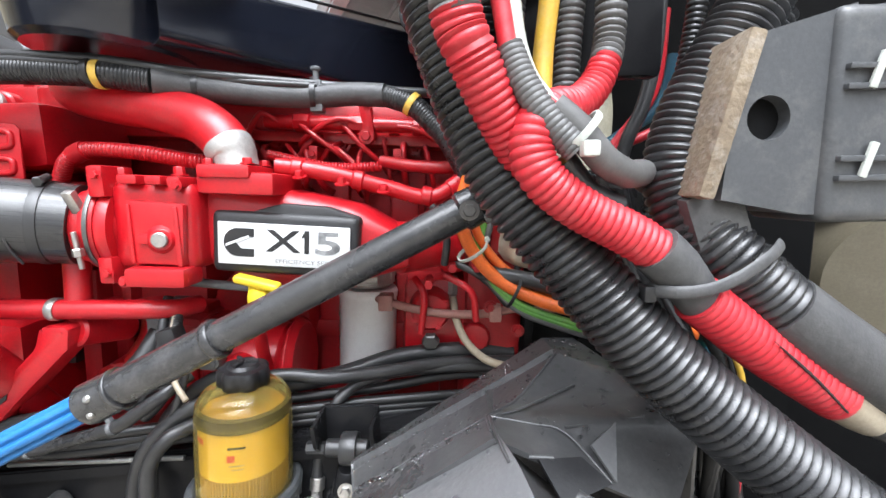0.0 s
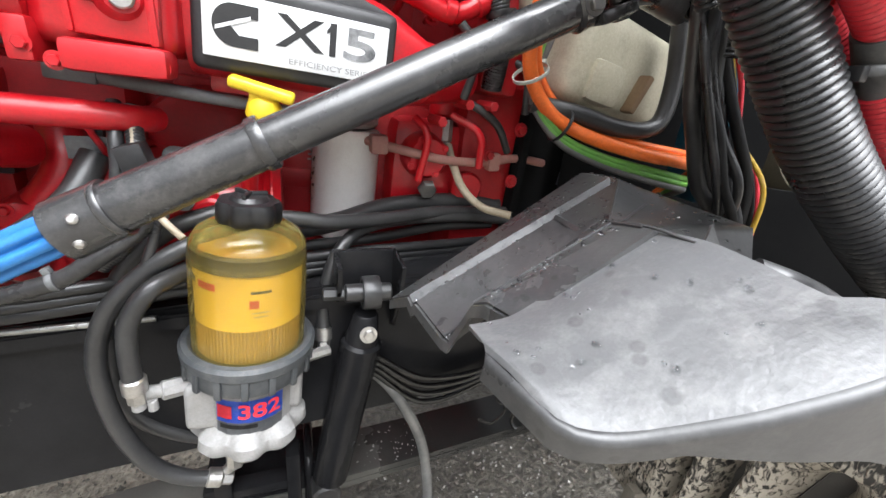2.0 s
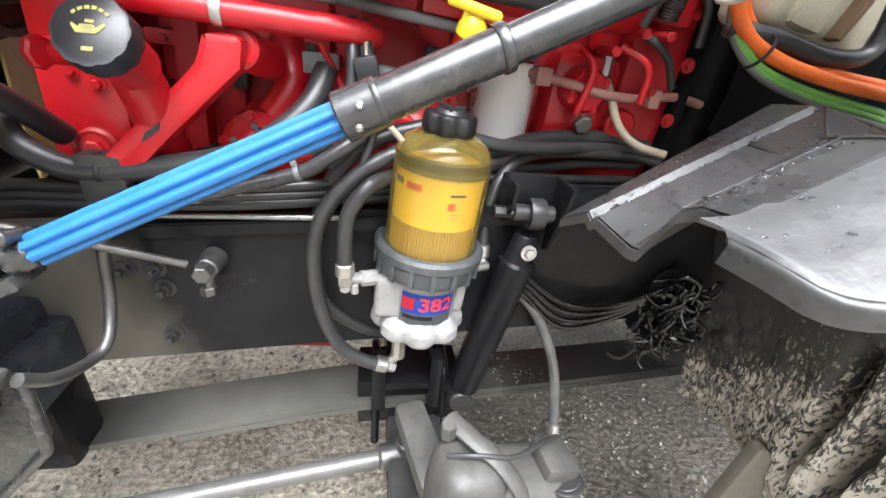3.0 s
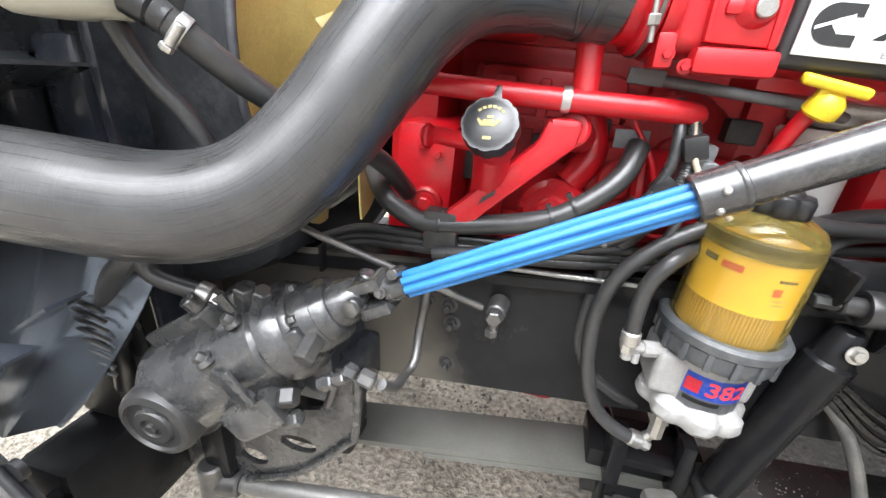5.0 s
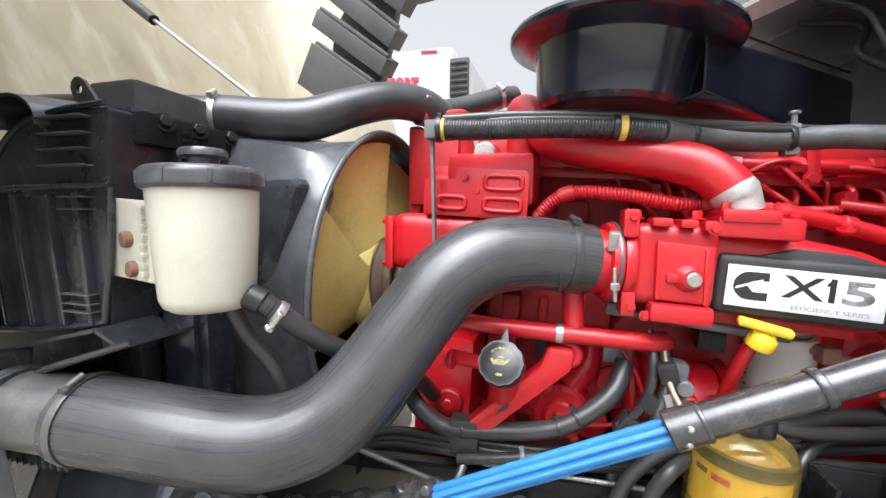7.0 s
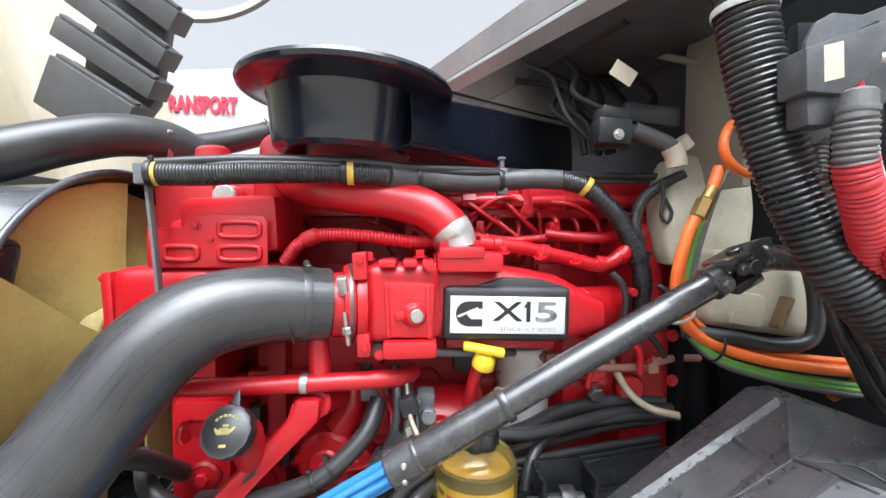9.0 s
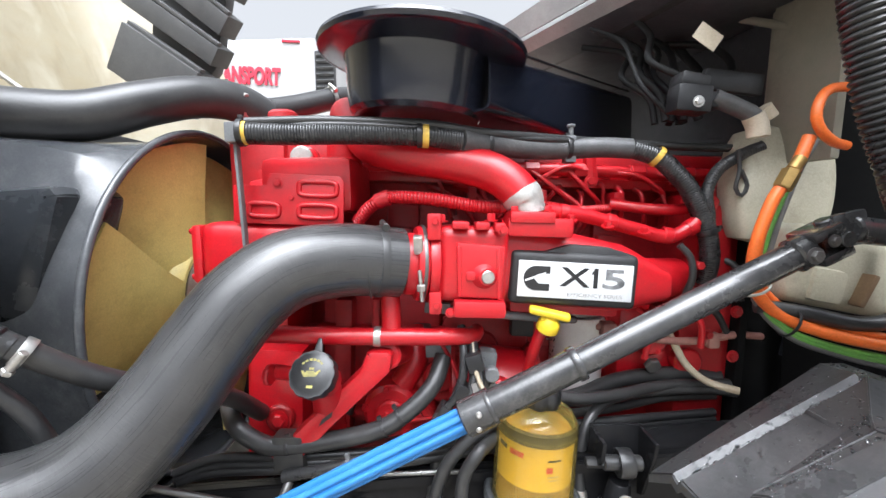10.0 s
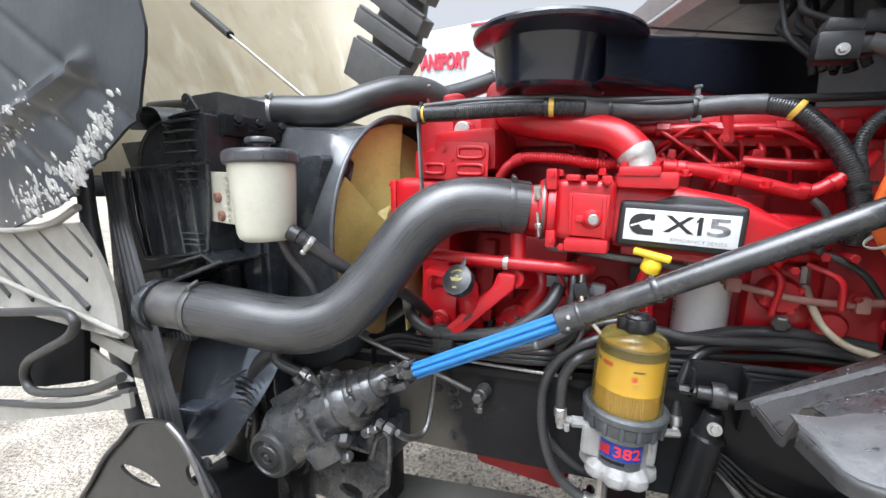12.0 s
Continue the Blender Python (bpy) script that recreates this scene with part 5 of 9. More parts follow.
part("cartridge_band", lathe([(0.062, 0.368), (0.0685, 0.369), (0.0685, 0.388), (0.062, 0.391), (0.062, 0.368)], FX, 48), OIL, cart, "dark fuel-stained band")


def wrapped(r, z, a, w, h, mat_, name, parent, label=""):
    """A small print on a round surface."""
    n = 6
    bm = bmesh.new()
    g = [[bm.verts.new(fz(r, z + dz, a + (k / n - 0.5) * w / r)) for k in range(n + 1)] for dz in (-h / 2, h / 2)]
    for k in range(n):
        bm.faces.new((g[0][k], g[0][k + 1], g[1][k + 1], g[1][k]))
    bmesh.ops.solidify(bm, geom=bm.faces[:], thickness=0.0004)
    return part(name, bm, mat_, parent, label, smooth=False)


wrapped(0.0662, 0.331, -1.42, 0.011, 0.011, LABELRED, "print_square", cart, "small red square")
for k, (w, dz) in enumerate(((0.024, 0.016), (0.022, -0.012), (0.018, -0.018))):
    wrapped(0.0660, 0.331 + dz, -1.30, w, 0.004 if k == 0 else 0.002, INK_GREY if k else INK, "print_bar", cart, "unreadable print")
wrapped(0.0660, 0.350, -2.28, 0.026, 0.010, LABELRED, "print_bar", cart, "unreadable red print")
wrapped(0.0660, 0.352, -2.74, 0.022, 0.009, INK, "print_bar", cart, "unreadable dark print")
dev = wrapped(0.0612, 0.160, -1.50, 0.092, 0.038, LABELBLUE, "base_label", ff, "blue label with red numerals")
lt = lettering("382", 0.034, Matrix.Identity(4), 0.0, 0.0008, 1.15)
for v in lt.verts:
    a = -1.30 + v.co.x / 0.062
    v.co = fz(0.0622, 0.160 + v.co.y, a)
part("label_numerals", lt, LABELRED, dev, "red numerals")
wrapped(0.0622, 0.160, -2.05, 0.021, 0.022, LABELRED, "label_mark", dev, "plain red mark")
wrapped(0.0612, 0.130, -1.50, 0.092, 0.020, LEADGREY, "base_label", ff, "pale worn label strip")
wrapped(0.0620, 0.135, -1.75, 0.050, 0.007, INK, "print_bar", ff, "unreadable black print")
part("drain_fitting", join(rod((-0.400, 0.60, 0.978), (-0.440, 0.585, 0.982), 0.013, seg=8), rod((-0.438, 0.586, 0.982), (-0.470, 0.575, 0.990), 0.009, seg=12), rod((-0.462, 0.572, 1.000), (-0.462, 0.572, 0.968), 0.008), rod((-0.448, 0.575, 0.978), (-0.448, 0.575, 0.962), 0.006)), CHALK, ff, "pale inlet fitting")
part("outlet_fitting", join(rod((-0.262, 0.628, 0.976), (-0.222, 0.643, 0.975), 0.009, seg=8), rod((-0.229, 0.652, 0.966), (-0.230, 0.655, 0.99), 0.008)), STEEL, ff, "bright elbow fitting")
part("drain_valve", join(rod((-0.372, 0.62, 0.79), (-0.370, 0.62, 0.875), 0.013, seg=8), rod((-0.372, 0.62, 0.795), (-0.392, 0.62, 0.775), 0.009)), STEEL, ff)
part("mount_bracket", join(block((-0.43, 0.672, 0.84), (-0.25, 0.690, 1.02), 0.006), block((-0.39, 0.64, 0.90), (-0.29, 0.68, 0.98), 0.006)), BLACK, ff)


def plain_hose(name, pts, r, label, mat_=None, seg=14, category="hose", ends=None, group=""):
    t = thing(name, pts[0][:3], label, category, group)
    part("hose_body", tube(pts, r, seg, 0.012), mat_ or RUBBER, t)
    for e in ends or ():
        i = 0 if e == 0 else -1
        a, b = V(pts[i][:3]), V(pts[1 if e == 0 else -2][:3])
        d = (b - a).normalized()
        part("end_fitting", join(rod(a, a + d * 0.022, r * 1.25, seg=12), rod(a - d * 0.016, a, r * 0.95, seg=6)), STEEL, t, "crimped metal fitting")
    return t


plain_hose("fuel_hose", [(0.15, 0.81, 1.150), (0.0, 0.785, 1.160), (-0.12, 0.735, 1.165), (-0.21, 0.70, 1.172), (-0.30, 0.68, 1.185), (-0.398, 0.625, 1.166), (-0.456, 0.612, 1.128), (-0.494, 0.608, 1.078), (-0.511, 0.607, 1.008), (-0.505, 0.608, 0.912), (-0.478, 0.610, 0.832), (-0.436, 0.612, 0.791), (-0.392, 0.615, 0.774)], 0.0120, "black fuel hose looping beside the filter", ends=(1,))
plain_hose("fuel_hose", [(-0.33, 0.70, 1.20), (-0.42, 0.68, 1.175), (-0.478, 0.665, 1.125), (-0.508, 0.66, 1.056), (-0.517, 0.66, 1.004), (-0.519, 0.66, 0.931), (-0.493, 0.66, 0.871), (-0.440, 0.662, 0.828), (-0.40, 0.67, 0.81)], 0.0125, "black fuel hose looping behind the filter")
plain_hose("fuel_hose", [(-0.36, 0.66, 1.15), (-0.40, 0.62, 1.137), (-0.430, 0.585, 1.130), (-0.455, 0.577, 1.095), (-0.462, 0.573, 1.05), (-0.462, 0.572, 0.995)], 0.0115, "thin black fuel hose ending in a pale fitting", ends=(1,))
plain_hose("fuel_hose", [(0.16, 0.80, 1.135), (0.06, 0.79, 1.148), (-0.06, 0.77, 1.152), (-0.155, 0.735, 1.148), (-0.205, 0.70, 1.115), (-0.228, 0.675, 1.045), (-0.230, 0.655, 0.985)], 0.0105, "thin black fuel hose bent down to the filter", ends=(1,))
plain_hose("fuel_hose", [(0.14, 0.83, 1.16), (0.03, 0.82, 1.172), (-0.10, 0.80, 1.168), (-0.20, 0.76, 1.152), (-0.30, 0.72, 1.150), (-0.38, 0.71, 1.152)], 0.0165, "thick black fuel hose behind the filter")
plain_hose("fuel_hose", [(0.12, 0.81, 1.125), (0.0, 0.80, 1.125), (-0.12, 0.77, 1.118), (-0.25, 0.735, 1.12), (-0.34, 0.70, 1.128)], 0.0095, "thin black fuel line behind the filter")

# ---------------------------------------------------------------- frame rail and running gear
def rz(x):
    return 0.05 * (x + 0.5)


def ry(x):
    return 0.655 + 0.035 * (x + 0.5)


frame_rail = thing("frame_rail", (-0.3, 0.66, 0.80), "black painted channel frame rail of a truck chassis", "frame rail")


def rail_web(z0, z1, y0, y1):
    bm = bmesh.new()
    vs = []
    for x in (-1.25, -0.9, -0.5, 0.0, 0.9):
        vs.append([bm.verts.new((x, ry(x) + y, z + rz(x))) for y, z in ((y0, z0), (y1, z0), (y1, z1), (y0, z1))])
    for a, b in zip(vs, vs[1:]):
        for k in range(4):
            bm.faces.new((a[k], a[(k + 1) % 4], b[(k + 1) % 4], b[k]))
    bm.faces.new(vs[0])
    bm.faces.new(vs[-1][::-1])
    bmesh.ops.bevel(bm, geom=bm.edges[:], offset=0.003, segments=2, affect="EDGES")
    return bm


part("web", rail_web(0.795, 1.062, 0.0, 0.010), stained(BLACK, "browned_rail_paint", (-1.0, 0.0, -0.35), 0.42, 0.52, (0.105, 0.096, 0.080), 0.6, 0.05), frame_rail, "black rail web turning brown towards one end")
# Bright thin tube paints the highlight along the rail's upper edge.
part("worn_edge_highlight", tube([(x, ry(x) - 0.010, 1.056) for x in (-0.74, -0.65, -0.55, -0.45)], 0.0045, 10), surface("worn_highlight_metal", (0.34, 0.34, 0.33), (0.22, 0.22, 0.21), 12, 0.28, metal=0.6, bump=0.1), frame_rail, "bright strip painted as a highlight on the worn edge")
part("flange", rail_web(1.052, 1.062, 0.002, 0.085), BLACK, frame_rail)
part("flange", rail_web(0.795, 0.805, 0.002, 0.085), BLACK, frame_rail)
part("flange_edge", rail_web(1.030, 1.0535, -0.012, -0.001), BLACK, frame_rail, "worn bright-edged lip")
for x, z in ((-0.75, 0.925), (-0.757, 0.962), (-0.80, 0.962), (-0.755, 0.832)):
    part("rail_bolt", join(bolt((x, ry(x), z), (0, -1, 0), 0.011, 0.012), rod((x, ry(x), z), (x, ry(x) - 0.024, z), 0.006)), BLACK_MATT, frame_rail)
part("stud_bolt", join(rod((-0.665, 0.645, 0.985), (-0.668, 0.605, 0.983), 0.019, 0.017), rod((-0.668, 0.605, 0.983), (-0.668, 0.585, 0.983), 0.014, seg=6), rod((-0.668, 0.615, 0.972), (-0.672, 0.612, 0.935), 0.008), rod((-0.672, 0.612, 0.95), (-0.672, 0.612, 0.935), 0.012, seg=6)), DARKSTEEL, frame_rail, "greasy ball stud with nut")
part("air_line", tube([(-0.77, 0.60, 1.07), (-0.778, 0.58, 1.039), (-0.792, 0.58, 0.947), (-0.791, 0.55, 0.899), (-0.798, 0.52, 0.889), (-0.789, 0.45, 0.925), (-0.795, 0.415, 0.957)], 0.008, 12), DARKSTEEL, frame_rail, "bare steel pressure pipe")
part("p_clip", block((-0.80, 0.605, 1.085), (-0.745, 0.64, 1.15), 0.004), BLACK_MATT, frame_rail)
rod_thin = thing("slack_rod", (-0.93, 0.50, 1.12), "thin bare metal control rod", "rod")
part("bar", tube([(-0.955, 0.50, 1.138), (-0.93, 0.503, 1.125), (-0.80, 0.555, 1.055), (-0.69, 0.60, 0.995)], 0.0058, 10), DARKSTEEL, rod_thin)
for k, (z, r) in enumerate(((1.100, 0.009), (1.086, 0.008), (1.074, 0.009))):
    plain_hose("air_pipe", [(-1.0, 0.635, z - 0.035 + 0.004 * k), (-0.92, 0.632, z - 0.005), (-0.80, 0.630, z), (-0.62, 0.635, z + 0.004), (-0.45, 0.665, z + 0.008), (-0.2, 0.72, z + 0.01), (0.1, 0.78, z)], r, "black nylon air pipe along the rail", PLASTIC, 10, "pipe", group="pipes along the rail")
lower = plain_hose("coolant_hose", [(-0.93, 0.70, 1.19), (-0.88, 0.635, 1.160), (-0.835, 0.62, 1.136), (-0.79, 0.618, 1.126), (-0.70, 0.62, 1.135), (-0.61, 0.62, 1.155), (-0.555, 0.63, 1.185), (-0.51, 0.65, 1.225), (-0.49, 0.68, 1.27)], 0.0165, "black coolant hose bending under the engine")
cable_tie(lower, (-0.775, 0.618, 1.127), (1, 0, 0.05), 0.0165)
cable_tie(lower, (-0.57, 0.626, 1.178), (1, 0.1, 0.6), 0.0165)
cable_tie(lower, (-0.60, 0.62, 1.158), (1, 0.1, 0.4), 0.0165)
wl_ = plain_hose("sheathed_cable", [(-0.78, 0.60, 1.080), (-0.703, 0.60, 1.094), (-0.616, 0.60, 1.115), (-0.524, 0.60, 1.141), (-0.482, 0.60, 1.166), (-0.446, 0.61, 1.19), (-0.42, 0.64, 1.21)], 0.0105, "black sheathed cable under the steering shaft", LOOM)
for p, d in (((-0.524, 0.60, 1.141), (0.92, 0, 0.35)), ((-0.66, 0.60, 1.104), (0.95, 0, 0.22))):
    cable_tie(wl_, p, d, 0.0105, LEADGREY, 0.007)

WETSPRING = stained(SPRING, "wet_spring_steel", (1.0, 0.0, 0.0), -0.28, -0.05, (0.018, 0.018, 0.018), 0.22, 0.08)
spring = thing("leaf_spring", (-0.3, 0.75, 0.5), "black leaf spring with damp gritty top", "leaf spring")
for k, (x0, x1) in enumerate(((-1.20, 0.75), (-0.80, 0.40))):
    def leaf(u, v, x0=x0, x1=x1, k=k):
        x = x0 + (x1 - x0) * u
        return V(x, 0.690 + 0.12 * v + 0.10 * (x + 0.43) * (1 if x < -0.43 else 0.6), 0.602 - 0.016 * k + (0.065 * (x + 0.45) if x < -0.45 else 0.03 * (x + 0.45) ** 2))
    part("leaf", sheet(leaf, 24, 3, 0.014), WETSPRING, spring, smooth=False)
def grit():
    rnd = random.Random(3)
    bm = bmesh.new()
    for _ in range(220):
        x, v = rnd.uniform(-0.16, 0.34), rnd.uniform(0.05, 0.95)
        r = 0.0008 + 0.003 * rnd.random() ** 2
        m = pose(x, 0.690 + 0.12 * v + 0.06 * (x + 0.43), 0.603 + 0.03 * (x + 0.35) ** 2, 0, 0, rnd.uniform(0, 180)) @ Matrix.Diagonal((r * 1.6, r * 0.7, 0.0018, 1))
        bmesh.ops.create_icosphere(bm, subdivisions=1, radius=1.0, matrix=m)
    return bm


tagged(part("grit", grit(), surface("pale_wet_grit", (0.42, 0.42, 0.41), (0.25, 0.25, 0.24), 60, 0.25), spring, "pale wet grit"), kind="stuff")
part("spring_clamp", join(block((-0.45, 0.70, 0.52), (-0.22, 0.82, 0.645), 0.008), *[tube([(x, 0.705, 0.45), (x, 0.70, 0.60), (x, 0.705, 0.66), (x, 0.76, 0.675), (x, 0.815, 0.66), (x, 0.82, 0.60), (x, 0.815, 0.45)], 0.010, 10) for x in (-0.41, -0.26)],
     block((-0.42, 0.66, 0.60), (-0.39, 0.70, 0.74), 0.005), block((-0.30, 0.66, 0.60), (-0.275, 0.70, 0.74), 0.005), block((-0.40, 0.665, 0.655), (-0.29, 0.70, 0.675), 0.004)), BLACK, spring)
for x in (-1.15, 0.70):
    part("spring_hanger", join(block((x - 0.03, 0.70, 0.60 + 0.05 * (x + 0.35) ** 2), (x + 0.03, 0.82, 0.83), 0.01)), BLACK, spring)
axle = thing("front_axle", (-0.33, 0.6, 0.3), "black forged front axle beam", "axle")
part("beam", join(block((-0.38, 0.45, 0.38), (-0.26, 1.6, 0.40), 0.006), block((-0.34, 0.45, 0.30), (-0.30, 1.6, 0.46), 0.006), block((-0.38, 0.45, 0.45), (-0.26, 1.6, 0.535), 0.006)), BLACK_MATT, axle)
part("knuckle", join(block((-0.40, 0.36, 0.24), (-0.22, 0.48, 0.60), 0.03), rod((-0.31, 0.42, 0.22), (-0.31, 0.42, 0.66), 0.045)), BLACK_MATT, axle)
damper = thing("shock_absorber", (-0.230, 0.68, 0.61), "black telescopic shock absorber", "shock absorber")
part("tube", join(rod((-0.222, 0.672, 0.66), (-0.171, 0.636, 0.995), 0.034, 0.034), rod((-0.172, 0.636, 0.99), (-0.166, 0.632, 1.045), 0.028, 0.020)), BLACK, damper)
part("lower_eye", rod((-0.230, 0.64, 0.635), (-0.230, 0.72, 0.635), 0.027), BLACK_MATT, damper)
part("upper_eye", join(rod((-0.200, 0.625, 1.085), (-0.130, 0.625, 1.083), 0.014), rod((-0.172, 0.625, 1.084), (-0.150, 0.625, 1.083), 0.023), ring((-0.161, 0.625, 1.0835), (1, 0, 0), 0.020, 0.026, 0.006), rod((-0.232, 0.625, 1.086), (-0.200, 0.625, 1.085), 0.010, seg=6)), RUBBER, damper, "greasy black upper mount")
part("mount_nut", bolt((-0.166, 0.606, 1.020), (0, -1, 0.2), 0.009, 0.010), STEEL, damper, "bright nut")
mbr = part("mount_bracket", block((-0.213, 0.655, 1.045), (-0.117, 0.668, 1.140), 0.004), BLACK, damper)
part("bracket_cheek", prism([(0.590, 1.140), (0.660, 1.140), (0.660, 1.06), (0.635, 1.065), (0.600, 1.10)], 0.007, pose(-0.213, 0, 0) @ Matrix(((0, 0, 1, 0), (1, 0, 0, 0), (0, 1, 0, 0), (0, 0, 0, 1))), 0.002), BLACK, mbr)
part("bracket_cheek", prism([(0.590, 1.138), (0.660, 1.138), (0.660, 1.00), (0.640, 1.01), (0.600, 1.10)], 0.007, pose(-0.122, 0, 0) @ Matrix(((0, 0, 1, 0), (1, 0, 0, 0), (0, 1, 0, 0), (0, 0, 0, 1))), 0.002), BLACK, mbr)
caliper = thing("brake_caliper", (-0.26, 0.36, 0.62), "grey cast disc-brake caliper", "brake caliper")
part("casting", join(block((-0.335, 0.355, 0.60), (-0.225, 0.46, 0.790), 0.045, (0, 6, 8), 5), block((-0.25, 0.36, 0.62), (-0.115, 0.46, 0.755), 0.030, (0, 12, 6), 4), rod((-0.33, 0.36, 0.70), (-0.325, 0.335, 0.70), 0.040, 0.034, 24), block((-0.36, 0.42, 0.66), (-0.30, 0.60, 0.70), 0.015, (0, 0, 12))), CALIPER, caliper)
part("strap", tube([(-0.300, 0.465, 0.806), (-0.275, 0.43, 0.804), (-0.235, 0.395, 0.788), (-0.205, 0.365, 0.755), (-0.195, 0.345, 0.70), (-0.19, 0.345, 0.64)], 0.015, 10, flat=0.5), CALIPER, caliper, "curved retaining strap")
part("lug", block((-0.165, 0.385, 0.738), (-0.108, 0.45, 0.770), 0.008, (0, 10, 6)), CALIPER, caliper)
part("port", join(rod((-0.128, 0.392, 0.745), (-0.118, 0.380, 0.685), 0.026, 0.023), ring((-0.127, 0.390, 0.740), (0.1, -0.2, -1), 0.022, 0.008, 0.008)), RUBBER, caliper, "dark rubber port")
for x, y, z in ((-0.245, 0.352, 0.735), (-0.26, 0.350, 0.690), (-0.325, 0.334, 0.70), (-0.215, 0.352, 0.71)):
    part("caliper_bolt", join(bolt((x, y, z), (0, -1, 0.15), 0.010, 0.012), rod((x, y + 0.02, z), (x, y - 0.002, z), 0.016)), DARKSTEEL, caliper)
part("bleed_nipple", rod((-0.305, 0.44, 0.793), (-0.306, 0.44, 0.821), 0.012, seg=6), CALIPER, caliper)
part("sensor_wire", tube([(-0.31, 0.41, 0.790), (-0.27, 0.40, 0.80), (-0.21, 0.40, 0.792), (-0.15, 0.43, 0.785), (-0.12, 0.45, 0.765)], 0.004, 8), RUBBER, caliper)
link_ = thing("drag_link", (-0.7, 0.55, 0.5), "dusty black drag link with ball joints", "drag link")
part("bar", rod((-1.16, 0.50, 0.515), (-0.40, 0.61, 0.515), 0.0185), LINK, link_)
part("ball_joint", join(rod((-0.40, 0.61, 0.515), (-0.34, 0.62, 0.52), 0.028), rod((-0.34, 0.62, 0.48), (-0.338, 0.62, 0.56), 0.033, 0.028), bolt((-0.338, 0.62, 0.56), (0, 0, 1), 0.014, 0.016)), DARKSTEEL, link_)
part("ball_joint", join(rod((-1.16, 0.50, 0.515), (-1.22, 0.49, 0.515), 0.028), rod((-1.22, 0.49, 0.47), (-1.22, 0.49, 0.57), 0.033, 0.028)), DARKSTEEL, link_)
plain_hose("brake_hose", [(-0.17, 0.66, 0.925), (-0.13, 0.645, 0.895), (-0.098, 0.63, 0.850), (-0.06, 0.62, 0.765), (-0.05, 0.59, 0.69), (-0.055, 0.555, 0.63)], 0.0105, "wet grey brake hose hanging to the axle", surface("wet_grey_hose", (0.075, 0.075, 0.073), (0.13, 0.128, 0.12), 20, 0.2, bump=0.15, coat=0.4), ends=(1,))


# ---------------------------------------------------------------- steering gear
gear = thing("steering_gear", (-1.2, 0.44, 0.70), "greasy black cast steering gear with ports and bolts", "steering gear")
GA, GB = V(-1.135, 0.425, 0.865), V(-0.90, 0.48, 1.02)
GD = (GB - GA).normalized()
GN = V(0, 1, 0).cross(GD).normalized() * -1
part("gear_body", join(
    rod(GA - GD * 0.03, GA + GD * 0.20, 0.085, 0.072, 32, 0.2), rod(GA + GD * 0.19, GA + GD * 0.24, 0.078, 0.074, 32, 0.15), rod(GA + GD * 0.235, GA + GD * 0.30, 0.058, 0.050, 28, 0.15),
    rod(GA + GD * 0.29, GA + GD * 0.345, 0.038, 0.030, 24, 0.15),
    box((0.10, 0.07, 0.16), facing(GA + GD * 0.09 + V(0, 0.05, -0.03), GD), 0.015), box((0.16, 0.06, 0.09), facing(GA + GD * 0.12 - GN * 0.07, GD), 0.015)), GEAR, gear)
SX = V(0.08, -0.97, -0.06).normalized()
SC = V(-1.134, 0.34, 0.843) - SX * 0.15
part("sector_housing", join(lathe([(0, -0.03), (0.080, -0.03), (0.084, 0.0), (0.082, 0.05), (0.074, 0.080), (0.070, 0.095), (0, 0.095)], facing(SC, SX), 40), box((0.13, 0.10, 0.09), facing(SC + V(0.06, 0.02, 0.05), SX), 0.025)), GEAR, gear)
part("sector_cover", lathe([(0, 0.09), (0.062, 0.09), (0.064, 0.115), (0.063, 0.135), (0.058, 0.146), (0.048, 0.150), (0.046, 0.145), (0.033, 0.144), (0.030, 0.150), (0.018, 0.151), (0.016, 0.146), (0, 0.146)], facing(SC, SX), 44), BLACK_MATT, gear, "black ringed sector cover")
part("cover_lip", lathe([(0.060, 0.085), (0.074, 0.085), (0.077, 0.092), (0.074, 0.100), (0.060, 0.100)], facing(SC, SX), 40), RUBBER, gear)
for a in (0.3, 1.9, 3.4, 4.9):
    part("cover_bolt", bolt(facing(SC, SX) @ V(0.070 * math.cos(a), 0.070 * math.sin(a), 0.100), SX, 0.008, 0.009), GEAR, gear)
part("adjuster_nut", bolt(SC + SX * 0.146, SX, 0.009, 0.008), BLACK_MATT, gear)
for k, (d, s, u) in enumerate(((0.18, -0.05, 0.062), (0.18, 0.02, 0.072), (0.13, -0.074, 0.035))):
    p = GA + GD * d + V(0, s, 0) + GN * u
    part("gear_bolt", join(bolt(p, GN + V(0, -0.6, 0), 0.009, 0.014), rod(p - GN * 0.01, p, 0.013)), GEAR if k % 2 else DARKSTEEL, gear)
part("port_block", box((0.045, 0.04, 0.045), facing(GA + GD * 0.16 + GN * 0.080, GD), 0.012, 3), GEAR, gear)
part("valve_block", join(box((0.030, 0.030, 0.028), facing(GA + GD * 0.255 + V(0, -0.052, 0.0), GD), 0.008, 3), box((0.036, 0.034, 0.024), facing(GA + GD * 0.22 + V(0, -0.058, -0.006), GD), 0.008, 3)), GEAR, gear)
for k, (a, b, r) in enumerate((((-0.893, 0.42, 0.928), (-0.868, 0.418, 0.942), 0.0125), ((-0.868, 0.418, 0.942), (-0.850, 0.417, 0.953), 0.009), ((-0.848, 0.415, 0.970), (-0.830, 0.413, 0.966), 0.011), ((-0.826, 0.413, 0.966), (-0.804, 0.413, 0.959), 0.0125), ((-0.945, 0.40, 0.860), (-0.918, 0.40, 0.874), 0.013))):
    part("gear_union", rod(a, b, r, seg=6, bevel=0.2), (GEAR, DARKSTEEL)[k % 2], gear, "oily hexagon union")
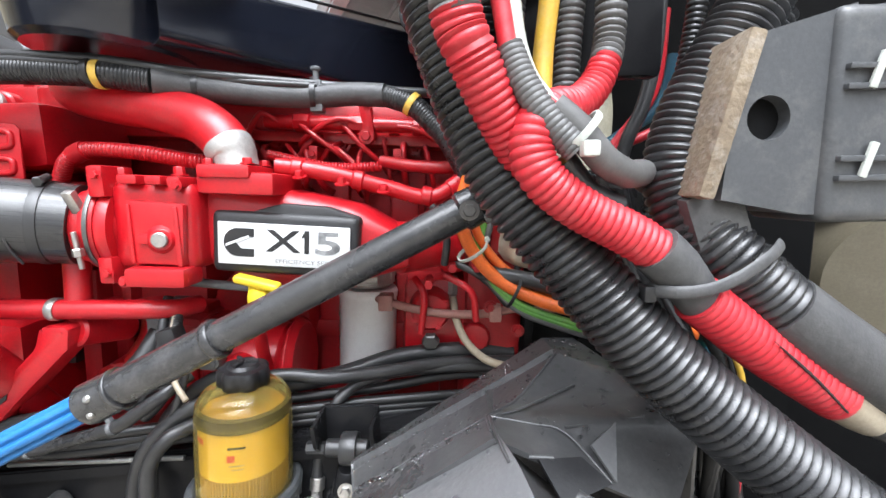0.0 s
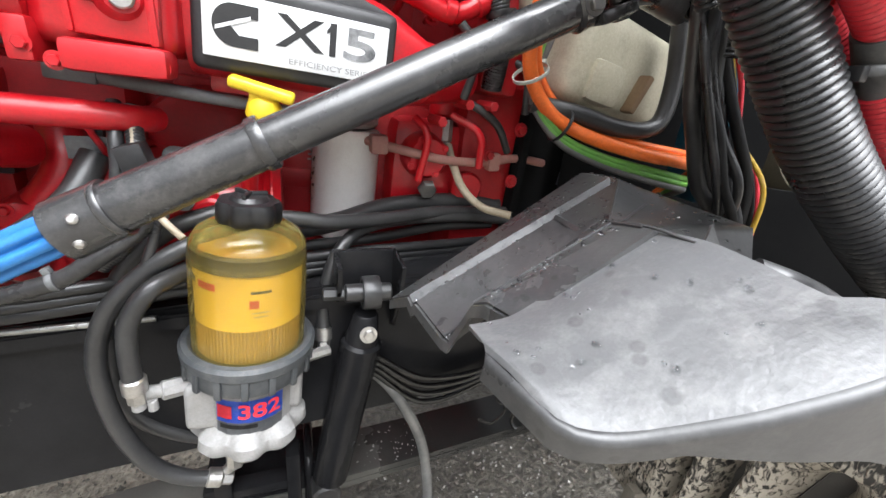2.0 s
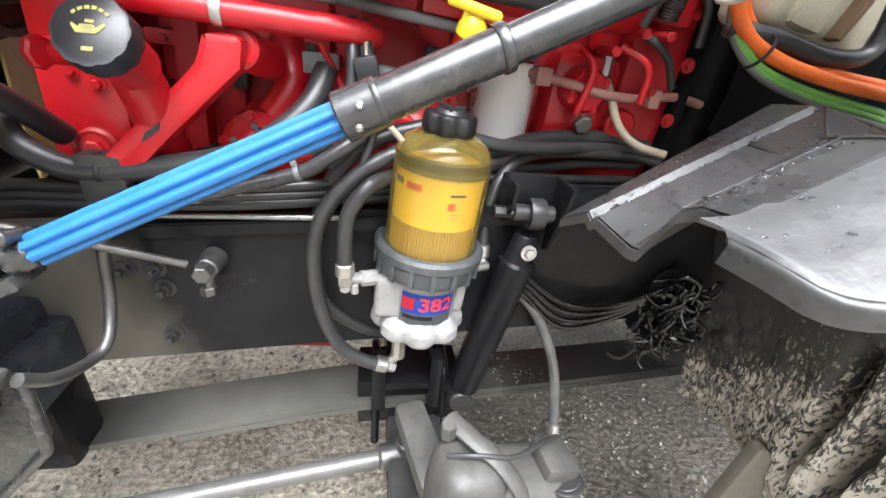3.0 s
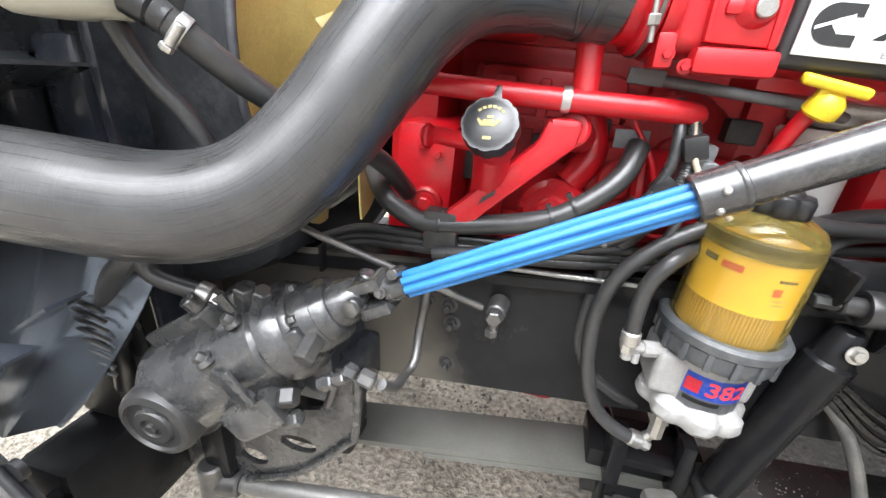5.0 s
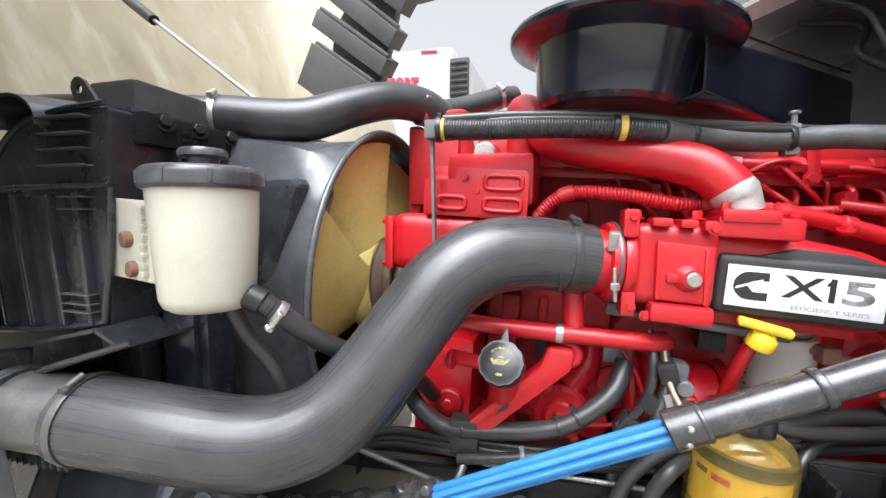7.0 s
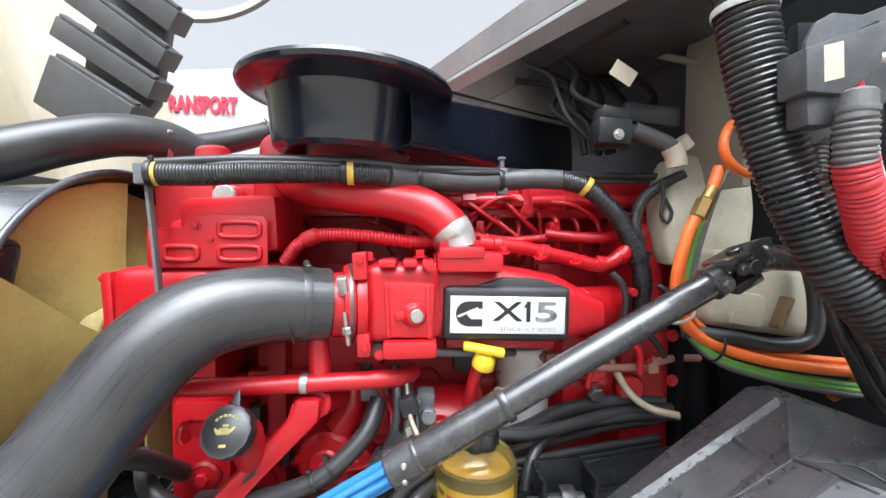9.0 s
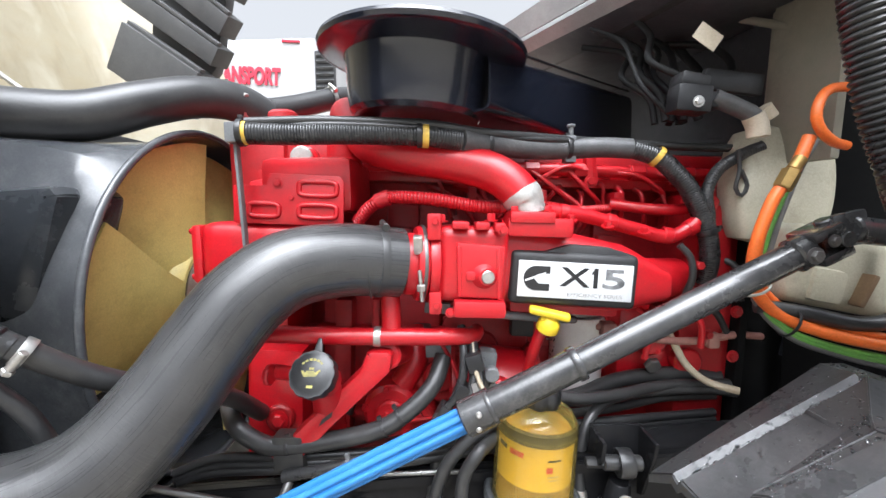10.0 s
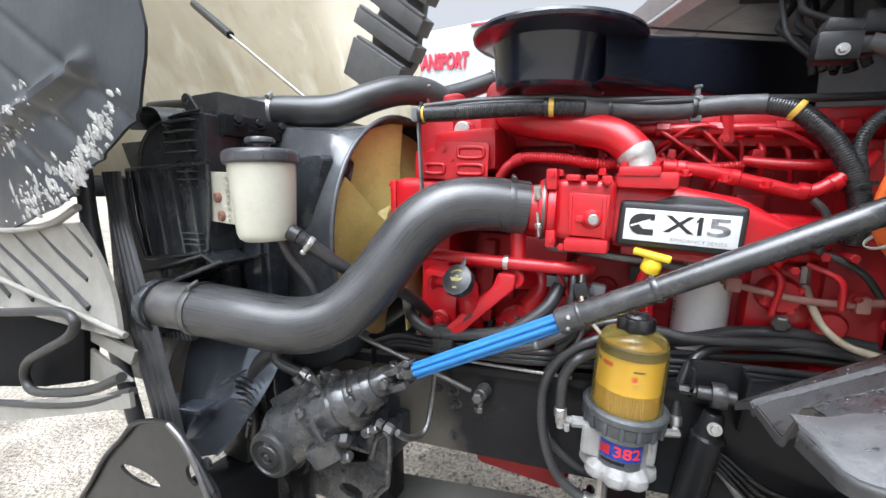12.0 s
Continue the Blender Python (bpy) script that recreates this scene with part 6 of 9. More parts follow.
part("valve_flange", join(lathe([(0, 0.0), (0.062, 0.0), (0.066, 0.006), (0.066, 0.018), (0.062, 0.024), (0, 0.024)], facing(GA + GD * 0.225, GD), 36), lathe([(0, 0.0), (0.050, 0.0), (0.053, 0.006), (0.050, 0.014), (0, 0.014)], facing(GA + GD * 0.275, GD), 32)), GEAR, gear)
for a in (0.6, 1.6, 2.6, 3.6):
    part("flange_bolt", bolt(facing(GA + GD * 0.249, GD) @ V(0.056 * math.cos(a), 0.056 * math.sin(a), 0), GD, 0.007, 0.010), DARKSTEEL, gear)
part("angle_clip", join(block((-1.035, 0.365, 0.925), (-0.965, 0.373, 0.945), 0.002, (0, 25, 0)), block((-1.005, 0.360, 0.905), (-0.975, 0.366, 0.965), 0.002, (0, -40, 0))), GEAR, gear, "bent metal clip")
part("relief_plug", rod(GA + GD * 0.20 - GN * 0.065 + V(0, -0.06, 0), GA + GD * 0.20 - GN * 0.080 + V(0, -0.078, 0), 0.017, seg=6), BLACK_MATT, gear)
part("relief_plug", rod(GA + GD * 0.285 + V(0, -0.05, -0.02), GA + GD * 0.285 + V(0, -0.085, -0.035), 0.016, seg=6), BLACK_MATT, gear)
part("body_rib", box((0.012, 0.05, 0.16), facing(GA + GD * 0.09 + GN * 0.078 + V(0, -0.02, 0), GD), 0.004), GEAR, gear)
for k in range(5):
    part("cast_mark", box((0.004, 0.003, 0.010), facing(GA + GD * (0.05 + 0.022 * k) + V(0, -0.0795 + 0.0012 * k, 0.0) - GN * 0.02, GD), 0.001), GEAR, gear)
part("hydraulic_fitting", join(rod((-1.06, 0.43, 0.985), (-1.08, 0.415, 1.02), 0.022, seg=6), rod((-1.08, 0.415, 1.02), (-1.09, 0.405, 1.04), 0.013), rod((-1.02, 0.44, 1.02), (-1.012, 0.435, 1.06), 0.017, seg=6), rod((-0.985, 0.43, 1.035), (-0.975, 0.425, 1.065), 0.014, seg=6)), GEAR, gear, "oily hydraulic unions")
part("mount_foot", join(block((-1.08, 0.50, 0.80), (-0.92, 0.64, 0.92), 0.02), block((-0.94, 0.51, 0.78), (-0.89, 0.64, 0.88), 0.012)), SHIELD, gear)
part("foot_plate", holed_plate([(-1.064, 0.743), (-0.958, 0.775), (-0.940, 0.804), (-0.918, 0.867), (-0.876, 0.876), (-0.886, 0.751), (-0.905, 0.715), (-1.017, 0.599), (-1.142, 0.532), (-1.30, 0.515), (-1.30, 0.68), (-1.182, 0.685)], ((-1.013, 0.672, 0.040, 0.020), (-1.124, 0.600, 0.034, 0.021), (-1.20, 0.585, 0.024, 0.017)), 0.012, pose(0, 0.515, 0, 90, 0, 0)), GEAR, gear, "dusty pressed foot plate with oval holes")
part("plate_edge", tube([(-0.935, 0.502, 0.80), (-0.912, 0.502, 0.862), (-0.878, 0.502, 0.874), (-0.884, 0.502, 0.752), (-0.903, 0.502, 0.717), (-1.015, 0.502, 0.602), (-1.142, 0.502, 0.535)], 0.008, 10), GEAR, gear, "rounded plate edge")
part("pitman_arm", join(rod((-1.19, 0.60, 0.73), (-1.19, 0.48, 0.73), 0.05), block((-1.235, 0.485, 0.50), (-1.17, 0.525, 0.74), 0.015)), BLACK, gear)
plain_hose("steering_pressure_hose", [(-1.075, 0.435, 1.03), (-1.155, 0.412, 1.07), (-1.15, 0.43, 1.13), (-1.10, 0.50, 1.17), (-1.03, 0.60, 1.19)], 0.014, "black hydraulic hose from the steering gear", ends=(0,))
crimped = plain_hose("steering_pressure_hose", [(-1.285, 0.42, 0.82), (-1.262, 0.41, 0.87), (-1.247, 0.402, 0.93), (-1.240, 0.40, 0.99), (-1.222, 0.40, 1.04), (-1.185, 0.405, 1.082), (-1.13, 0.45, 1.13)], 0.0165, "thick black hydraulic hose with a crimped end")
part("crimp_collar", join(rod((-1.247, 0.402, 0.93), (-1.240, 0.40, 0.99), 0.0205), ring((-1.239, 0.40, 0.995), (0.1, 0, 1), 0.0165, 0.008, 0.0065), ring((-1.243, 0.401, 0.968), (0.1, 0, 1), 0.020, 0.006, 0.003)), DARKSTEEL, crimped, "crimped steel collar")
part("tie_lug", box((0.006, 0.02, 0.05), pose(-0.985, 0.60, 1.04), 0.002), BLACK, gear)
cross = thing("cross_member", (-1.2, 0.7, 0.6), "black pressed front cross member", "cross member")
part("pressing", join(block((-1.42, 0.30, 0.50), (-1.30, 1.75, 0.72), 0.02), block((-1.30, 0.60, 0.55), (-0.95, 0.70, 0.80), 0.02)), BLACK, cross)

# ---------------------------------------------------------------- fan, shroud, radiator
FC = V(-1.09, 0.887, 1.365)
fan = thing("cooling_fan", FC, "dusty tan plastic cooling fan", "fan")


def blade(k):
    """A wide flat blade with a square tip, its root hooked round the hub."""
    a0 = radians(90 + 60 * k)

    def f(u, v):
        r = 0.115 + 0.237 * u
        a = a0 + radians(56) * v + 0.30 * (1 - u) ** 2 * (0.5 + v)
        return FC + V((0.5 - v) * (0.050 + 0.030 * u) + 0.010 * math.sin(3.1 * v) + 0.012 * (1 - u) ** 3, r * math.cos(a), r * math.sin(a))
    return sheet(f, 12, 12, 0.005)


for k in range(6):
    part("blade", blade(k), TAN, fan)
part("hub", join(rod(FC - V(0.03, 0, 0), FC + V(0.035, 0, 0), 0.135, 0.13, 40)), TAN, fan)
part("fan_clutch", join(rod(FC + V(0.03, 0, 0), FC + V(0.075, 0, 0), 0.115, 0.105, 40), rod(FC + V(0.07, 0, 0), FC + V(0.14, 0, 0), 0.06, 0.05), ring(FC + V(0.08, 0, 0), (1, 0, 0), 0.095, 0.02, 0.012, 40)), surface("rusty_fan_clutch", (0.16, 0.10, 0.075), (0.10, 0.075, 0.06), 18, 0.6, metal=0.4, bump=0.4, dust=0.4, dust_col=(0.2, 0.15, 0.11)), fan, "rust-brown fan clutch")

radiator = thing("radiator_pack", (-1.42, 0.95, 0.70), "black radiator and charge cooler pack with ribbed end tank", "radiator")


def shroud():
    def f(u, v):
        a = 2 * math.pi * v
        c, s = math.cos(a), math.sin(a)
        cr = V(-1.045, FC.y - 0.015 + 0.372 * c, FC.z - 0.005 + 0.372 * s)
        k = 1 / max(abs(c), abs(s)) ** 0.82
        bx = V(-1.30, 1.015 + 0.485 * c * min(k, 1.32), 1.315 + 0.40 * s * min(k, 1.32))
        w = u ** 0.55 if u > 0 else 0
        p = cr.lerp(bx, w)
        p.x = -1.045 - 0.255 * (u ** 1.4)
        if u == 0:
            p.x = -1.03
        return p
    return sheet(f, 12, 73, 0.005)


part("fan_shroud", shroud(), SHROUD, radiator, "glossy dark fan shroud")
part("shroud_lip", tube([(-1.03, FC.y - 0.015 + 0.375 * math.cos(a), FC.z - 0.005 + 0.375 * math.sin(a)) for a in np.linspace(0, 2 * math.pi, 41)], 0.007, 10, 0.03, caps=False), SHROUD, radiator)
part("air_guide", join(prism([(-1.20, 1.592), (-1.078, 1.600), (-1.064, 1.582), (-1.120, 1.40), (-1.19, 1.38)], 0.14, pose(0, 0.66, 0, 90, 0, 0), 0.018), block((-1.24, 0.60, 1.02), (-1.12, 0.66, 1.42), 0.02, (0, -3, 0), 3), block((-1.232, 0.572, 1.590), (-1.092, 0.60, 1.602), 0.004)), RADPLASTIC, radiator, "glossy black moulded air guide")
part("core", block((-1.42, 0.42, 0.72), (-1.31, 1.56, 1.76), 0.01), BLACK_MATT, radiator)


def tank_outline():
    """The tank's face in x and z: a leaning box under a rounded shoulder."""
    pts = [(-1.56, 1.318), (-1.286, 1.352), (-1.268, 1.690)]
    for a in np.linspace(88, 176, 10):
        pts.append((-1.38 + 0.175 * math.cos(radians(a)), 1.555 + 0.138 * math.sin(radians(a))))
    return pts + [(-1.602, 1.565), (-1.592, 1.44)]


part("end_tank", prism(tank_outline(), 0.114, pose(0, 0.462, 0, 90, 0, 0), 0.005), RADPLASTIC, radiator, "ribbed black plastic end tank", smooth=False)
for (x0, z0), (x1, z1) in (((-1.540, 1.560), (-1.503, 1.336)), ((-1.475, 1.556), (-1.438, 1.341)), ((-1.396, 1.556), (-1.366, 1.347)), ((-1.327, 1.560), (-1.305, 1.352))):
    part("tank_rib", prism([(x0 - 0.013, z0), (x0, z0 + 0.004), (x1, z1), (x1 - 0.013, z1)], 0.022, pose(0, 0.356, 0, 90, 0, 0), 0.004), RADPLASTIC, radiator)
part("tank_border", join(tube([(-1.602, 0.343, 1.565), (-1.592, 0.343, 1.441), (-1.556, 0.343, 1.325)], 0.0055, 10), tube([(-1.556, 0.343, 1.325), (-1.426, 0.343, 1.336), (-1.290, 0.343, 1.358)], 0.0055, 10), tube([(-1.290, 0.343, 1.358), (-1.272, 0.343, 1.466), (-1.264, 0.343, 1.568)], 0.0055, 10), tube([(-1.602, 0.341, 1.566), (-1.44, 0.338, 1.570), (-1.264, 0.341, 1.572)], 0.0045, 10)), RADPLASTIC, radiator, "raised moulded border")
part("shoulder_edge", tube([(-1.548, 0.348, 1.575), (-1.532, 0.348, 1.624), (-1.475, 0.348, 1.670), (-1.388, 0.348, 1.690), (-1.275, 0.348, 1.697)], 0.005, 10), RADPLASTIC, radiator)
part("tank_foot", join(sheet(lambda u, v: V(-1.552 + 0.267 * u, 0.322 + 0.10 * v, 1.288 + 0.066 * u), 8, 4, 0.006), sheet(lambda u, v: V(-1.285 + 0.054 * u, 0.322 + 0.10 * v, 1.354 - 0.022 * u), 4, 4, 0.006)), RADPLASTIC, radiator, "sloping tank foot")
part("foot_gusset", prism([(-1.50, 1.297), (-1.452, 1.305), (-1.462, 1.247)], 0.006, pose(0, 0.338, 0, 90, 0, 0), 0.002), RADPLASTIC, radiator)
part("side_post", join(block((-1.345, 0.395, 1.14), (-1.285, 0.43, 1.705), 0.006), block((-1.362, 0.372, 1.36), (-1.338, 0.392, 1.70), 0.004)), RADPLASTIC, radiator)
for i, z in enumerate((1.676, 1.651, 1.627, 1.602, 1.553, 1.534, 1.40, 1.385, 1.372)):
    part("side_fin", block((-1.405 if i < 4 else -1.365, 0.330, z), (-1.305, 0.375, z + 0.0022), 0.0006), BOXGREY, radiator, "thin worn grey fin")
part("lifting_ear", holed_plate([(-0.017, -0.03), (0.017, -0.03), (0.017, 0.045), (0.013, 0.057), (0.005, 0.063), (-0.005, 0.063), (-0.013, 0.057), (-0.017, 0.045)], [(0, 0.043, 0.0075, 0.0075)], 0.006, pose(-1.3244, 0.365, 1.692, 90, 0, 0) @ pose(0, 0, 0, 0, 0, 38)), BLACK_MATT, radiator, "steel lifting ear with hole")


def top_rail(u, v):
    y = 0.33 + 1.2 * u
    a = radians(200 * v - 10)
    return V(-1.40 + 0.07 * math.cos(a) + 0.10 * max(0, 0.3 - u) ** 2 * -8, y, 1.675 + 0.02 * math.sin(math.pi * min(1, u * 1.2)) + 0.045 * math.sin(a))


part("top_tank", sheet(top_rail, 20, 12, 0.005), RADPLASTIC, radiator)
part("top_bracket", join(block((-1.345, 0.385, 1.640), (-1.245, 0.66, 1.693), 0.006), *[bolt((-1.245, y, 1.680), (1, -0.3, 0.3), 0.011, 0.010) for y in (0.42, 0.485, 0.56)], *[block((-1.262, 0.45 + 0.02 * (i % 3), 1.665 - 0.012 * (i // 3)), (-1.242, 0.464 + 0.02 * (i % 3), 1.673 - 0.012 * (i // 3)), 0.001) for i in range(6)]), BLACK, radiator)
ARCH = [(-1.447, 1.178), (-1.442, 1.219), (-1.426, 1.256), (-1.373, 1.284), (-1.296, 1.310), (-1.189, 1.345)]
CRADLE = [(-1.449, 1.190), (-1.440, 1.166), (-1.422, 1.154), (-1.345, 1.150), (-1.270, 1.165)]
for line, word in ((ARCH, "moulded arch over the charge pipe"), (CRADLE, "moulded cradle under the charge pipe")):
    part("pipe_shroud", sheet(lambda u, v, line=line: (lambda p: V(p[0], 0.312 + 0.12 * v, p[1]))(along_profile(line, u)), 26, 6, 0.005), RADPLASTIC, radiator, word)
    part("shroud_rim", tube([(x, 0.310, z) for x, z in line], 0.0055, 10), RADPLASTIC, radiator, "rounded shroud rim")
part("pipe_spigot", ring((-1.425, 0.30, 1.215), (1, 0, 0), 0.060, 0.03, 0.010), RADPLASTIC, radiator)
for i in range(7):
    part("comb_tooth", block((-1.520 + 0.0152 * i, 0.296, 1.236 + 0.002 * i), (-1.514 + 0.0152 * i, 0.315, 1.256 + 0.002 * i), 0.0015, (0, -20, 0)), RADPLASTIC, radiator)
for i in range(9):
    part("comb_tooth", block((-1.453 + 0.0160 * i, 0.296, 1.126 + 0.001 * i), (-1.446 + 0.0160 * i, 0.315, 1.146 + 0.001 * i), 0.0015, (0, -20, 0)), RADPLASTIC, radiator)


def ribbed_band(u, v):
    """A leaning rubber band with four lengthwise ridges."""
    L = [(-1.640, 1.560), (-1.592, 1.440), (-1.553, 1.299), (-1.518, 1.150), (-1.456, 0.941), (-1.430, 0.86)]
    R = [(-1.560, 1.560), (-1.520, 1.440), (-1.462, 1.310), (-1.402, 1.167), (-1.346, 0.982), (-1.320, 0.88)]
    (x0, z0), (x1, z1) = along_profile(L, v), along_profile(R, v)
    y = 0.262 + 0.045 * (1 - v) ** 2 - 0.011 * abs(math.sin(4 * math.pi * u)) ** 0.7
    return V(x0 + (x1 - x0) * u, y, z0 + (z1 - z0) * u)


part("seal_band", sheet(ribbed_band, 34, 22, 0.005), RUBBER, radiator, "black rubber band with lengthwise ribs")
part("edge_seal", tube([(-1.66, 0.27, 1.58), (-1.645, 0.262, 1.45), (-1.61, 0.255, 1.30), (-1.575, 0.25, 1.15), (-1.535, 0.25, 0.98), (-1.505, 0.25, 0.88)], 0.020, 12), RUBBER, radiator, "black rubber edge seal")
# Added sheet, no known part; it fills the dark behind the tank.
part("rear_backing", sheet(lambda u, v: V(-1.95 + 0.70 * u, 0.452 + 0.004 * math.sin(7 * v), 1.66 - 0.80 * v), 10, 12, 0.005), RADPLASTIC, radiator, "added black backing behind the end tank")


def side_sheet(u, v):
    """A leaning folded panel whose top lies farther in than its foot."""
    z = 1.165 - 0.365 * v
    lean = 0.41 - 0.165 * v
    crease = 0.022 * abs(((1.7 * u + 0.25 * v + 0.15) % 1.0) - 0.5) * 2
    x = -1.545 + 0.07 * v + (0.385 - 0.20 * v * v) * u
    return V(x, lean + 0.05 * u + crease + 0.004 * math.sin(11 * v + 4 * u), z + 0.020 * u)


part("side_shield", sheet(side_sheet, 40, 30, 0.004), surface("scuffed_shield_foil", (0.20, 0.225, 0.26), (0.10, 0.112, 0.13), 6, 0.20, metal=0.75, bump=0.2, grain=30, dust=0.35, dust_col=(0.14, 0.135, 0.13)), radiator, "glossy folded dark side shield")
part("shield_patch", sheet(lambda u, v: side_sheet(0.05 + 0.15 * u, 0.22 + 0.36 * v) + V(0, -0.006, 0), 10, 8, 0.003), surface("brown_shield", (0.075, 0.062, 0.054), (0.11, 0.095, 0.085), 8, 0.4, bump=0.15, dust=0.4, dust_col=(0.16, 0.145, 0.13)), radiator, "brown panel end")
part("lower_shield", block((-1.21, 0.44, 0.90), (-1.19, 0.50, 1.60), 0.006), SHIELD, radiator)
part("lower_shield", block((-1.285, 0.43, 1.02), (-1.21, 0.46, 1.38), 0.02), SHIELD, radiator)
part("fold_bracket", join(sheet(lambda u, v: V(-1.366 + 0.102 * u, 0.268 + 0.05 * v, 0.960 + 0.018 * u), 8, 4, 0.004), sheet(lambda u, v: V(-1.366 + 0.102 * u, 0.268 + 0.004 * v, 0.960 + 0.018 * u - 0.012 * v), 8, 3, 0.004)), SHIELD, radiator, "folded lower bracket")
part("fold_bracket", sheet(lambda u, v: V(-1.280 + 0.086 * u, 0.300 + 0.05 * v, 1.008 + 0.054 * u), 8, 4, 0.005), SHIELD, radiator, "folded side bracket")
for i in range(8):
    z = 0.912 + 0.0165 * i
    part("cooler_fin", tube([(-1.292 + 0.004 * i, 0.372, z - 0.004), (-1.262 + 0.004 * i, 0.362, z + 0.003), (-1.232 + 0.003 * i, 0.360, z + 0.001), (-1.212 + 0.002 * i, 0.366, z - 0.012)], 0.0042, 8, flat=0.6), BLACK_MATT, radiator, "bent cooler fin")
part("overflow_pipe", tube([(-1.10, 0.40, 1.39), (-1.08, 0.41, 1.34), (-1.045, 0.43, 1.28), (-1.03, 0.45, 1.20), (-1.04, 0.47, 1.12)], 0.012, 12), RUBBER, radiator)

# ---------------------------------------------------------------- power-steering reservoir
RC = V(-1.112, 0.372, 1.392)
res = thing("fluid_reservoir", RC, "yellowed white fluid reservoir with a black screw cap", "reservoir")
RM = facing(RC, (-0.02, 0.0, 1.0), (0, 1, 0))
part("tank", lathe([(0, -0.004), (0.050, -0.003), (0.060, 0.004), (0.065, 0.016), (0.072, 0.12), (0.075, 0.178), (0, 0.178)], RM, 48), CREAM, res, "translucent yellowed tank")
part("cap", join(lathe([(0, 0.206), (0.028, 0.206), (0.076, 0.203), (0.081, 0.199), (0.083, 0.192), (0.083, 0.177), (0.079, 0.172), (0, 0.172)], RM, 48),
                 lathe([(0, 0.232), (0.030, 0.232), (0.033, 0.228), (0.033, 0.221), (0.022, 0.218), (0.020, 0.204), (0, 0.204)], RM, 32),
                 *[box((0.004, 0.006, 0.018), RM @ pose(0.0825 * math.cos(a), 0.0825 * math.sin(a), 0.187, 0, 0, math.degrees(a)), 0.001) for a in np.arange(0, 6.28, 0.7)]), surface("dusty_grey_cap", (0.035, 0.036, 0.040), (0.06, 0.061, 0.065), 12, 0.3, bump=0.15, dust=0.4, dust_col=(0.16, 0.16, 0.16)), res, "black screw cap with knob")
part("mount_tab", join(box((0.125, 0.014, 0.122), pose(-1.226, 0.351, 1.489, 0, 3, -8), 0.005), *[box((0.012, 0.020, 0.006), pose(-1.194, 0.342, 1.44 + 0.014 * i, 0, 0, -8), 0.001) for i in range(8)]), CREAM, res)
for x, z in ((-1.2337, 1.490), (-1.2236, 1.4453)):
    part("tab_bolt", rod((x, 0.350, z), (x - 0.005, 0.336, z), 0.0125, seg=16), surface("rust_brown_bolt", (0.22, 0.10, 0.07), (0.15, 0.07, 0.05), 30, 0.7, bump=0.3), res, "rusty round bolt")
part("outlet", join(rod((-1.05, 0.378, 1.412), (-1.028, 0.388, 1.398), 0.019), rod((-1.035, 0.385, 1.402), (-1.018, 0.395, 1.388), 0.016)), PLASTIC, res, "dirty black outlet")
ps = plain_hose("reservoir_hose", [(-1.030, 0.387, 1.400), (-1.012, 0.405, 1.378), (-0.975, 0.455, 1.327), (-0.93, 0.53, 1.275), (-0.88, 0.62, 1.22), (-0.86, 0.70, 1.15)], 0.0165, "black return hose from the reservoir")
worm_clamp(ps, (-1.014, 0.402, 1.381), (0.6, 0.5, -0.6), 0.0175, screw=(0, -1, 0.2))

# ---------------------------------------------------------------- upper hose and engine loom
uh = thing("radiator_hose", (-1.3, 0.62, 1.73), "thick black upper radiator hose with a steel clamp", "hose")
part("hose_body", tube([(-1.36, 0.60, 1.735, 0.047), (-1.30, 0.625, 1.737, 0.048), (-1.22, 0.655, 1.735, 0.047), (-1.15, 0.69, 1.742, 0.046), (-1.081, 0.75, 1.778, 0.044), (-1.019, 0.82, 1.808, 0.044), (-0.965, 0.89, 1.812, 0.044), (-0.925, 0.94, 1.79, 0.044)], None, 28), RUBBER, uh)
worm_clamp(uh, (-1.325, 0.615, 1.736), (1, 0.4, 0), 0.049, screw=(0.1, -0.6, 1))
part("hose_neck", rod((-1.42, 0.58, 1.735), (-1.33, 0.612, 1.736), 0.043), PLASTIC, uh)
bypass = plain_hose("bypass_hose", [(-0.99, 0.86, 1.80), (-0.945, 0.92, 1.80), (-0.88, 1.0, 1.828), (-0.80, 1.09, 1.872), (-0.76, 1.14, 1.89)], 0.030, "black bypass hose clamped behind the engine")
worm_clamp(bypass, (-0.80, 1.09, 1.872), (0.7, 0.7, 0.35), 0.031, screw=(0, -1, 0.6))
worm_clamp(bypass, (-0.965, 0.89, 1.80), (0.6, 0.8, 0.1), 0.036, screw=(0, -1, 0.6))

loom = thing("engine_wiring_loom", (-0.82, 0.62, 1.69), "black taped wiring loom across the engine", "wiring loom")
LP = [(-0.832, 0.622, 1.690), (-0.75, 0.632, 1.688), (-0.676, 0.640, 1.689), (-0.60, 0.645, 1.688), (-0.513, 0.652, 1.684), (-0.45, 0.67, 1.678), (-0.399, 0.70, 1.674), (-0.31, 0.742, 1.671), (-0.227, 0.770, 1.673), (-0.16, 0.768, 1.675), (-0.100, 0.760, 1.670), (-0.050, 0.752, 1.650), (-0.015, 0.75, 1.618), (0.016, 0.750, 1.580), (0.050, 0.752, 1.51), (0.066, 0.76, 1.445), (0.07, 0.78, 1.39)]
part("loom_tail", tube(LP[:6], 0.0195, 18, ridge=(0.005, 0.0012)), LOOM, loom, "fine corrugated sheath")
part("loom_body", tube(LP[5:11], 0.0205, 18), TAPE, loom, "grey-black cloth-taped run")
part("loom_tail", tube(LP[10:], 0.019, 18, ridge=(0.005, 0.0009)), LOOM, loom)
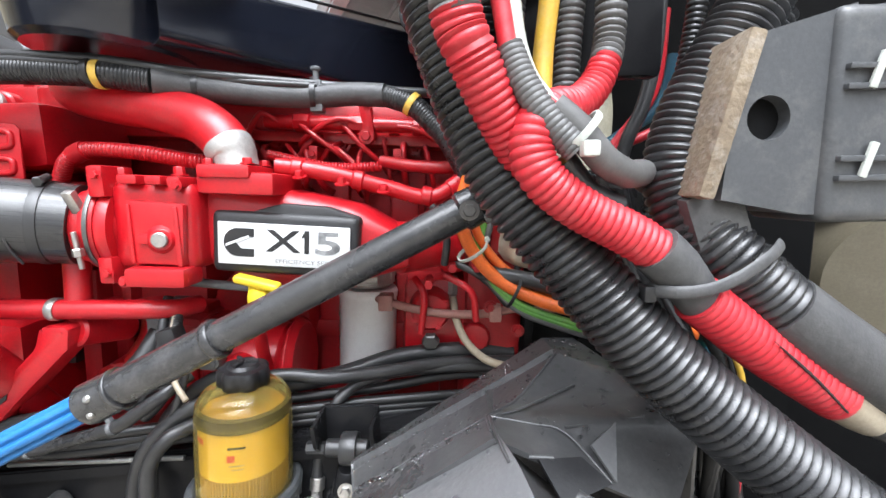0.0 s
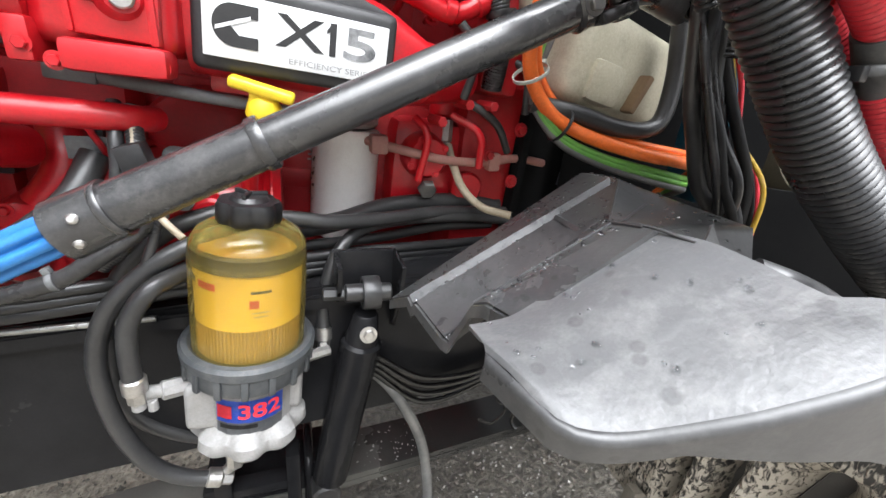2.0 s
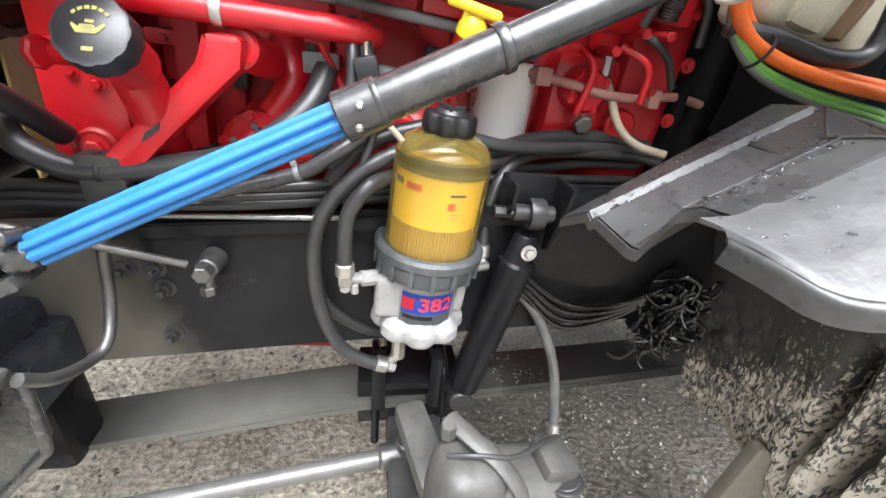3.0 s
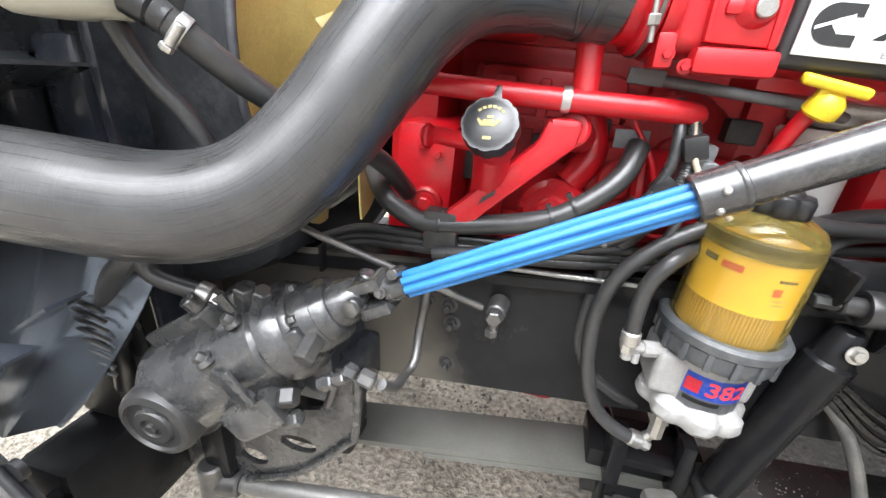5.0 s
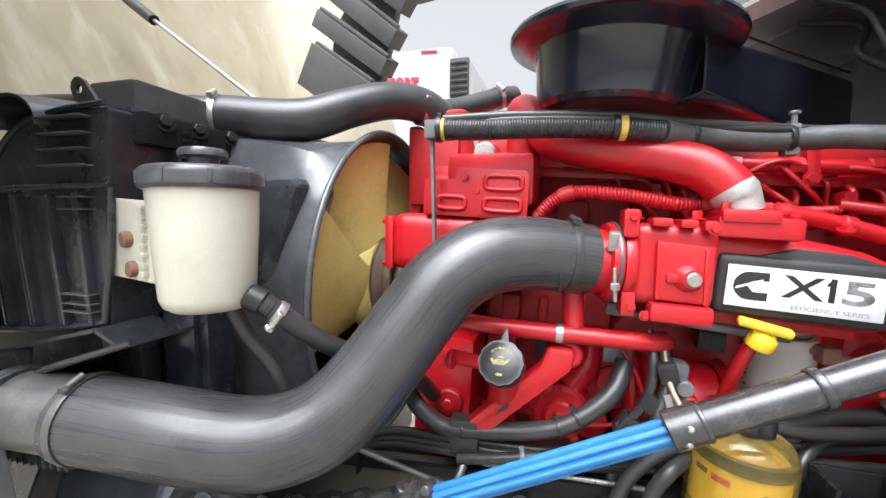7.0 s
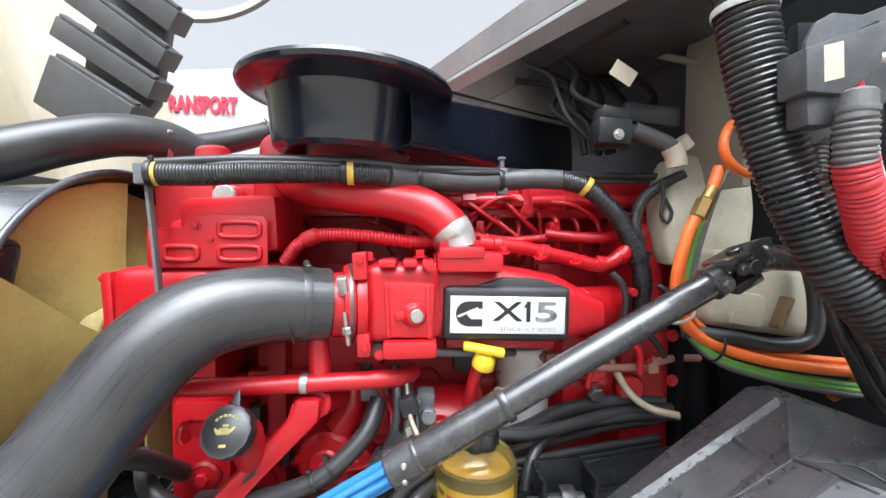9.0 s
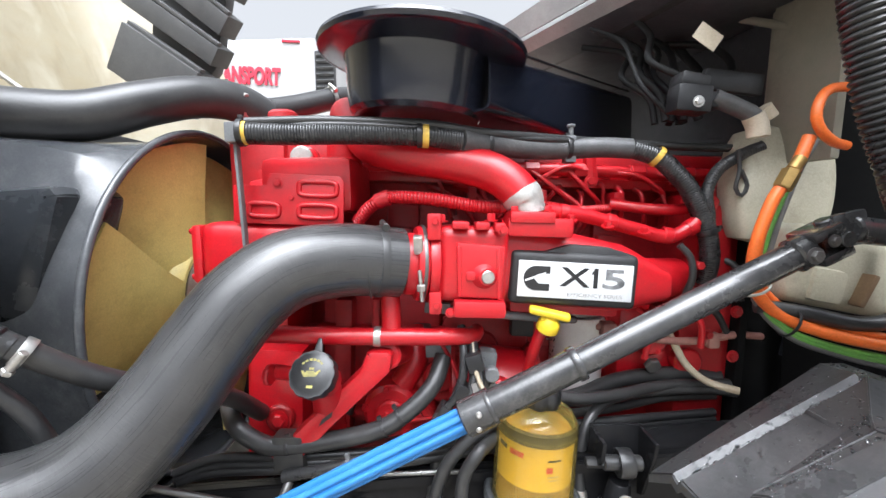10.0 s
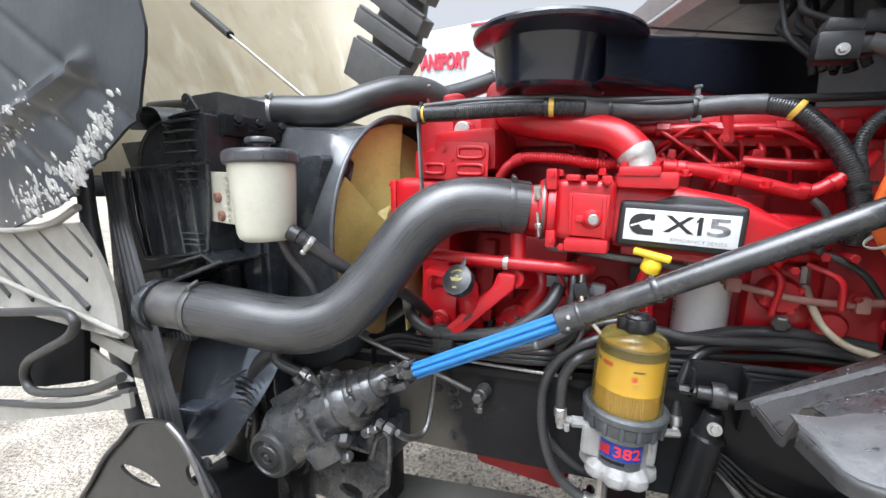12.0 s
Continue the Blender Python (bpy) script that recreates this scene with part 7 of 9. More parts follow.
part("loom_branch", tube([(0.155, 0.75, 1.668), (0.11, 0.75, 1.650), (0.068, 0.748, 1.622), (0.048, 0.747, 1.58), (0.055, 0.75, 1.53), (0.064, 0.757, 1.47)], 0.012, 14, ridge=(0.005, 0.0009)), LOOM, loom)
part("side_cable", tube([(-0.822, 0.622, 1.708), (-0.74, 0.632, 1.711), (-0.674, 0.638, 1.711), (-0.517, 0.648, 1.704), (-0.40, 0.69, 1.694), (-0.227, 0.765, 1.692), (-0.08, 0.79, 1.684), (0.093, 0.80, 1.674), (0.25, 0.80, 1.67)], 0.0085, 12), RUBBER, loom)
part("side_cable", tube([(-0.80, 0.628, 1.700), (-0.68, 0.632, 1.703), (-0.52, 0.642, 1.696), (-0.38, 0.70, 1.688), (-0.22, 0.76, 1.688)], 0.006, 10), RUBBER, loom)
for x, y, z, d in ((-0.514, 0.652, 1.684, (1, 0.1, -0.03)), (-0.052, 0.752, 1.652, (0.8, -0.1, -0.6))):
    part("marker_tape", ring((x, y, z), d, 0.0205, 0.011, 0.0009), TAPEYELLOW, loom, "yellow marker tape")
part("marker_tape", ring((-0.822, 0.623, 1.690), (1, 0.1, 0), 0.0195, 0.006, 0.0008), TAPEYELLOW, loom, "yellow marker tape")
for x, y, z, d, r in ((-0.525, 0.65, 1.685, (1, 0.1, 0), 0.021), (-0.23, 0.768, 1.674, (1, 0.2, 0), 0.023), (-0.83, 0.622, 1.69, (1, 0.1, 0), 0.022), (0.055, 0.752, 1.50, (0.3, 0, -1), 0.021), (-0.40, 0.70, 1.675, (1, 0.4, 0), 0.0215)):
    cable_tie(loom, (x, y, z), d, r, w=0.009)
part("loom_clip", join(block((-0.235, 0.758, 1.645), (-0.212, 0.785, 1.70), 0.004), rod((-0.222, 0.765, 1.70), (-0.222, 0.765, 1.722), 0.005), rod((-0.222, 0.765, 1.716), (-0.222, 0.765, 1.722), 0.009, seg=6)), LEADGREY, loom, "grey clip with stud")

# ---------------------------------------------------------------- air intake
AX = facing((-0.519, 0.718, 1.843), (0.072, -0.013, 1.0), (0, 1, 0))
air = thing("air_intake_housing", (-0.45, 0.75, 1.72), "polished dark air intake housing with a round lid", "air intake")
part("bowl", lathe([(0, -0.118), (0.118, -0.118), (0.128, -0.110), (0.133, -0.08), (0.138, -0.03), (0.144, -0.012), (0, -0.012)], AX @ pose(-0.006, 0, 0), 64), GLOSS, air)
part("lid", lathe([(0.10, -0.020), (0.146, -0.018), (0.166, -0.012), (0.186, -0.0105), (0.194, -0.007), (0.197, 0.0), (0.195, 0.006), (0.188, 0.009), (0.10, 0.014), (0, 0.015)], AX, 84), GLOSS, air, "overhanging round lid")


def duct_run(u, v):
    """A flat-sided trunk that leaves the bowl and slants back to the firewall."""
    a = 2 * math.pi * v
    c, s = math.cos(a), math.sin(a)
    c, s = math.copysign(abs(c) ** 0.22, c), math.copysign(abs(s) ** 0.22, s)
    near = V(-0.400, 0.625, 0).lerp(V(0.122, 1.271, 0), u)
    back = V(-0.165, 0.135, 0)
    top, low = 1.822 + 0.093 * u, 1.722 - 0.02 * u
    p = near + back * (0.5 - 0.5 * c)
    return V(p.x, p.y, (top + low) / 2 + (top - low) / 2 * s)


part("duct", sheet(duct_run, 16, 61, 0.004), GLOSS, air)
part("duct_seam", tube([(-0.335, 0.698, 1.8375), (-0.22, 0.842, 1.8575), (-0.05, 1.055, 1.888), (0.09, 1.228, 1.914)], 0.0030, 8), PLASTIC, air)

# ---------------------------------------------------------------- open hood
hood = thing("engine_hood", (-1.9, 1.0, 1.2), "opened beige fibreglass hood tipped forward", "hood")


def hood_skin(u, v):
    y = 0.25 + 1.72 * u
    h = 1.45 * v
    bow = 0.35 * (1 - (2 * u - 1) ** 2)
    side = 1 if u > 0.5 else 0
    return V(-1.70 - 0.55 * v - bow * (0.6 + 0.3 * v) + 0.35 * max(0, (u - 0.86) / 0.14) ** 2, y + 0.35 * v * max(0, u - 0.3), 1.55 + h)


def drip_streaks(m):
    """Brown water streaks that run down a panel, wide and faint with a few dark ones."""
    n, l = m.node_tree.nodes, m.node_tree.links
    b = n["Principled BSDF"]
    co = n.new("ShaderNodeTexCoord")
    for size, low, high, amount, colour in (((2.6, 2.6, 0.35), 0.46, 0.68, 0.42, (0.17, 0.125, 0.062, 1)), ((13, 13, 0.5), 0.54, 0.72, 0.28, (0.13, 0.095, 0.048, 1)), ((7, 7, 0.25), 0.55, 0.70, 0.5, (0.46, 0.43, 0.34, 1))):
        mp = n.new("ShaderNodeMapping")
        mp.inputs["Scale"].default_value = size
        mp.inputs["Rotation"].default_value = (0, radians(-20), 0)
        l.new(co.outputs["Object"], mp.inputs["Vector"])
        no = n.new("ShaderNodeTexNoise")
        no.inputs["Scale"].default_value, no.inputs["Detail"].default_value, no.inputs["Distortion"].default_value = 1.0, 5, 0.4
        l.new(mp.outputs[0], no.inputs["Vector"])
        r = n.new("ShaderNodeMapRange")
        r.inputs["From Min"].default_value, r.inputs["From Max"].default_value, r.inputs["To Max"].default_value = low, high, amount
        l.new(no.outputs["Fac"], r.inputs["Value"])
        mix = n.new("ShaderNodeMix")
        mix.data_type = "RGBA"
        old = b.inputs["Base Color"].links[0].from_socket
        l.new(r.outputs[0], mix.inputs["Factor"])
        l.new(old, mix.inputs["A"])
        mix.inputs["B"].default_value = colour
        l.new(mix.outputs["Result"], b.inputs["Base Color"])


drip_streaks(BEIGE)
part("skin", sheet(hood_skin, 30, 20, 0.012), BEIGE, hood, "stained bare fibreglass inner skin")
part("lower_edge", tube([(-2.70, 0.90, 1.87), (-2.30, 0.72, 1.835), (-1.946, 0.62, 1.812), (-1.70, 0.60, 1.795), (-1.464, 0.60, 1.777), (-1.30, 0.62, 1.765)], 0.017, 12), PLASTIC, hood, "dark rubber edge")
strut = part("gas_strut", join(rod((-1.335, 0.775, 1.800), (-1.86, 0.90, 2.14), 0.0055, seg=12)), STEEL, hood, "bright gas strut rod")
part("strut_cylinder", join(rod((-1.84, 0.895, 2.127), (-1.87, 0.902, 2.147), 0.016), rod((-1.86, 0.90, 2.14), (-2.15, 0.97, 2.33), 0.017)), PLASTIC, strut, "black strut cylinder")
part("strut_foot", rod((-1.33, 0.775, 1.795), (-1.30, 0.775, 1.79), 0.009), PLASTIC, strut)
DUCTGREY = surface("faded_grey_duct", (0.065, 0.065, 0.066), (0.10, 0.10, 0.10), 6, 0.5, bump=0.2, dust=0.4, dust_col=(0.13, 0.128, 0.12))
duct = part("snorkel_duct", prism([(-1.50, 2.62), (-1.33, 2.44), (-1.40, 2.14), (-1.52, 2.00), (-1.68, 2.06), (-1.64, 2.36)], 0.06, pose(0, 1.66, 0, 90, 0, 0), 0.012), DUCTGREY, hood, "faded grey stepped snorkel duct")
for k, (a, b, h) in enumerate((((-1.50, 2.66), (-1.225, 2.44), 0.085), ((-1.575, 2.545), (-1.275, 2.30), 0.080), ((-1.645, 2.43), (-1.315, 2.185), 0.075), ((-1.670, 2.29), (-1.385, 2.090), 0.190))):
    c, d = V(a[0], 1.56, a[1]), V(b[0], 1.53, b[1])
    turn = math.degrees(math.atan2(c.z - d.z, d.x - c.x))
    part("duct_step", join(box(((d - c).length, 0.10, h), pose(*((c + d) / 2), 0, turn, 0) @ pose(0, 0, -h / 2, 12, 0, 3 - 2 * k), 0.006), box(((d - c).length * 0.96, 0.026, 0.014), pose(*((c + d) / 2), 0, turn, 0) @ pose(0, -0.045, 0.0, 12, 0, 3 - 2 * k), 0.004)), DUCTGREY, duct)


def far_flange(u, v):
    """The rolled edge of the far wheel opening, curving up past the duct."""
    a = radians(-38 - 104 * u)
    r = 0.50 - 0.075 * v
    return V(-1.395 + r * math.cos(a) * -1.0, 2.02 + 0.05 * v, 3.085 + r * math.sin(a) * 0.86)


part("far_flange", sheet(far_flange, 24, 4, 0.02), PALE, hood, "pale rolled edge of the far wheel opening")


def table(P, k):
    """Straight steps between (key, value) pairs."""
    for (a, p), (b, q) in zip(P, P[1:]):
        if k <= b:
            return p + (q - p) * max(0.0, (k - a) / (b - a))
    return P[-1][1]


def arch(u, v):
    zb = table([(-2.45, 1.33), (-1.906, 1.402), (-1.55, 1.467), (-1.442, 1.499), (-1.315, 1.563), (-1.227, 1.603), (-1.15, 1.66)], -2.45 + 1.30 * u)
    z = 2.30 + (zb - 2.30) * v
    xr = table([(1.603, -1.227), (1.638, -1.197), (1.683, -1.178), (1.751, -1.155), (1.80, -1.149), (1.85, -1.161), (2.05, -1.24), (2.30, -1.40)], z)
    x = -2.45 + (xr + 2.45) * u
    rib = 0.026 * math.exp(-((z - 1.765 - 0.19 * (x + 1.36)) / 0.022) ** 2) * min(1.0, max(0.0, (-1.33 - x) / 0.05))
    groove = 0.0
    for c in (1.40, 1.66, 1.92):
        d = (z - 1.74) + 0.55 * (x + c)
        groove += 0.009 * math.exp(-(d / 0.014) ** 2)
    return V(x, 0.17 + 0.10 * (1 - u) ** 2 - rib + groove + 0.008 * noise.noise((x * 5, z * 5, 2)), z)


ARCHM = surface("muddy_black_liner", (0.014, 0.016, 0.019), (0.027, 0.030, 0.034), 5, 0.36, bump=0.3, grain=50, dust=0.3, dust_col=(0.055, 0.057, 0.06), spread=0.7)
part("wheel_arch_liner", sheet(arch, 110, 70, 0.006), ARCHM, hood, "grooved black wheel arch liner")


def clots():
    """Pale mud clots stuck to the liner, in drifts near its lower edge."""
    rnd = random.Random(21)
    bm = bmesh.new()
    for cu, cv, n, su, sv in ((0.88, 0.93, 70, 0.025, 0.04), (0.81, 0.96, 90, 0.03, 0.03), (0.72, 0.94, 70, 0.05, 0.035), (0.60, 0.95, 60, 0.07, 0.04), (0.50, 0.72, 50, 0.06, 0.05), (0.60, 0.72, 20, 0.05, 0.03)):
        for _ in range(n):
            u, v = min(0.99, rnd.gauss(cu, su)), min(0.99, rnd.gauss(cv, sv))
            p = arch(u, v)
            r = 0.003 + 0.012 * rnd.random() ** 2
            m = pose(p.x, p.y - 0.004, p.z, 0, rnd.uniform(15, 70), 0) @ Matrix.Diagonal((r * rnd.uniform(1, 2.4), 0.006, r * 0.6, 1))
            bmesh.ops.create_icosphere(bm, subdivisions=1, radius=1.0, matrix=m)
    return bm


tagged(part("mud_crust", clots(), surface("pale_dried_mud", (0.30, 0.295, 0.275), (0.20, 0.195, 0.18), 30, 0.85, bump=0.6, grain=90, island=0.25), hood, "pale dried mud clots"), kind="stuff")


def front_panel(u, v):
    a, b = V(-2.60, 0.215, 1.385), V(-1.573, 0.215, 1.432)
    c, d = V(-2.60, 0.215, 1.16), V(-1.445, 0.215, 1.150)
    p = a.lerp(b, u).lerp(c.lerp(d, u), v)
    return p + V(0, 0.02 * math.sin(math.pi * v), 0)


part("front_panel", sheet(front_panel, 24, 10, 0.012), PALE, hood, "pale louvred front panel")
for i in range(7):
    x = -2.46 + 0.165 * i
    pts = [(x, 0.212, 1.388 + 0.007 * i), (x + 0.10 - 0.004 * i, 0.222, 1.325 + 0.005 * i), (x + 0.24 - 0.01 * i, 0.226, 1.262 + 0.005 * i), (x + 0.42 - 0.015 * i, 0.214, 1.195 + 0.005 * i)]
    pts = [p for p in pts if p[0] < -1.575 + 0.45 * (1.43 - p[2])]
    if len(pts) > 1:
        part("louvre_slot", tube(pts, 0.0085, 8), BLACK_MATT, hood, "dark curved louvre slot")
part("panel_trim", tube([(-2.40, 0.198, 1.285), (-2.054, 0.198, 1.252), (-1.848, 0.198, 1.226), (-1.586, 0.198, 1.193), (-1.409, 0.20, 1.168)], 0.0075, 10), PALE, hood, "yellowed panel trim")
part("panel_top_edge", tube([(-2.45, 0.20, 1.385), (-1.95, 0.20, 1.40), (-1.70, 0.20, 1.425), (-1.55, 0.20, 1.470)], 0.009, 10), PALE, hood)
bumper = thing("bumper_bracket", (-1.9, 0.2, 1.0), "black bent bumper bracket with pale trim", "bracket")
# Flat black plate; the shade of the recess is put into its colour.
part("pocket", prism([(-2.45, 1.10), (-1.672, 1.188), (-1.621, 1.166), (-1.664, 0.994), (-1.906, 0.930), (-2.45, 0.82)], 0.04, pose(0, 0.25, 0, 90, 0, 0), 0.01), VOID, bumper, "black plate painted as deep shade in the pocket")
part("bent_bar", tube([(-2.45, 0.17, 1.12), (-1.993, 0.17, 1.163), (-1.66, 0.17, 1.205), (-1.57, 0.17, 1.195), (-1.60, 0.17, 1.15), (-1.75, 0.17, 1.085), (-1.858, 0.17, 1.036), (-1.895, 0.17, 0.985), (-1.865, 0.17, 0.950), (-1.75, 0.17, 0.965), (-1.534, 0.17, 1.019), (-1.385, 0.17, 1.081)], 0.012, 12), BLACK_MATT, bumper)
part("corner_skin", prism([(-1.66, 1.150), (-1.430, 1.115), (-1.455, 1.075), (-1.655, 1.115)], 0.01, pose(0, 0.235, 0, 90, 0, 0), 0.002), PALE, bumper, "pale corner skin")
part("corner_skin", prism([(-1.675, 1.100), (-1.46, 1.030), (-1.593, 1.000), (-1.70, 0.995)], 0.01, pose(0, 0.235, 0, 90, 0, 0), 0.002), PALE, bumper, "pale corner skin")
part("trim", sheet(lambda u, v: V(-2.45 + 1.12 * u, 0.165, 0.79 + 0.27 * u ** 1.1 - (0.075 - 0.04 * u) * v), 16, 5, 0.01), PALE, bumper, "pale plastic bumper trim")
part("trim", tube([(-2.45, 0.155, 0.80), (-1.661, 0.16, 0.955), (-1.333, 0.165, 1.060)], 0.010, 10), BLACK_MATT, bumper)
sh = thing("splash_guard", (-1.45, 0.3, 0.7), "black lower splash guard with cut-outs", "splash guard")


part("panel", holed_plate([(-1.399, 0.950), (-1.480, 0.885), (-1.565, 0.815), (-1.66, 0.71), (-1.759, 0.60), (-1.85, 0.42), (-1.10, 0.42), (-1.08, 0.70), (-1.13, 0.85), (-1.19, 0.925), (-1.27, 0.975)], ((-1.425, 0.797, 0.085, 0.020), (-1.205, 0.868, 0.026, 0.026), (-1.158, 0.908, 0.014, 0.014)), 0.008, pose(0, 0.205, 0, 90, 0, 0)), PLASTIC, sh, "black panel with cut-outs")
part("guard_stay", rod((-1.37, 0.42, 0.64), (-1.30, 0.21, 0.70), 0.012), BLACK, sh)
part("guard_leg", block((-1.38, 0.20, 0.49), (-1.31, 0.345, 0.56), 0.01), BLACK, sh)
part("guard_foot", block((-1.45, 0.195, 0.0), (-1.38, 0.215, 0.45), 0.006), BLACK_MATT, sh)
part("rim", tube([(-1.86, 0.195, 0.42), (-1.76, 0.195, 0.60), (-1.66, 0.195, 0.71), (-1.565, 0.195, 0.815), (-1.48, 0.195, 0.885), (-1.40, 0.195, 0.950), (-1.27, 0.195, 0.978), (-1.19, 0.195, 0.928), (-1.13, 0.195, 0.855)], 0.0065, 10), PLASTIC, sh)
part("drain_rod", tube([(-1.26, 0.19, 0.985), (-1.21, 0.19, 0.955), (-1.17, 0.19, 0.90), (-1.135, 0.19, 0.83)], 0.007, 10), DARKSTEEL, sh)

# ---------------------------------------------------------------- inner fender
fender = thing("splash_fender", (0.1, 0.3, 1.15), "wet grey plastic fender with water drops", "fender")


def fend_z(x):
    k = 1.200 + 0.60 * (x + 0.085)
    lo, hi = 1.199, 1.293
    a = 0.5 * (k + lo + math.sqrt((k - lo) ** 2 + 0.0002))
    return 0.5 * (a + hi - math.sqrt((a - hi) ** 2 + 0.0001))


def fend(u, v):
    w = min(1.0, max(0.0, (v - 0.74) / 0.20))
    xe = 0.044 + 0.032 * v + 0.27 * w * w * (3 - 2 * w)
    x = -0.13 + (xe + 0.13) * u
    yi = 0.338 + 0.18 * max(0.0, x + 0.095)
    yo = sum(table([(-0.13, 0.325), (-0.127, 0.290), (-0.121, 0.254), (-0.109, 0.231), (-0.088, 0.217), (-0.065, 0.206), (-0.018, 0.184), (0.03, 0.166), (0.32, 0.092)], x + d) for d in (-0.008, 0.0, 0.008)) / 3
    y = yi + (yo - yi) * v
    z = fend_z(x) + 0.006 * math.exp(-((y - 0.295) / 0.04) ** 2) - 0.15 * max(0.0, 0.25 - y) - 0.006 * v ** 8
    return V(x, y, z + 0.002 * noise.noise((x * 14, y * 14, 3)))


part("top_panel", sheet(fend, 70, 50, 0.004), FENDER, fender, "wet light-grey top panel")


def lip(u, v):
    """A small rounded edge, then an upright face turned slightly under."""
    p = fend(u, 1.0)
    a = radians(80) * min(1.0, v / 0.4)
    r, k = 0.007, max(0.0, (v - 0.4) / 0.6)
    drop = 0.018 + 0.45 * min(0.15, max(0.0, p.x + 0.04))
    return V(p.x - 0.4 * r * math.sin(a) * max(0.0, -p.x - 0.06) / 0.06, p.y - r * math.sin(a) + 0.004 * k, p.z - r * (1 - math.cos(a)) - drop * k)


# Darker plastic than the top panel: shading of the bend painted in.
part("outer_lip", sheet(lip, 50, 14, 0.005), LINER, fender, "turned-down lip, edge shade put into darker plastic")


def liner_profile(v):
    return along_profile([(0.567, 1.104), (0.520, 1.133), (0.509, 1.125), (0.502, 1.133), (0.440, 1.121), (0.428, 1.123), (0.396, 1.188), (0.378, 1.199), (0.335, 1.203)], v)


def liner(u, v):
    y, z = liner_profile(v)
    P1 = [(0.580, 1.284), (0.520, 1.291), (0.510, 1.283), (0.502, 1.292), (0.440, 1.268), (0.425, 1.266), (0.388, 1.272), (0.372, 1.276), (0.335, 1.284)]
    y1, z1 = along_profile(P1, v)
    x0, x1 = -0.142 + 0.25 * (0.567 - y), min(0.141, max(0.040, 0.141 - 0.907 * (0.502 - y1)))
    return V(x0 + (x1 - x0) * u, y + (y1 - y) * u, z + (z1 - z) * u)


def liner_top(u, v):
    a = liner(1.0, v)
    s = min(1.0, v / 0.72)
    b = V(0.19, 0.59, 1.280).lerp(V(0.262, 0.392, 1.260), s)
    if v > 0.72:
        b = b.lerp(V(0.205, 0.335, 1.205), (v - 0.72) / 0.28)
    return a.lerp(b, u)


part("liner_shelf", sheet(liner_top, 8, 33, 0.005), LINER, fender)
part("ribbed_liner", sheet(liner, 24, 33, 0.005), LINER, fender, "ribbed dark liner beaded with water", smooth=False)


def flank(u, v):
    y, z = liner_profile(0.0 + v * 1.0)
    return V(-0.141 + 0.25 * (0.567 - y), y, z - 0.003 - 0.014 * u)


part("liner_edge", sheet(flank, 4, 33, 0.004), LINER, fender)
part("back_skirt", sheet(lambda u, v: V(0.192 + 0.07 * u, 0.588 - 0.19 * u, 1.274 - 0.018 * u - 0.14 * v), 8, 5, 0.005), LINER, fender)
part("back_slope", sheet(lambda u, v: fend(1.0, v * 0.8) + V(0.075 * u, 0.02 * u, -0.002 - 0.085 * u ** 0.8), 6, 24, 0.004), LINER, fender)
# Thin beads added so that the crests show a highlight line.
for v in (0.75,):
    part("liner_bead", tube([liner(u, v) + V(0, 0, 0.001) for u in np.linspace(0.0, 1.0, 9)], 0.0012, 8), LINER, fender, "thin bead standing in for a crest highlight")
part("liner_bead", tube([liner_top(0.0, v) + V(0, 0, 0.001) for v in np.linspace(0.2, 0.95, 22)], 0.0015, 8), LINER, fender)
part("fender_stay", tube([(0.05, 0.50, 1.20), (0.05, 0.60, 1.10), (0.05, 0.68, 1.05)], 0.012, 10), BLACK, fender)
# Lit facet and dark recess of the moulding, painted with lighter and blacker plastic.
part("gusset", sheet(lambda u, v: V(0.165, 0.374, 1.274).lerp(V(0.134, 0.353, 1.264), u).lerp(V(0.151, 0.334, 1.240), v), 5, 5, 0.003), FENDER, fender, "triangular facet, its brightness put into lighter plastic", smooth=False)
part("pocket", sheet(lambda u, v: V(0.080, 0.331, 1.266).lerp(V(0.122, 0.345, 1.258), u).lerp(V(0.098, 0.312, 1.236).lerp(V(0.146, 0.332, 1.240), u), v), 6, 5, 0.003), PLASTIC, fender, "black sheet painted as shade in a recess")
for path, r in (([(0.043, 0.391, 1.2735), (0.072, 0.404, 1.2715), (0.105, 0.428, 1.2705), (0.150, 0.456, 1.273)], 0.0018), ([(0.043, 0.391, 1.2735), (0.085, 0.384, 1.2685), (0.116, 0.375, 1.2640), (0.148, 0.337, 1.238)], 0.0022), ([(0.043, 0.391, 1.2735), (0.043, 0.350, 1.284), (0.049, 0.300, 1.286)], 0.0020), ([(0.072, 0.336, 1.2660), (0.094, 0.336, 1.2645)], 0.0028), ([(0.118, 0.382, 1.2650), (0.160, 0.392, 1.2630), (0.206, 0.402, 1.2640)], 0.0020)):
    part("moulded_rib", tube([(x, y, z - 0.0012) for x, y, z in path], r * 0.8, 10, 0.006), LINER, fender, "worn rib")
part("boss", join(tube([(0.094, 0.275, 1.270), (0.110, 0.262, 1.266), (0.112, 0.240, 1.264), (0.102, 0.218, 1.262)], 0.0095, 16)), LINER, fender, "rolled dark flange end")


SLOTS = (((0.48, 0.22), (0.46, 0.52), (0.42, 0.84)), ((0.585, 0.10), (0.57, 0.44), (0.52, 0.88)), ((0.77, 0.22), (0.70, 0.50), (0.64, 0.95)))


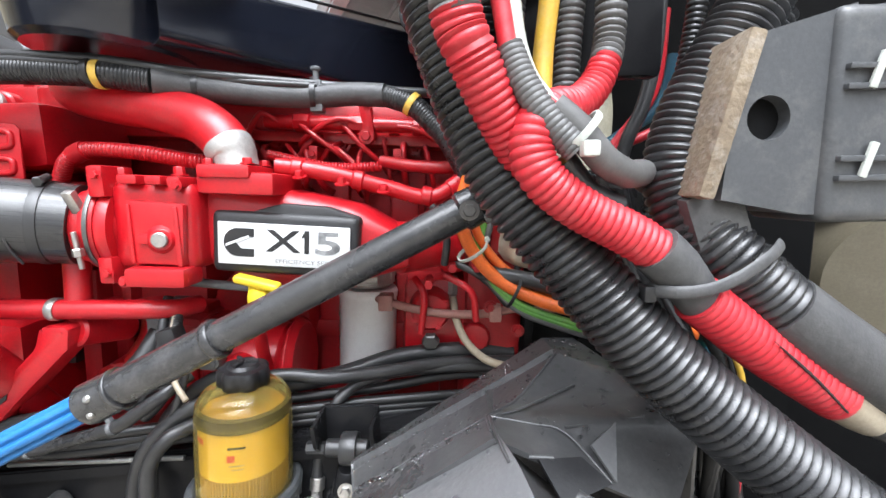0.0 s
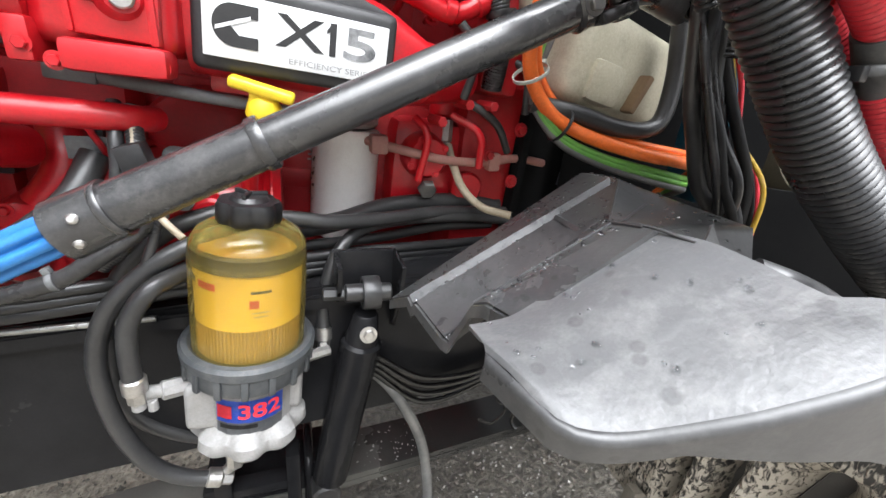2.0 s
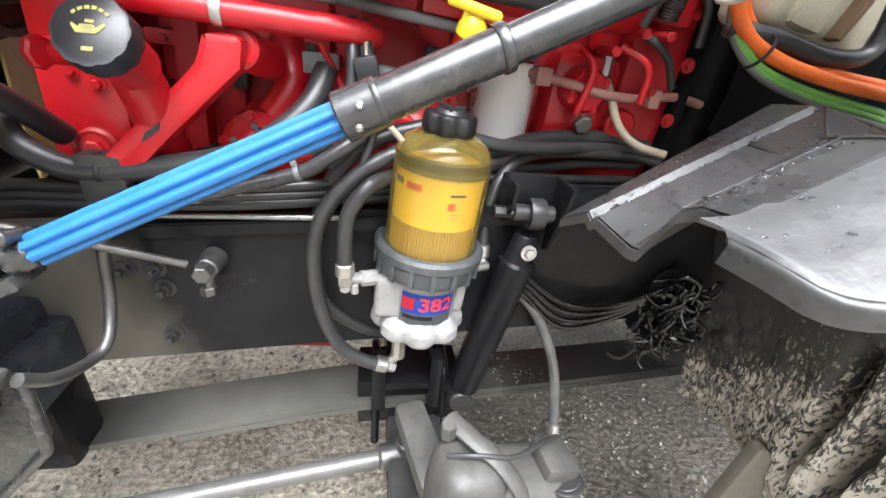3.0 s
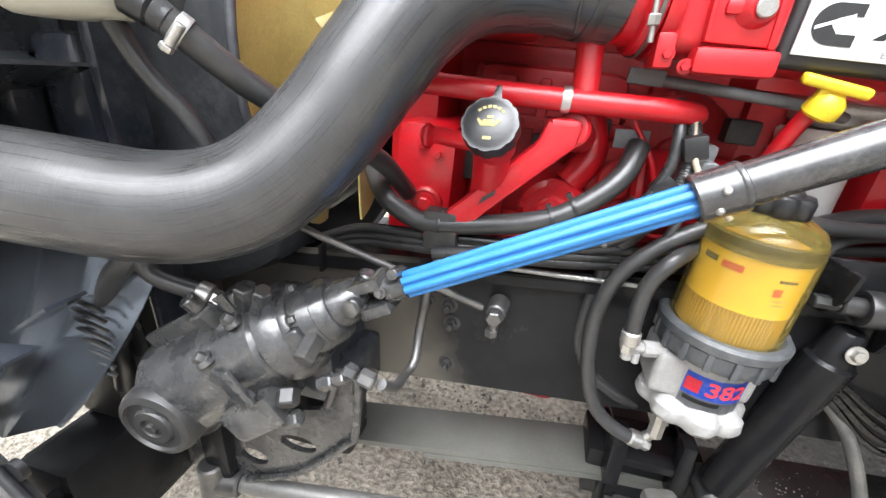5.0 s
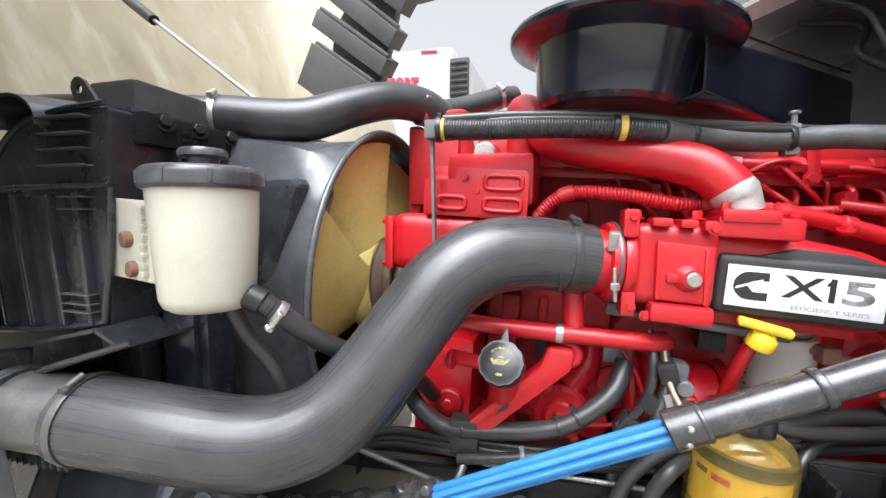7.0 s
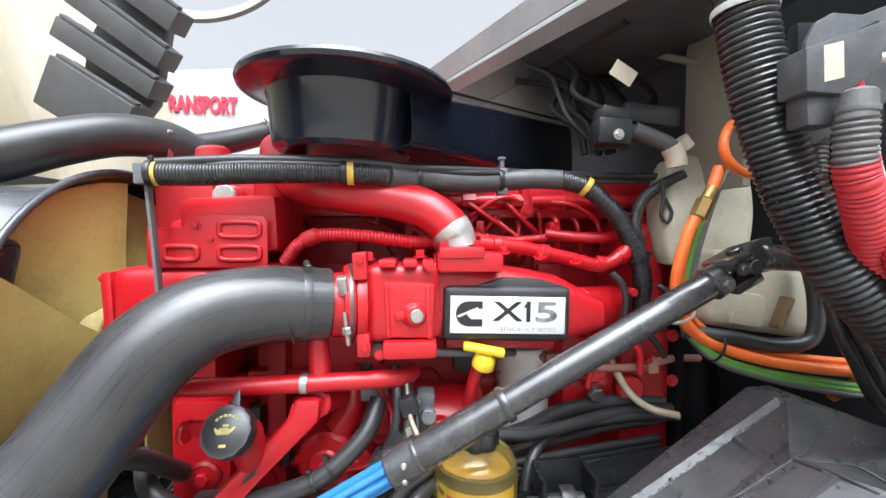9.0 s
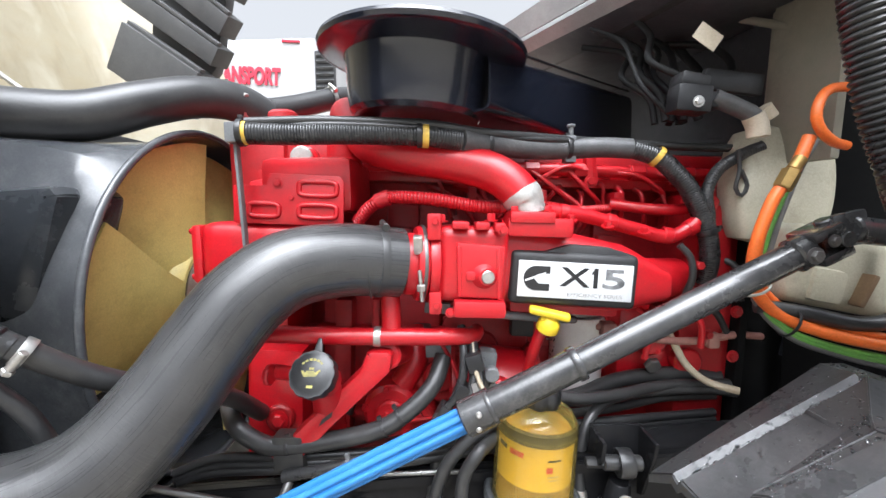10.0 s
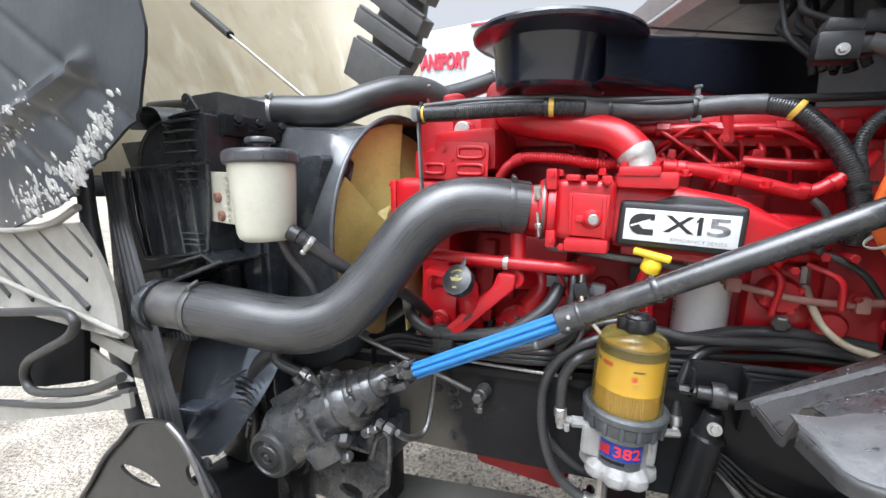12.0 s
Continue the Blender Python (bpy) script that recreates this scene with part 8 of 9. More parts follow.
def slot_depth(u, v):
    """Depth of the drain troughs, each along a slightly bent line."""
    d = 0.0
    for k, line in enumerate(SLOTS):
        if line[0][1] <= v <= line[2][1]:
            uc = table([(p[1], p[0]) for p in line], v) + 0.006 * noise.noise((v * 14, k * 3.0, 2))
            end = min(1.0, (v - line[0][1]) / 0.10, (line[2][1] - v) / 0.25)
            d = max(d, end * math.exp(-((u - uc) / (0.022, 0.030, 0.058)[k]) ** 2))
    return d


def mud_wall(u, v):
    y = 0.69 - 0.57 * u
    z = 1.13 - (0.60 + 0.16 * min(1.0, max(0.0, (u - 0.25) / 0.3))) * v
    thick = min(1.0, max(0.0, (v - 0.30) / 0.25))
    lump = 0.010 * noise.noise((y * 30, z * 30, 1)) + 0.005 * noise.noise((y * 110, z * 80, 4))
    return V(0.215 + 0.20 * v + 0.20 * u + 0.115 * slot_depth(u, v) + lump * thick, y + 0.05 * v, z)


# Black sheets in the troughs: bare plastic plus painted shade.
for k, line in enumerate(SLOTS):
    def inner(a, b, line=line, k=k):
        v = line[0][1] + 0.02 + (line[2][1] - line[0][1] - 0.06) * b
        u = table([(p[1], p[0]) for p in line], v) + (0.014, 0.019, 0.027)[k] * (a - 0.5) * 2
        p = mud_wall(u, v)
        return V(0.215 + 0.20 * v + 0.20 * u + 0.070, p.y, p.z)
    part("drain_slot", sheet(inner, 6, 16, 0.004), PLASTIC, fender, "bare black plastic sheet darkening the drain slot")
part("step_ledge", prism([(0.405, 0.605), (0.43, 0.600), (0.69, 0.335), (0.66, 0.25), (0.39, 0.30), (0.375, 0.38)], 0.03, pose(0, 0.535, 0, 90, 0, 0), 0.006), surface("pale_dusty_ledge", (0.15, 0.133, 0.107), (0.10, 0.09, 0.072), 9, 0.7, bump=0.3, grain=120, dust=0.4, dust_col=(0.20, 0.18, 0.145)), fender, "pale dusty ledge below the liner")
part("mud_flap", sheet(mud_wall, 150, 110, 0.006), MUDSPLASH, fender, "corrugated liner caked with dried mud")
part("arch_panel", sheet(lambda u, v: V(0.05 + 0.24 * u, 0.50 + 0.13 * u - 0.05 * v, 1.24 - 0.02 * u - 0.16 * v * u), 8, 6, 0.006), LINER, fender, "plain dark arch panel")
def beads(fn, count, seed, lift):
    rnd = random.Random(seed)
    bm = bmesh.new()
    for _ in range(count):
        p = fn(rnd.random() * 0.98, rnd.random() * 0.9)
        r = rnd.choice((0.0010, 0.0014, 0.0020, 0.0027))
        m = pose(p.x, p.y, p.z + lift, 0, 0, rnd.uniform(0, 180)) @ Matrix.Diagonal((r * rnd.uniform(1, 1.8), r, r * 0.75, 1))
        bmesh.ops.create_uvsphere(bm, u_segments=8, v_segments=5, radius=1.0, matrix=m)
    return bm


def water():
    m = bpy.data.materials.new("clear_water")
    m.use_nodes = True
    b = m.node_tree.nodes["Principled BSDF"]
    b.inputs["Base Color"].default_value = (0.9, 0.92, 0.94, 1)
    b.inputs["Roughness"].default_value, b.inputs["IOR"].default_value, b.inputs["Transmission Weight"].default_value = 0.02, 1.33, 1.0
    return m


WATER = water()
tagged(part("water_film", beads(liner, 420, 5, 0.001), WATER, fender, "small clear water beads"), kind="stuff")
tagged(part("water_film", beads(liner_top, 70, 9, 0.001), WATER, fender, "clear water drops on the shelf"), kind="stuff")
tagged(part("water_film", beads(fend, 26, 6, 0.001), WATER, fender, "small clear water beads"), kind="stuff")
wheel_hose = thing("hub_wiring", (0.19, 0.65, 0.80), "tangled greasy black wiring behind the wheel", "wiring")
rw = random.Random(8)
WETBLACK = surface("wet_greasy_black", (0.004, 0.004, 0.004), (0.009, 0.009, 0.009), 20, 0.16, bump=0.5, grain=60, dust=0.1, dust_col=(0.06, 0.057, 0.05))
for i in range(90):
    c = V(0.185 + rw.gauss(0, 0.030), 0.640 + rw.gauss(0, 0.012), 0.86 + rw.gauss(0, 0.038))
    w, ph, sz = rw.uniform(0.8, 2.6), rw.uniform(0, 6.3), rw.choice((0.008, 0.012, 0.018, 0.03))
    tl = V(rw.uniform(-1, 1), rw.uniform(-0.5, 0.5), rw.uniform(-1, 1)).normalized()
    pts = [tuple(c + V(math.cos(ph + w * k * 0.6) * sz, 0.010 * math.sin(ph * 3 + k), math.sin(ph + w * k * 0.6) * sz) + tl * (0.012 * (k - 3))) for k in range(7)]
    part("wire", tube(pts, rw.uniform(0.0022, 0.0048), 7, 0.010), WETBLACK, wheel_hose)
# Added dark backing that blackens the gaps between the wires.
part("dark_backing", sheet(lambda u, v: V(0.185, 0.662, 0.86) + V(math.cos(6.283 * u) * math.sin(3.14 * v) * 0.075, 0.02 * math.sin(6.283 * u) * math.sin(3.14 * v), math.cos(3.14 * v) * 0.095) * (1 + 0.35 * noise.noise((6 * u, 6 * v, 2))), 24, 16, 0.003), VOID, wheel_hose, "lumpy black backing behind the wires")
for i in range(4):
    plain_hose("air_pipe", [(-0.15, 0.64, 0.955 - 0.012 * i), (-0.06, 0.63, 0.90 - 0.018 * i), (0.06, 0.645, 0.885 - 0.010 * i), (0.17, 0.650, 0.925)], 0.0055, "thin greasy air line under the fender", WETBLACK, 8, "pipe", group="lines under the fender")


# ---------------------------------------------------------------- cab front
cab = thing("truck_cab", (0.6, 1.0, 1.0), "dark underside and firewall of a truck cab", "truck cab")


def firewall(u, v):
    y = 0.80 + 1.7 * u
    return V(0.30 - 0.10 * u + 0.03 * math.sin(7 * v), y, 1.20 + 0.90 * v)


# Base raised towards blue-grey: haze in the recess is painted in.
part("firewall", sheet(firewall, 10, 10, 0.01), surface("dark_firewall", (0.022, 0.024, 0.030), (0.038, 0.040, 0.047), 5, 0.6, bump=0.4, dust=0.4, dust_col=(0.10, 0.10, 0.105)), cab, "dark insulated firewall")
part("side_panel", join(block((0.215, 0.66, 1.63), (0.235, 0.80, 2.25), 0.004, (0, 4, 10)), block((0.235, 0.77, 1.66), (0.25, 0.84, 2.2), 0.006, (0, 4, 14))), CABBEIGE, cab, "dusty beige cowl panel")
part("cowl_beam", tube([(0.10, 0.40, 1.975), (-0.16, 1.0, 2.025), (-0.46, 1.7, 2.086), (-0.76, 2.4, 2.148)], 0.026, 4, 0.1), COWL, cab, "grey cowl edge")
part("cowl_fascia", sheet(lambda u, v: V(0.085 - 0.86 * u, 0.375 + 2.0 * u - 0.012 * v, 1.985 + 0.173 * u + 0.062 * v), 14, 5, 0.006), COWL, cab, "pale grey cowl fascia")
# Blue-grey here also carries the haze over the recess.
part("cowl_top", sheet(lambda u, v: V(0.10 - 0.86 * u + (0.25 + 0.9 * u) * v, 0.4 + 2.0 * u, 1.962 + 0.173 * u + 0.02 * v - 0.05 * math.sin(3 * v)), 14, 8, 0.01), surface("hazed_cowl_underside", (0.060, 0.063, 0.072), (0.040, 0.042, 0.048), 6, 0.5, bump=0.3, dust=0.4, dust_col=(0.13, 0.13, 0.135)), cab, "dark cowl underside lifted to a haze grey")
part("cowl_rib", tube([(0.02, 0.70, 1.965), (-0.06, 1.0, 1.99), (-0.25, 1.6, 2.04)], 0.012, 6), BLACK_MATT, cab)
part("cowl_stay", rod((0.14, 0.95, 2.02), (0.24, 0.70, 1.86), 0.008), CABBEIGE, cab)
part("cab_skin", join(rod((0.62, 0.50, 1.36), (1.05, 0.95, 1.30), 0.16, 0.16, 40, 0.3), block((0.66, 0.45, 1.46), (0.72, 1.2, 2.0), 0.03)), surface("olive_cab_skin", (0.115, 0.10, 0.068), (0.07, 0.06, 0.042), 3, 0.4, bump=0.1, dust=0.4, dust_col=(0.17, 0.15, 0.11)), cab, "beige cab corner")
part("cab_step_skin", block((0.37, 0.56, 1.24), (0.39, 0.64, 1.46), 0.01), BLUECAB, cab, "teal painted cab skin")
# Added black block that paints the dark below the cab floor.
part("under_floor_shade", block((0.50, 0.62, 0.88), (3.2, 2.5, 1.24), 0.03), VOID, cab)


def corner_shade(u, v):
    """Curved black sheet added as the shade between firewall and cab side."""
    return V(0.275 + 0.43 * u, 0.84 - 0.40 * u ** 1.3, 1.455 + 0.72 * v)


part("corner_shade", sheet(corner_shade, 12, 8, 0.012), VOID, cab, "black sheet painted as shade in the cab corner")
# Two added black sheets paint the dark of the wheel house.
part("wheel_house_shade", sheet(lambda u, v: V(0.285 + 0.24 * u, 0.83 - 0.25 * u, 0.90 + 0.56 * v), 8, 8, 0.012), VOID, cab, "black sheet painted as shade in the wheel house")
part("wheel_house_shade", sheet(lambda u, v: V(0.52 + 0.16 * u, 0.585 - 0.20 * u, 0.90 + 0.37 * v), 6, 8, 0.012), VOID, cab, "black sheet painted as shade in the wheel house")
part("cab_rear", block((1.2, 0.60, 1.24), (3.2, 2.5, 3.3), 0.08), CABBEIGE, cab)

# wiring behind the intake
clus = thing("connector_cluster", (0.0, 0.75, 1.75), "black wiring connectors with taped bundles", "connectors")
part("connector_body", join(block((-0.05, 0.685, 1.725), (0.015, 0.73, 1.775), 0.006, (0, 6, 0)), block((0.015, 0.70, 1.735), (0.05, 0.74, 1.765), 0.006), block((-0.035, 0.70, 1.775), (0.02, 0.75, 1.80), 0.006, (0, 12, 0))), PLASTIC, clus)
part("connector_bolt", bolt((-0.013, 0.684, 1.742), (0, -1, 0), 0.007, 0.005), STEEL, clus, "bright bolt")
part("black_cover", block((0.03, 0.74, 1.772), (0.15, 0.76, 1.815), 0.010, (0, 8, 0)), PLASTIC, clus)
rc = random.Random(3)
for i in range(10):
    x, y = -0.08 + 0.024 * i, 0.80 + rc.uniform(0, 0.14)
    part("wire", tube([(x - 0.05 + rc.uniform(-0.03, 0.03), y + 0.10, 2.0 + rc.uniform(-0.05, 0.03)), (x + rc.uniform(-0.03, 0.03), y + 0.05, 1.93), (x + rc.uniform(-0.04, 0.04), y, 1.86), (x * 0.6 + rc.uniform(-0.02, 0.03), y - 0.04, 1.80), (0.02 + x * 0.4, y - 0.05, 1.74)], rc.uniform(0.005, 0.010), 10, 0.02), SOOT, clus)
part("taped_wire", tube([(0.03, 0.71, 1.755), (0.07, 0.705, 1.735), (0.10, 0.70, 1.715), (0.108, 0.70, 1.68)], 0.016, 14), TAPE, clus, "grey taped bundle")
part("label_wrap", tube([(0.098, 0.70, 1.718), (0.107, 0.70, 1.70), (0.110, 0.70, 1.678)], 0.0195, 14), WOODTAG, clus, "pale label wrapped round a cable")
part("label_wrap", tube([(0.125, 0.715, 1.735), (0.14, 0.715, 1.715)], 0.017, 14), WOODTAG, clus, "pale label wrapped round a cable")
part("paper_tag", prism([(-0.024, -0.016), (0.024, -0.016), (0.024, 0.016), (-0.024, 0.016)], 0.0012, pose(0.003, 0.69, 1.858, 90, 0, 0) @ pose(0, 0, 0, 0, 0, -35), 0), WOODTAG, clus, "pale paper tag")

tank = thing("washer_tank", (0.16, 0.76, 1.30), "dirty cream plastic washer tank", "tank")


def tank_body(u, v):
    a = 2 * math.pi * u
    c, s = math.cos(a), math.sin(a)
    c, s = math.copysign(abs(c) ** 0.4, c), math.copysign(abs(s) ** 0.4, s)
    e = math.sin(math.pi * min(1, max(0, v))) ** 0.18
    return V(0.182 + 0.098 * c * e + 0.04 * v, 0.80 + 0.05 * s * e - 0.05 * (1 - v), 1.465 + 0.26 * v)


TANKCREAM = surface("stained_cream_tank", (0.50, 0.48, 0.38), (0.36, 0.33, 0.24), 7, 0.45, bump=0.08, dust=0.5, dust_col=(0.16, 0.13, 0.08), spread=0.9)
part("tank_body", sheet(tank_body, 41, 14, 0.003), TANKCREAM, tank)
part("tank_front", join(block((0.10, 0.62, 1.36), (0.33, 0.72, 1.50), 0.03, (0, 12, 8), 3), block((0.14, 0.60, 1.38), (0.20, 0.64, 1.44), 0.012, (0, 12, 0))), TANKCREAM, tank)
# Small brown block added in place of a stain on the tank.
part("tank_stain", block((0.232, 0.60, 1.37), (0.243, 0.625, 1.43), 0.004, (0, 25, 0)), surface("brown_tank_stain", (0.14, 0.08, 0.04), (0.2, 0.13, 0.07), 30, 0.7), tank, "brown block standing in for a stain")
part("tank_hose", tube([(0.06, 0.62, 1.375), (0.13, 0.60, 1.365), (0.20, 0.585, 1.35), (0.26, 0.58, 1.36), (0.28, 0.59, 1.42), (0.275, 0.60, 1.50)], 0.013, 12), RUBBER, tank, "black drain hose")
part("lanyard", tube([(0.098, 0.735, 1.66), (0.10, 0.732, 1.62), (0.092, 0.73, 1.585), (0.105, 0.73, 1.57), (0.115, 0.73, 1.59), (0.103, 0.732, 1.62)], 0.004, 8), RUBBER, tank)

# orange and green cables
oc = thing("orange_cable_set", (0.10, 0.60, 1.34), "orange and green cables tied in a bend", "cables")
OP = [(0.055, 0.585, 1.56), (0.030, 0.58, 1.50), (0.026, 0.585, 1.455), (0.040, 0.60, 1.415), (0.068, 0.605, 1.378), (0.105, 0.60, 1.352), (0.16, 0.585, 1.332), (0.23, 0.565, 1.318), (0.30, 0.55, 1.310), (0.345, 0.56, 1.30), (0.37, 0.60, 1.27), (0.38, 0.66, 1.22)]
part("orange_cable", tube([(0.12, 0.60, 1.66), (0.10, 0.595, 1.62), (0.08, 0.59, 1.59)] + OP, 0.0098, 14), ORANGE, oc, "bright orange cable")
part("orange_cable", tube([(x + 0.016, y + 0.012, z + 0.010) for x, y, z in OP], 0.007, 12), ORANGE, oc)
part("orange_cable", tube([(0.21, 0.62, 1.745), (0.150, 0.60, 1.736), (0.124, 0.59, 1.714), (0.117, 0.586, 1.688), (0.126, 0.585, 1.666), (0.150, 0.59, 1.650), (0.19, 0.61, 1.646)], 0.0078, 12), ORANGE, oc, "coiled orange cable")
for k in range(3):
    part("green_cable", tube([(0.15 + 0.008 * k, 0.64, 1.66), (0.12 + 0.006 * k, 0.63, 1.61), (0.075 + 0.01 * k, 0.62, 1.53), (0.05 + 0.01 * k, 0.615, 1.45), (0.058, 0.612 + 0.004 * k, 1.395 - 0.004 * k), (0.10, 0.60, 1.338 - 0.005 * k), (0.17, 0.585, 1.310 - 0.006 * k), (0.25, 0.565, 1.295 - 0.008 * k), (0.31, 0.555, 1.285 - 0.008 * k), (0.35, 0.58, 1.275 - 0.008 * k), (0.37, 0.64, 1.23)], 0.0055, 10), GREEN if k < 2 else LOOM_GREY, oc, "green cable" if k < 2 else "grey cable")
for p, d in (((0.042, 0.602, 1.412), (0.5, 0.2, -0.8)), ((0.104, 0.602, 1.348), (0.8, -0.1, -0.4))):
    cable_tie(oc, p, d, 0.024, CABLEWHITE if p[0] < 0.1 else PLASTIC, 0.005)
part("brass_fitting", join(rod((0.085, 0.588, 1.605), (0.068, 0.586, 1.575), 0.014, seg=6), rod((0.10, 0.59, 1.625), (0.085, 0.588, 1.605), 0.010)), surface("dull_brass", (0.42, 0.28, 0.10), (0.32, 0.2, 0.07), 30, 0.4, metal=0.8), oc, "dull brass union")

blackwires = thing("trailing_wires", (0.26, 0.45, 1.3), "loose black, amber and red wires behind the loom", "wires")
for k, (m_, dx) in enumerate(((LOOM, 0.0), (RUBBER, 0.010), (LOOM, 0.020), (RUBBER, 0.030), (LOOM, 0.038), (RUBBER, 0.046), (AMBER, 0.060), (RUBBER, 0.068), (LABELRED, 0.080))):
    rj = random.Random(30 + k)
    j = [rj.uniform(-0.012, 0.012) for _ in range(12)]
    part("wire", tube([(0.20 + dx * 0.6, 0.50 + j[0], 1.50), (0.215 + dx + j[1], 0.49 + j[2], 1.43), (0.235 + dx + j[3], 0.475 + j[4], 1.36), (0.262 + dx + j[5], 0.455 + j[6], 1.30), (0.285 + dx * 0.8 + j[7], 0.445 + j[8], 1.23), (0.30 + dx * 0.6 + j[9], 0.45 + j[10], 1.12), (0.31 + dx * 0.4, 0.48, 0.98)], rj.uniform(0.0045, 0.0085) if k < 6 else 0.0035, 10), SOOT if m_ is RUBBER else m_, blackwires, "amber wire" if m_ is AMBER else "")

for nm, mt, pts, r in (("red_cable", RED_LOOM, [(0.255, 0.50, 1.70), (0.252, 0.50, 1.64), (0.246, 0.50, 1.61), (0.232, 0.50, 1.585), (0.212, 0.50, 1.56), (0.19, 0.50, 1.53)], 0.007), ("red_cable", RED_LOOM, [(0.29, 0.49, 1.60), (0.265, 0.49, 1.578), (0.239, 0.49, 1.562), (0.209, 0.49, 1.548), (0.18, 0.50, 1.52)], 0.0055), ("green_cable", BLUECAB, [(0.285, 0.53, 1.66), (0.275, 0.53, 1.61), (0.255, 0.53, 1.585), (0.23, 0.53, 1.57), (0.20, 0.53, 1.55)], 0.007), ("black_cable", RUBBER, [(0.235, 0.47, 1.70), (0.232, 0.47, 1.64), (0.222, 0.47, 1.59), (0.205, 0.47, 1.55), (0.195, 0.47, 1.50)], 0.0075)):
    part(nm, tube(pts, r, 12), mt, blackwires, nm.replace("_", " ") + " curving down the cab corner")
for x, y in ((0.290, 0.44), (0.318, 0.46), (0.265, 0.47)):
    part("hanging_sleeve", tube([(x + 0.012, y, 1.80), (x + 0.01, y, 1.70), (x, y, 1.62), (x - 0.02, y, 1.54), (x - 0.03, y, 1.45)], 0.011, 16, ridge=(0.006, 0.0018)), LOOM, blackwires, "black corrugated sleeve")
for dx, r in ((0.0, 0.0105), (0.018, 0.0095), (0.034, 0.011)):
    part("wire", tube([(0.195 + dx, 0.505, 1.52), (0.222 + dx, 0.499, 1.402), (0.246 + dx * 0.8, 0.495, 1.346), (0.270 + dx, 0.490, 1.290), (0.312 + dx, 0.482, 1.235), (0.335 + dx, 0.482, 1.10)], r, 12), RUBBER, blackwires, "thick black wire")

pk = thing("pink_fuel_hose", (0.0, 0.86, 1.25), "faded brown-pink fuel hose with clips", "hose")
part("hose_body", tube([(-0.16, 0.845, 1.285), (-0.08, 0.80, 1.272), (0.0, 0.795, 1.258), (0.08, 0.80, 1.255), (0.16, 0.815, 1.262), (0.24, 0.84, 1.25)], 0.0085, 12), PINKHOSE, pk)
part("hose_clip", block((0.088, 0.785, 1.24), (0.112, 0.81, 1.275), 0.005), PINKHOSE, pk)
part("hose_clip", block((-0.135, 0.80, 1.262), (-0.105, 0.835, 1.295), 0.005), PINKHOSE, pk)
plain_hose("cream_fuel_hose", [(0.017, 0.83, 1.28), (0.022, 0.80, 1.245), (0.04, 0.785, 1.205), (0.075, 0.765, 1.175), (0.125, 0.74, 1.165)], 0.0078, "cream fuel hose curving down from the pump", CREAMHOSE)

# ---------------------------------------------------------------- big looms at the cab corner
HB = [(-0.03, 0.365, 1.93), (-0.031, 0.365, 1.86), (-0.027, 0.363, 1.79), (-0.018, 0.360, 1.72), (-0.002, 0.357, 1.65), (0.020, 0.350, 1.58), (0.052, 0.338, 1.508), (0.108, 0.322, 1.435), (0.165, 0.306, 1.368), (0.230, 0.290, 1.310), (0.300, 0.272, 1.255), (0.38, 0.255, 1.20)]
bl = thing("black_loom", HB[-1], "large black corrugated wiring loom hanging in front of the cab", "wiring loom")
part("conduit", tube(HB, 0.0305, 26, ridge=(0.0075, 0.0035)), LOOM, bl)
cable_tie(bl, (-0.028, 0.364, 1.80), (0, 0, 1), 0.031, CABLEWHITE, 0.008)

RA = [(0.019, 0.288, 1.592), (0.040, 0.300, 1.554), (0.067, 0.315, 1.519), (0.112, 0.326, 1.485), (0.160, 0.330, 1.458), (0.185, 0.328, 1.44)]
rl = thing("red_loom", RA[0], "red corrugated battery cable sleeve", "battery cable", group="red battery cables")
part("grey_sleeve", tube([(0.0075, 0.281, 1.656), (0.008, 0.282, 1.64), (0.009, 0.2835, 1.622), (0.0105, 0.284, 1.612)], 0.0172, 22, ridge=(0.006, 0.0022)), LOOM_GREY, rl, "dusty grey sleeve")
part("terminal", join(rod((0.0075, 0.281, 1.650), (0.012, 0.281, 1.682), 0.0155, 0.0135, 20, 0.2), ring((0.0095, 0.281, 1.663), (0.1, 0, 1), 0.0148, 0.006, 0.0012)), LOOM_GREY, rl, "grey heat-shrunk cable end")
part("conduit", tube([(0.0095, 0.284, 1.617), (0.013, 0.286, 1.605)] + RA, 0.0178, 24, ridge=(0.0056, 0.0019)), RED_LOOM, rl)
RB = [(0.128, 0.336, 1.598), (0.118, 0.330, 1.578), (0.100, 0.318, 1.562), (0.080, 0.302, 1.556), (0.065, 0.292, 1.545), (0.061, 0.287, 1.526), (0.070, 0.286, 1.506), (0.096, 0.288, 1.486), (0.128, 0.289, 1.469), (0.155, 0.290, 1.453)]
rl2 = thing("red_loom", RB[0], "red corrugated battery cable sleeve with taped end", "battery cable", group="red battery cables")
part("conduit", tube([(*p, 0.0122 + 0.0038 * min(1, i / 4)) for i, p in enumerate(RB)], None, 24, ridge=(0.0054, 0.0017)), RED_LOOM, rl2)
part("grey_sleeve", tube([(0.133, 0.345, 1.68), (0.134, 0.345, 1.64), (0.132, 0.342, 1.612), (0.127, 0.335, 1.596)], 0.0125, 20, ridge=(0.006, 0.002)), LOOM_GREY, rl2, "dusty grey sleeve")
part("terminal", join(rod((0.133, 0.345, 1.68), (0.133, 0.345, 1.71), 0.012), rod((0.133, 0.345, 1.705), (0.134, 0.345, 1.73), 0.015, seg=8)), LOOM_GREY, rl2)
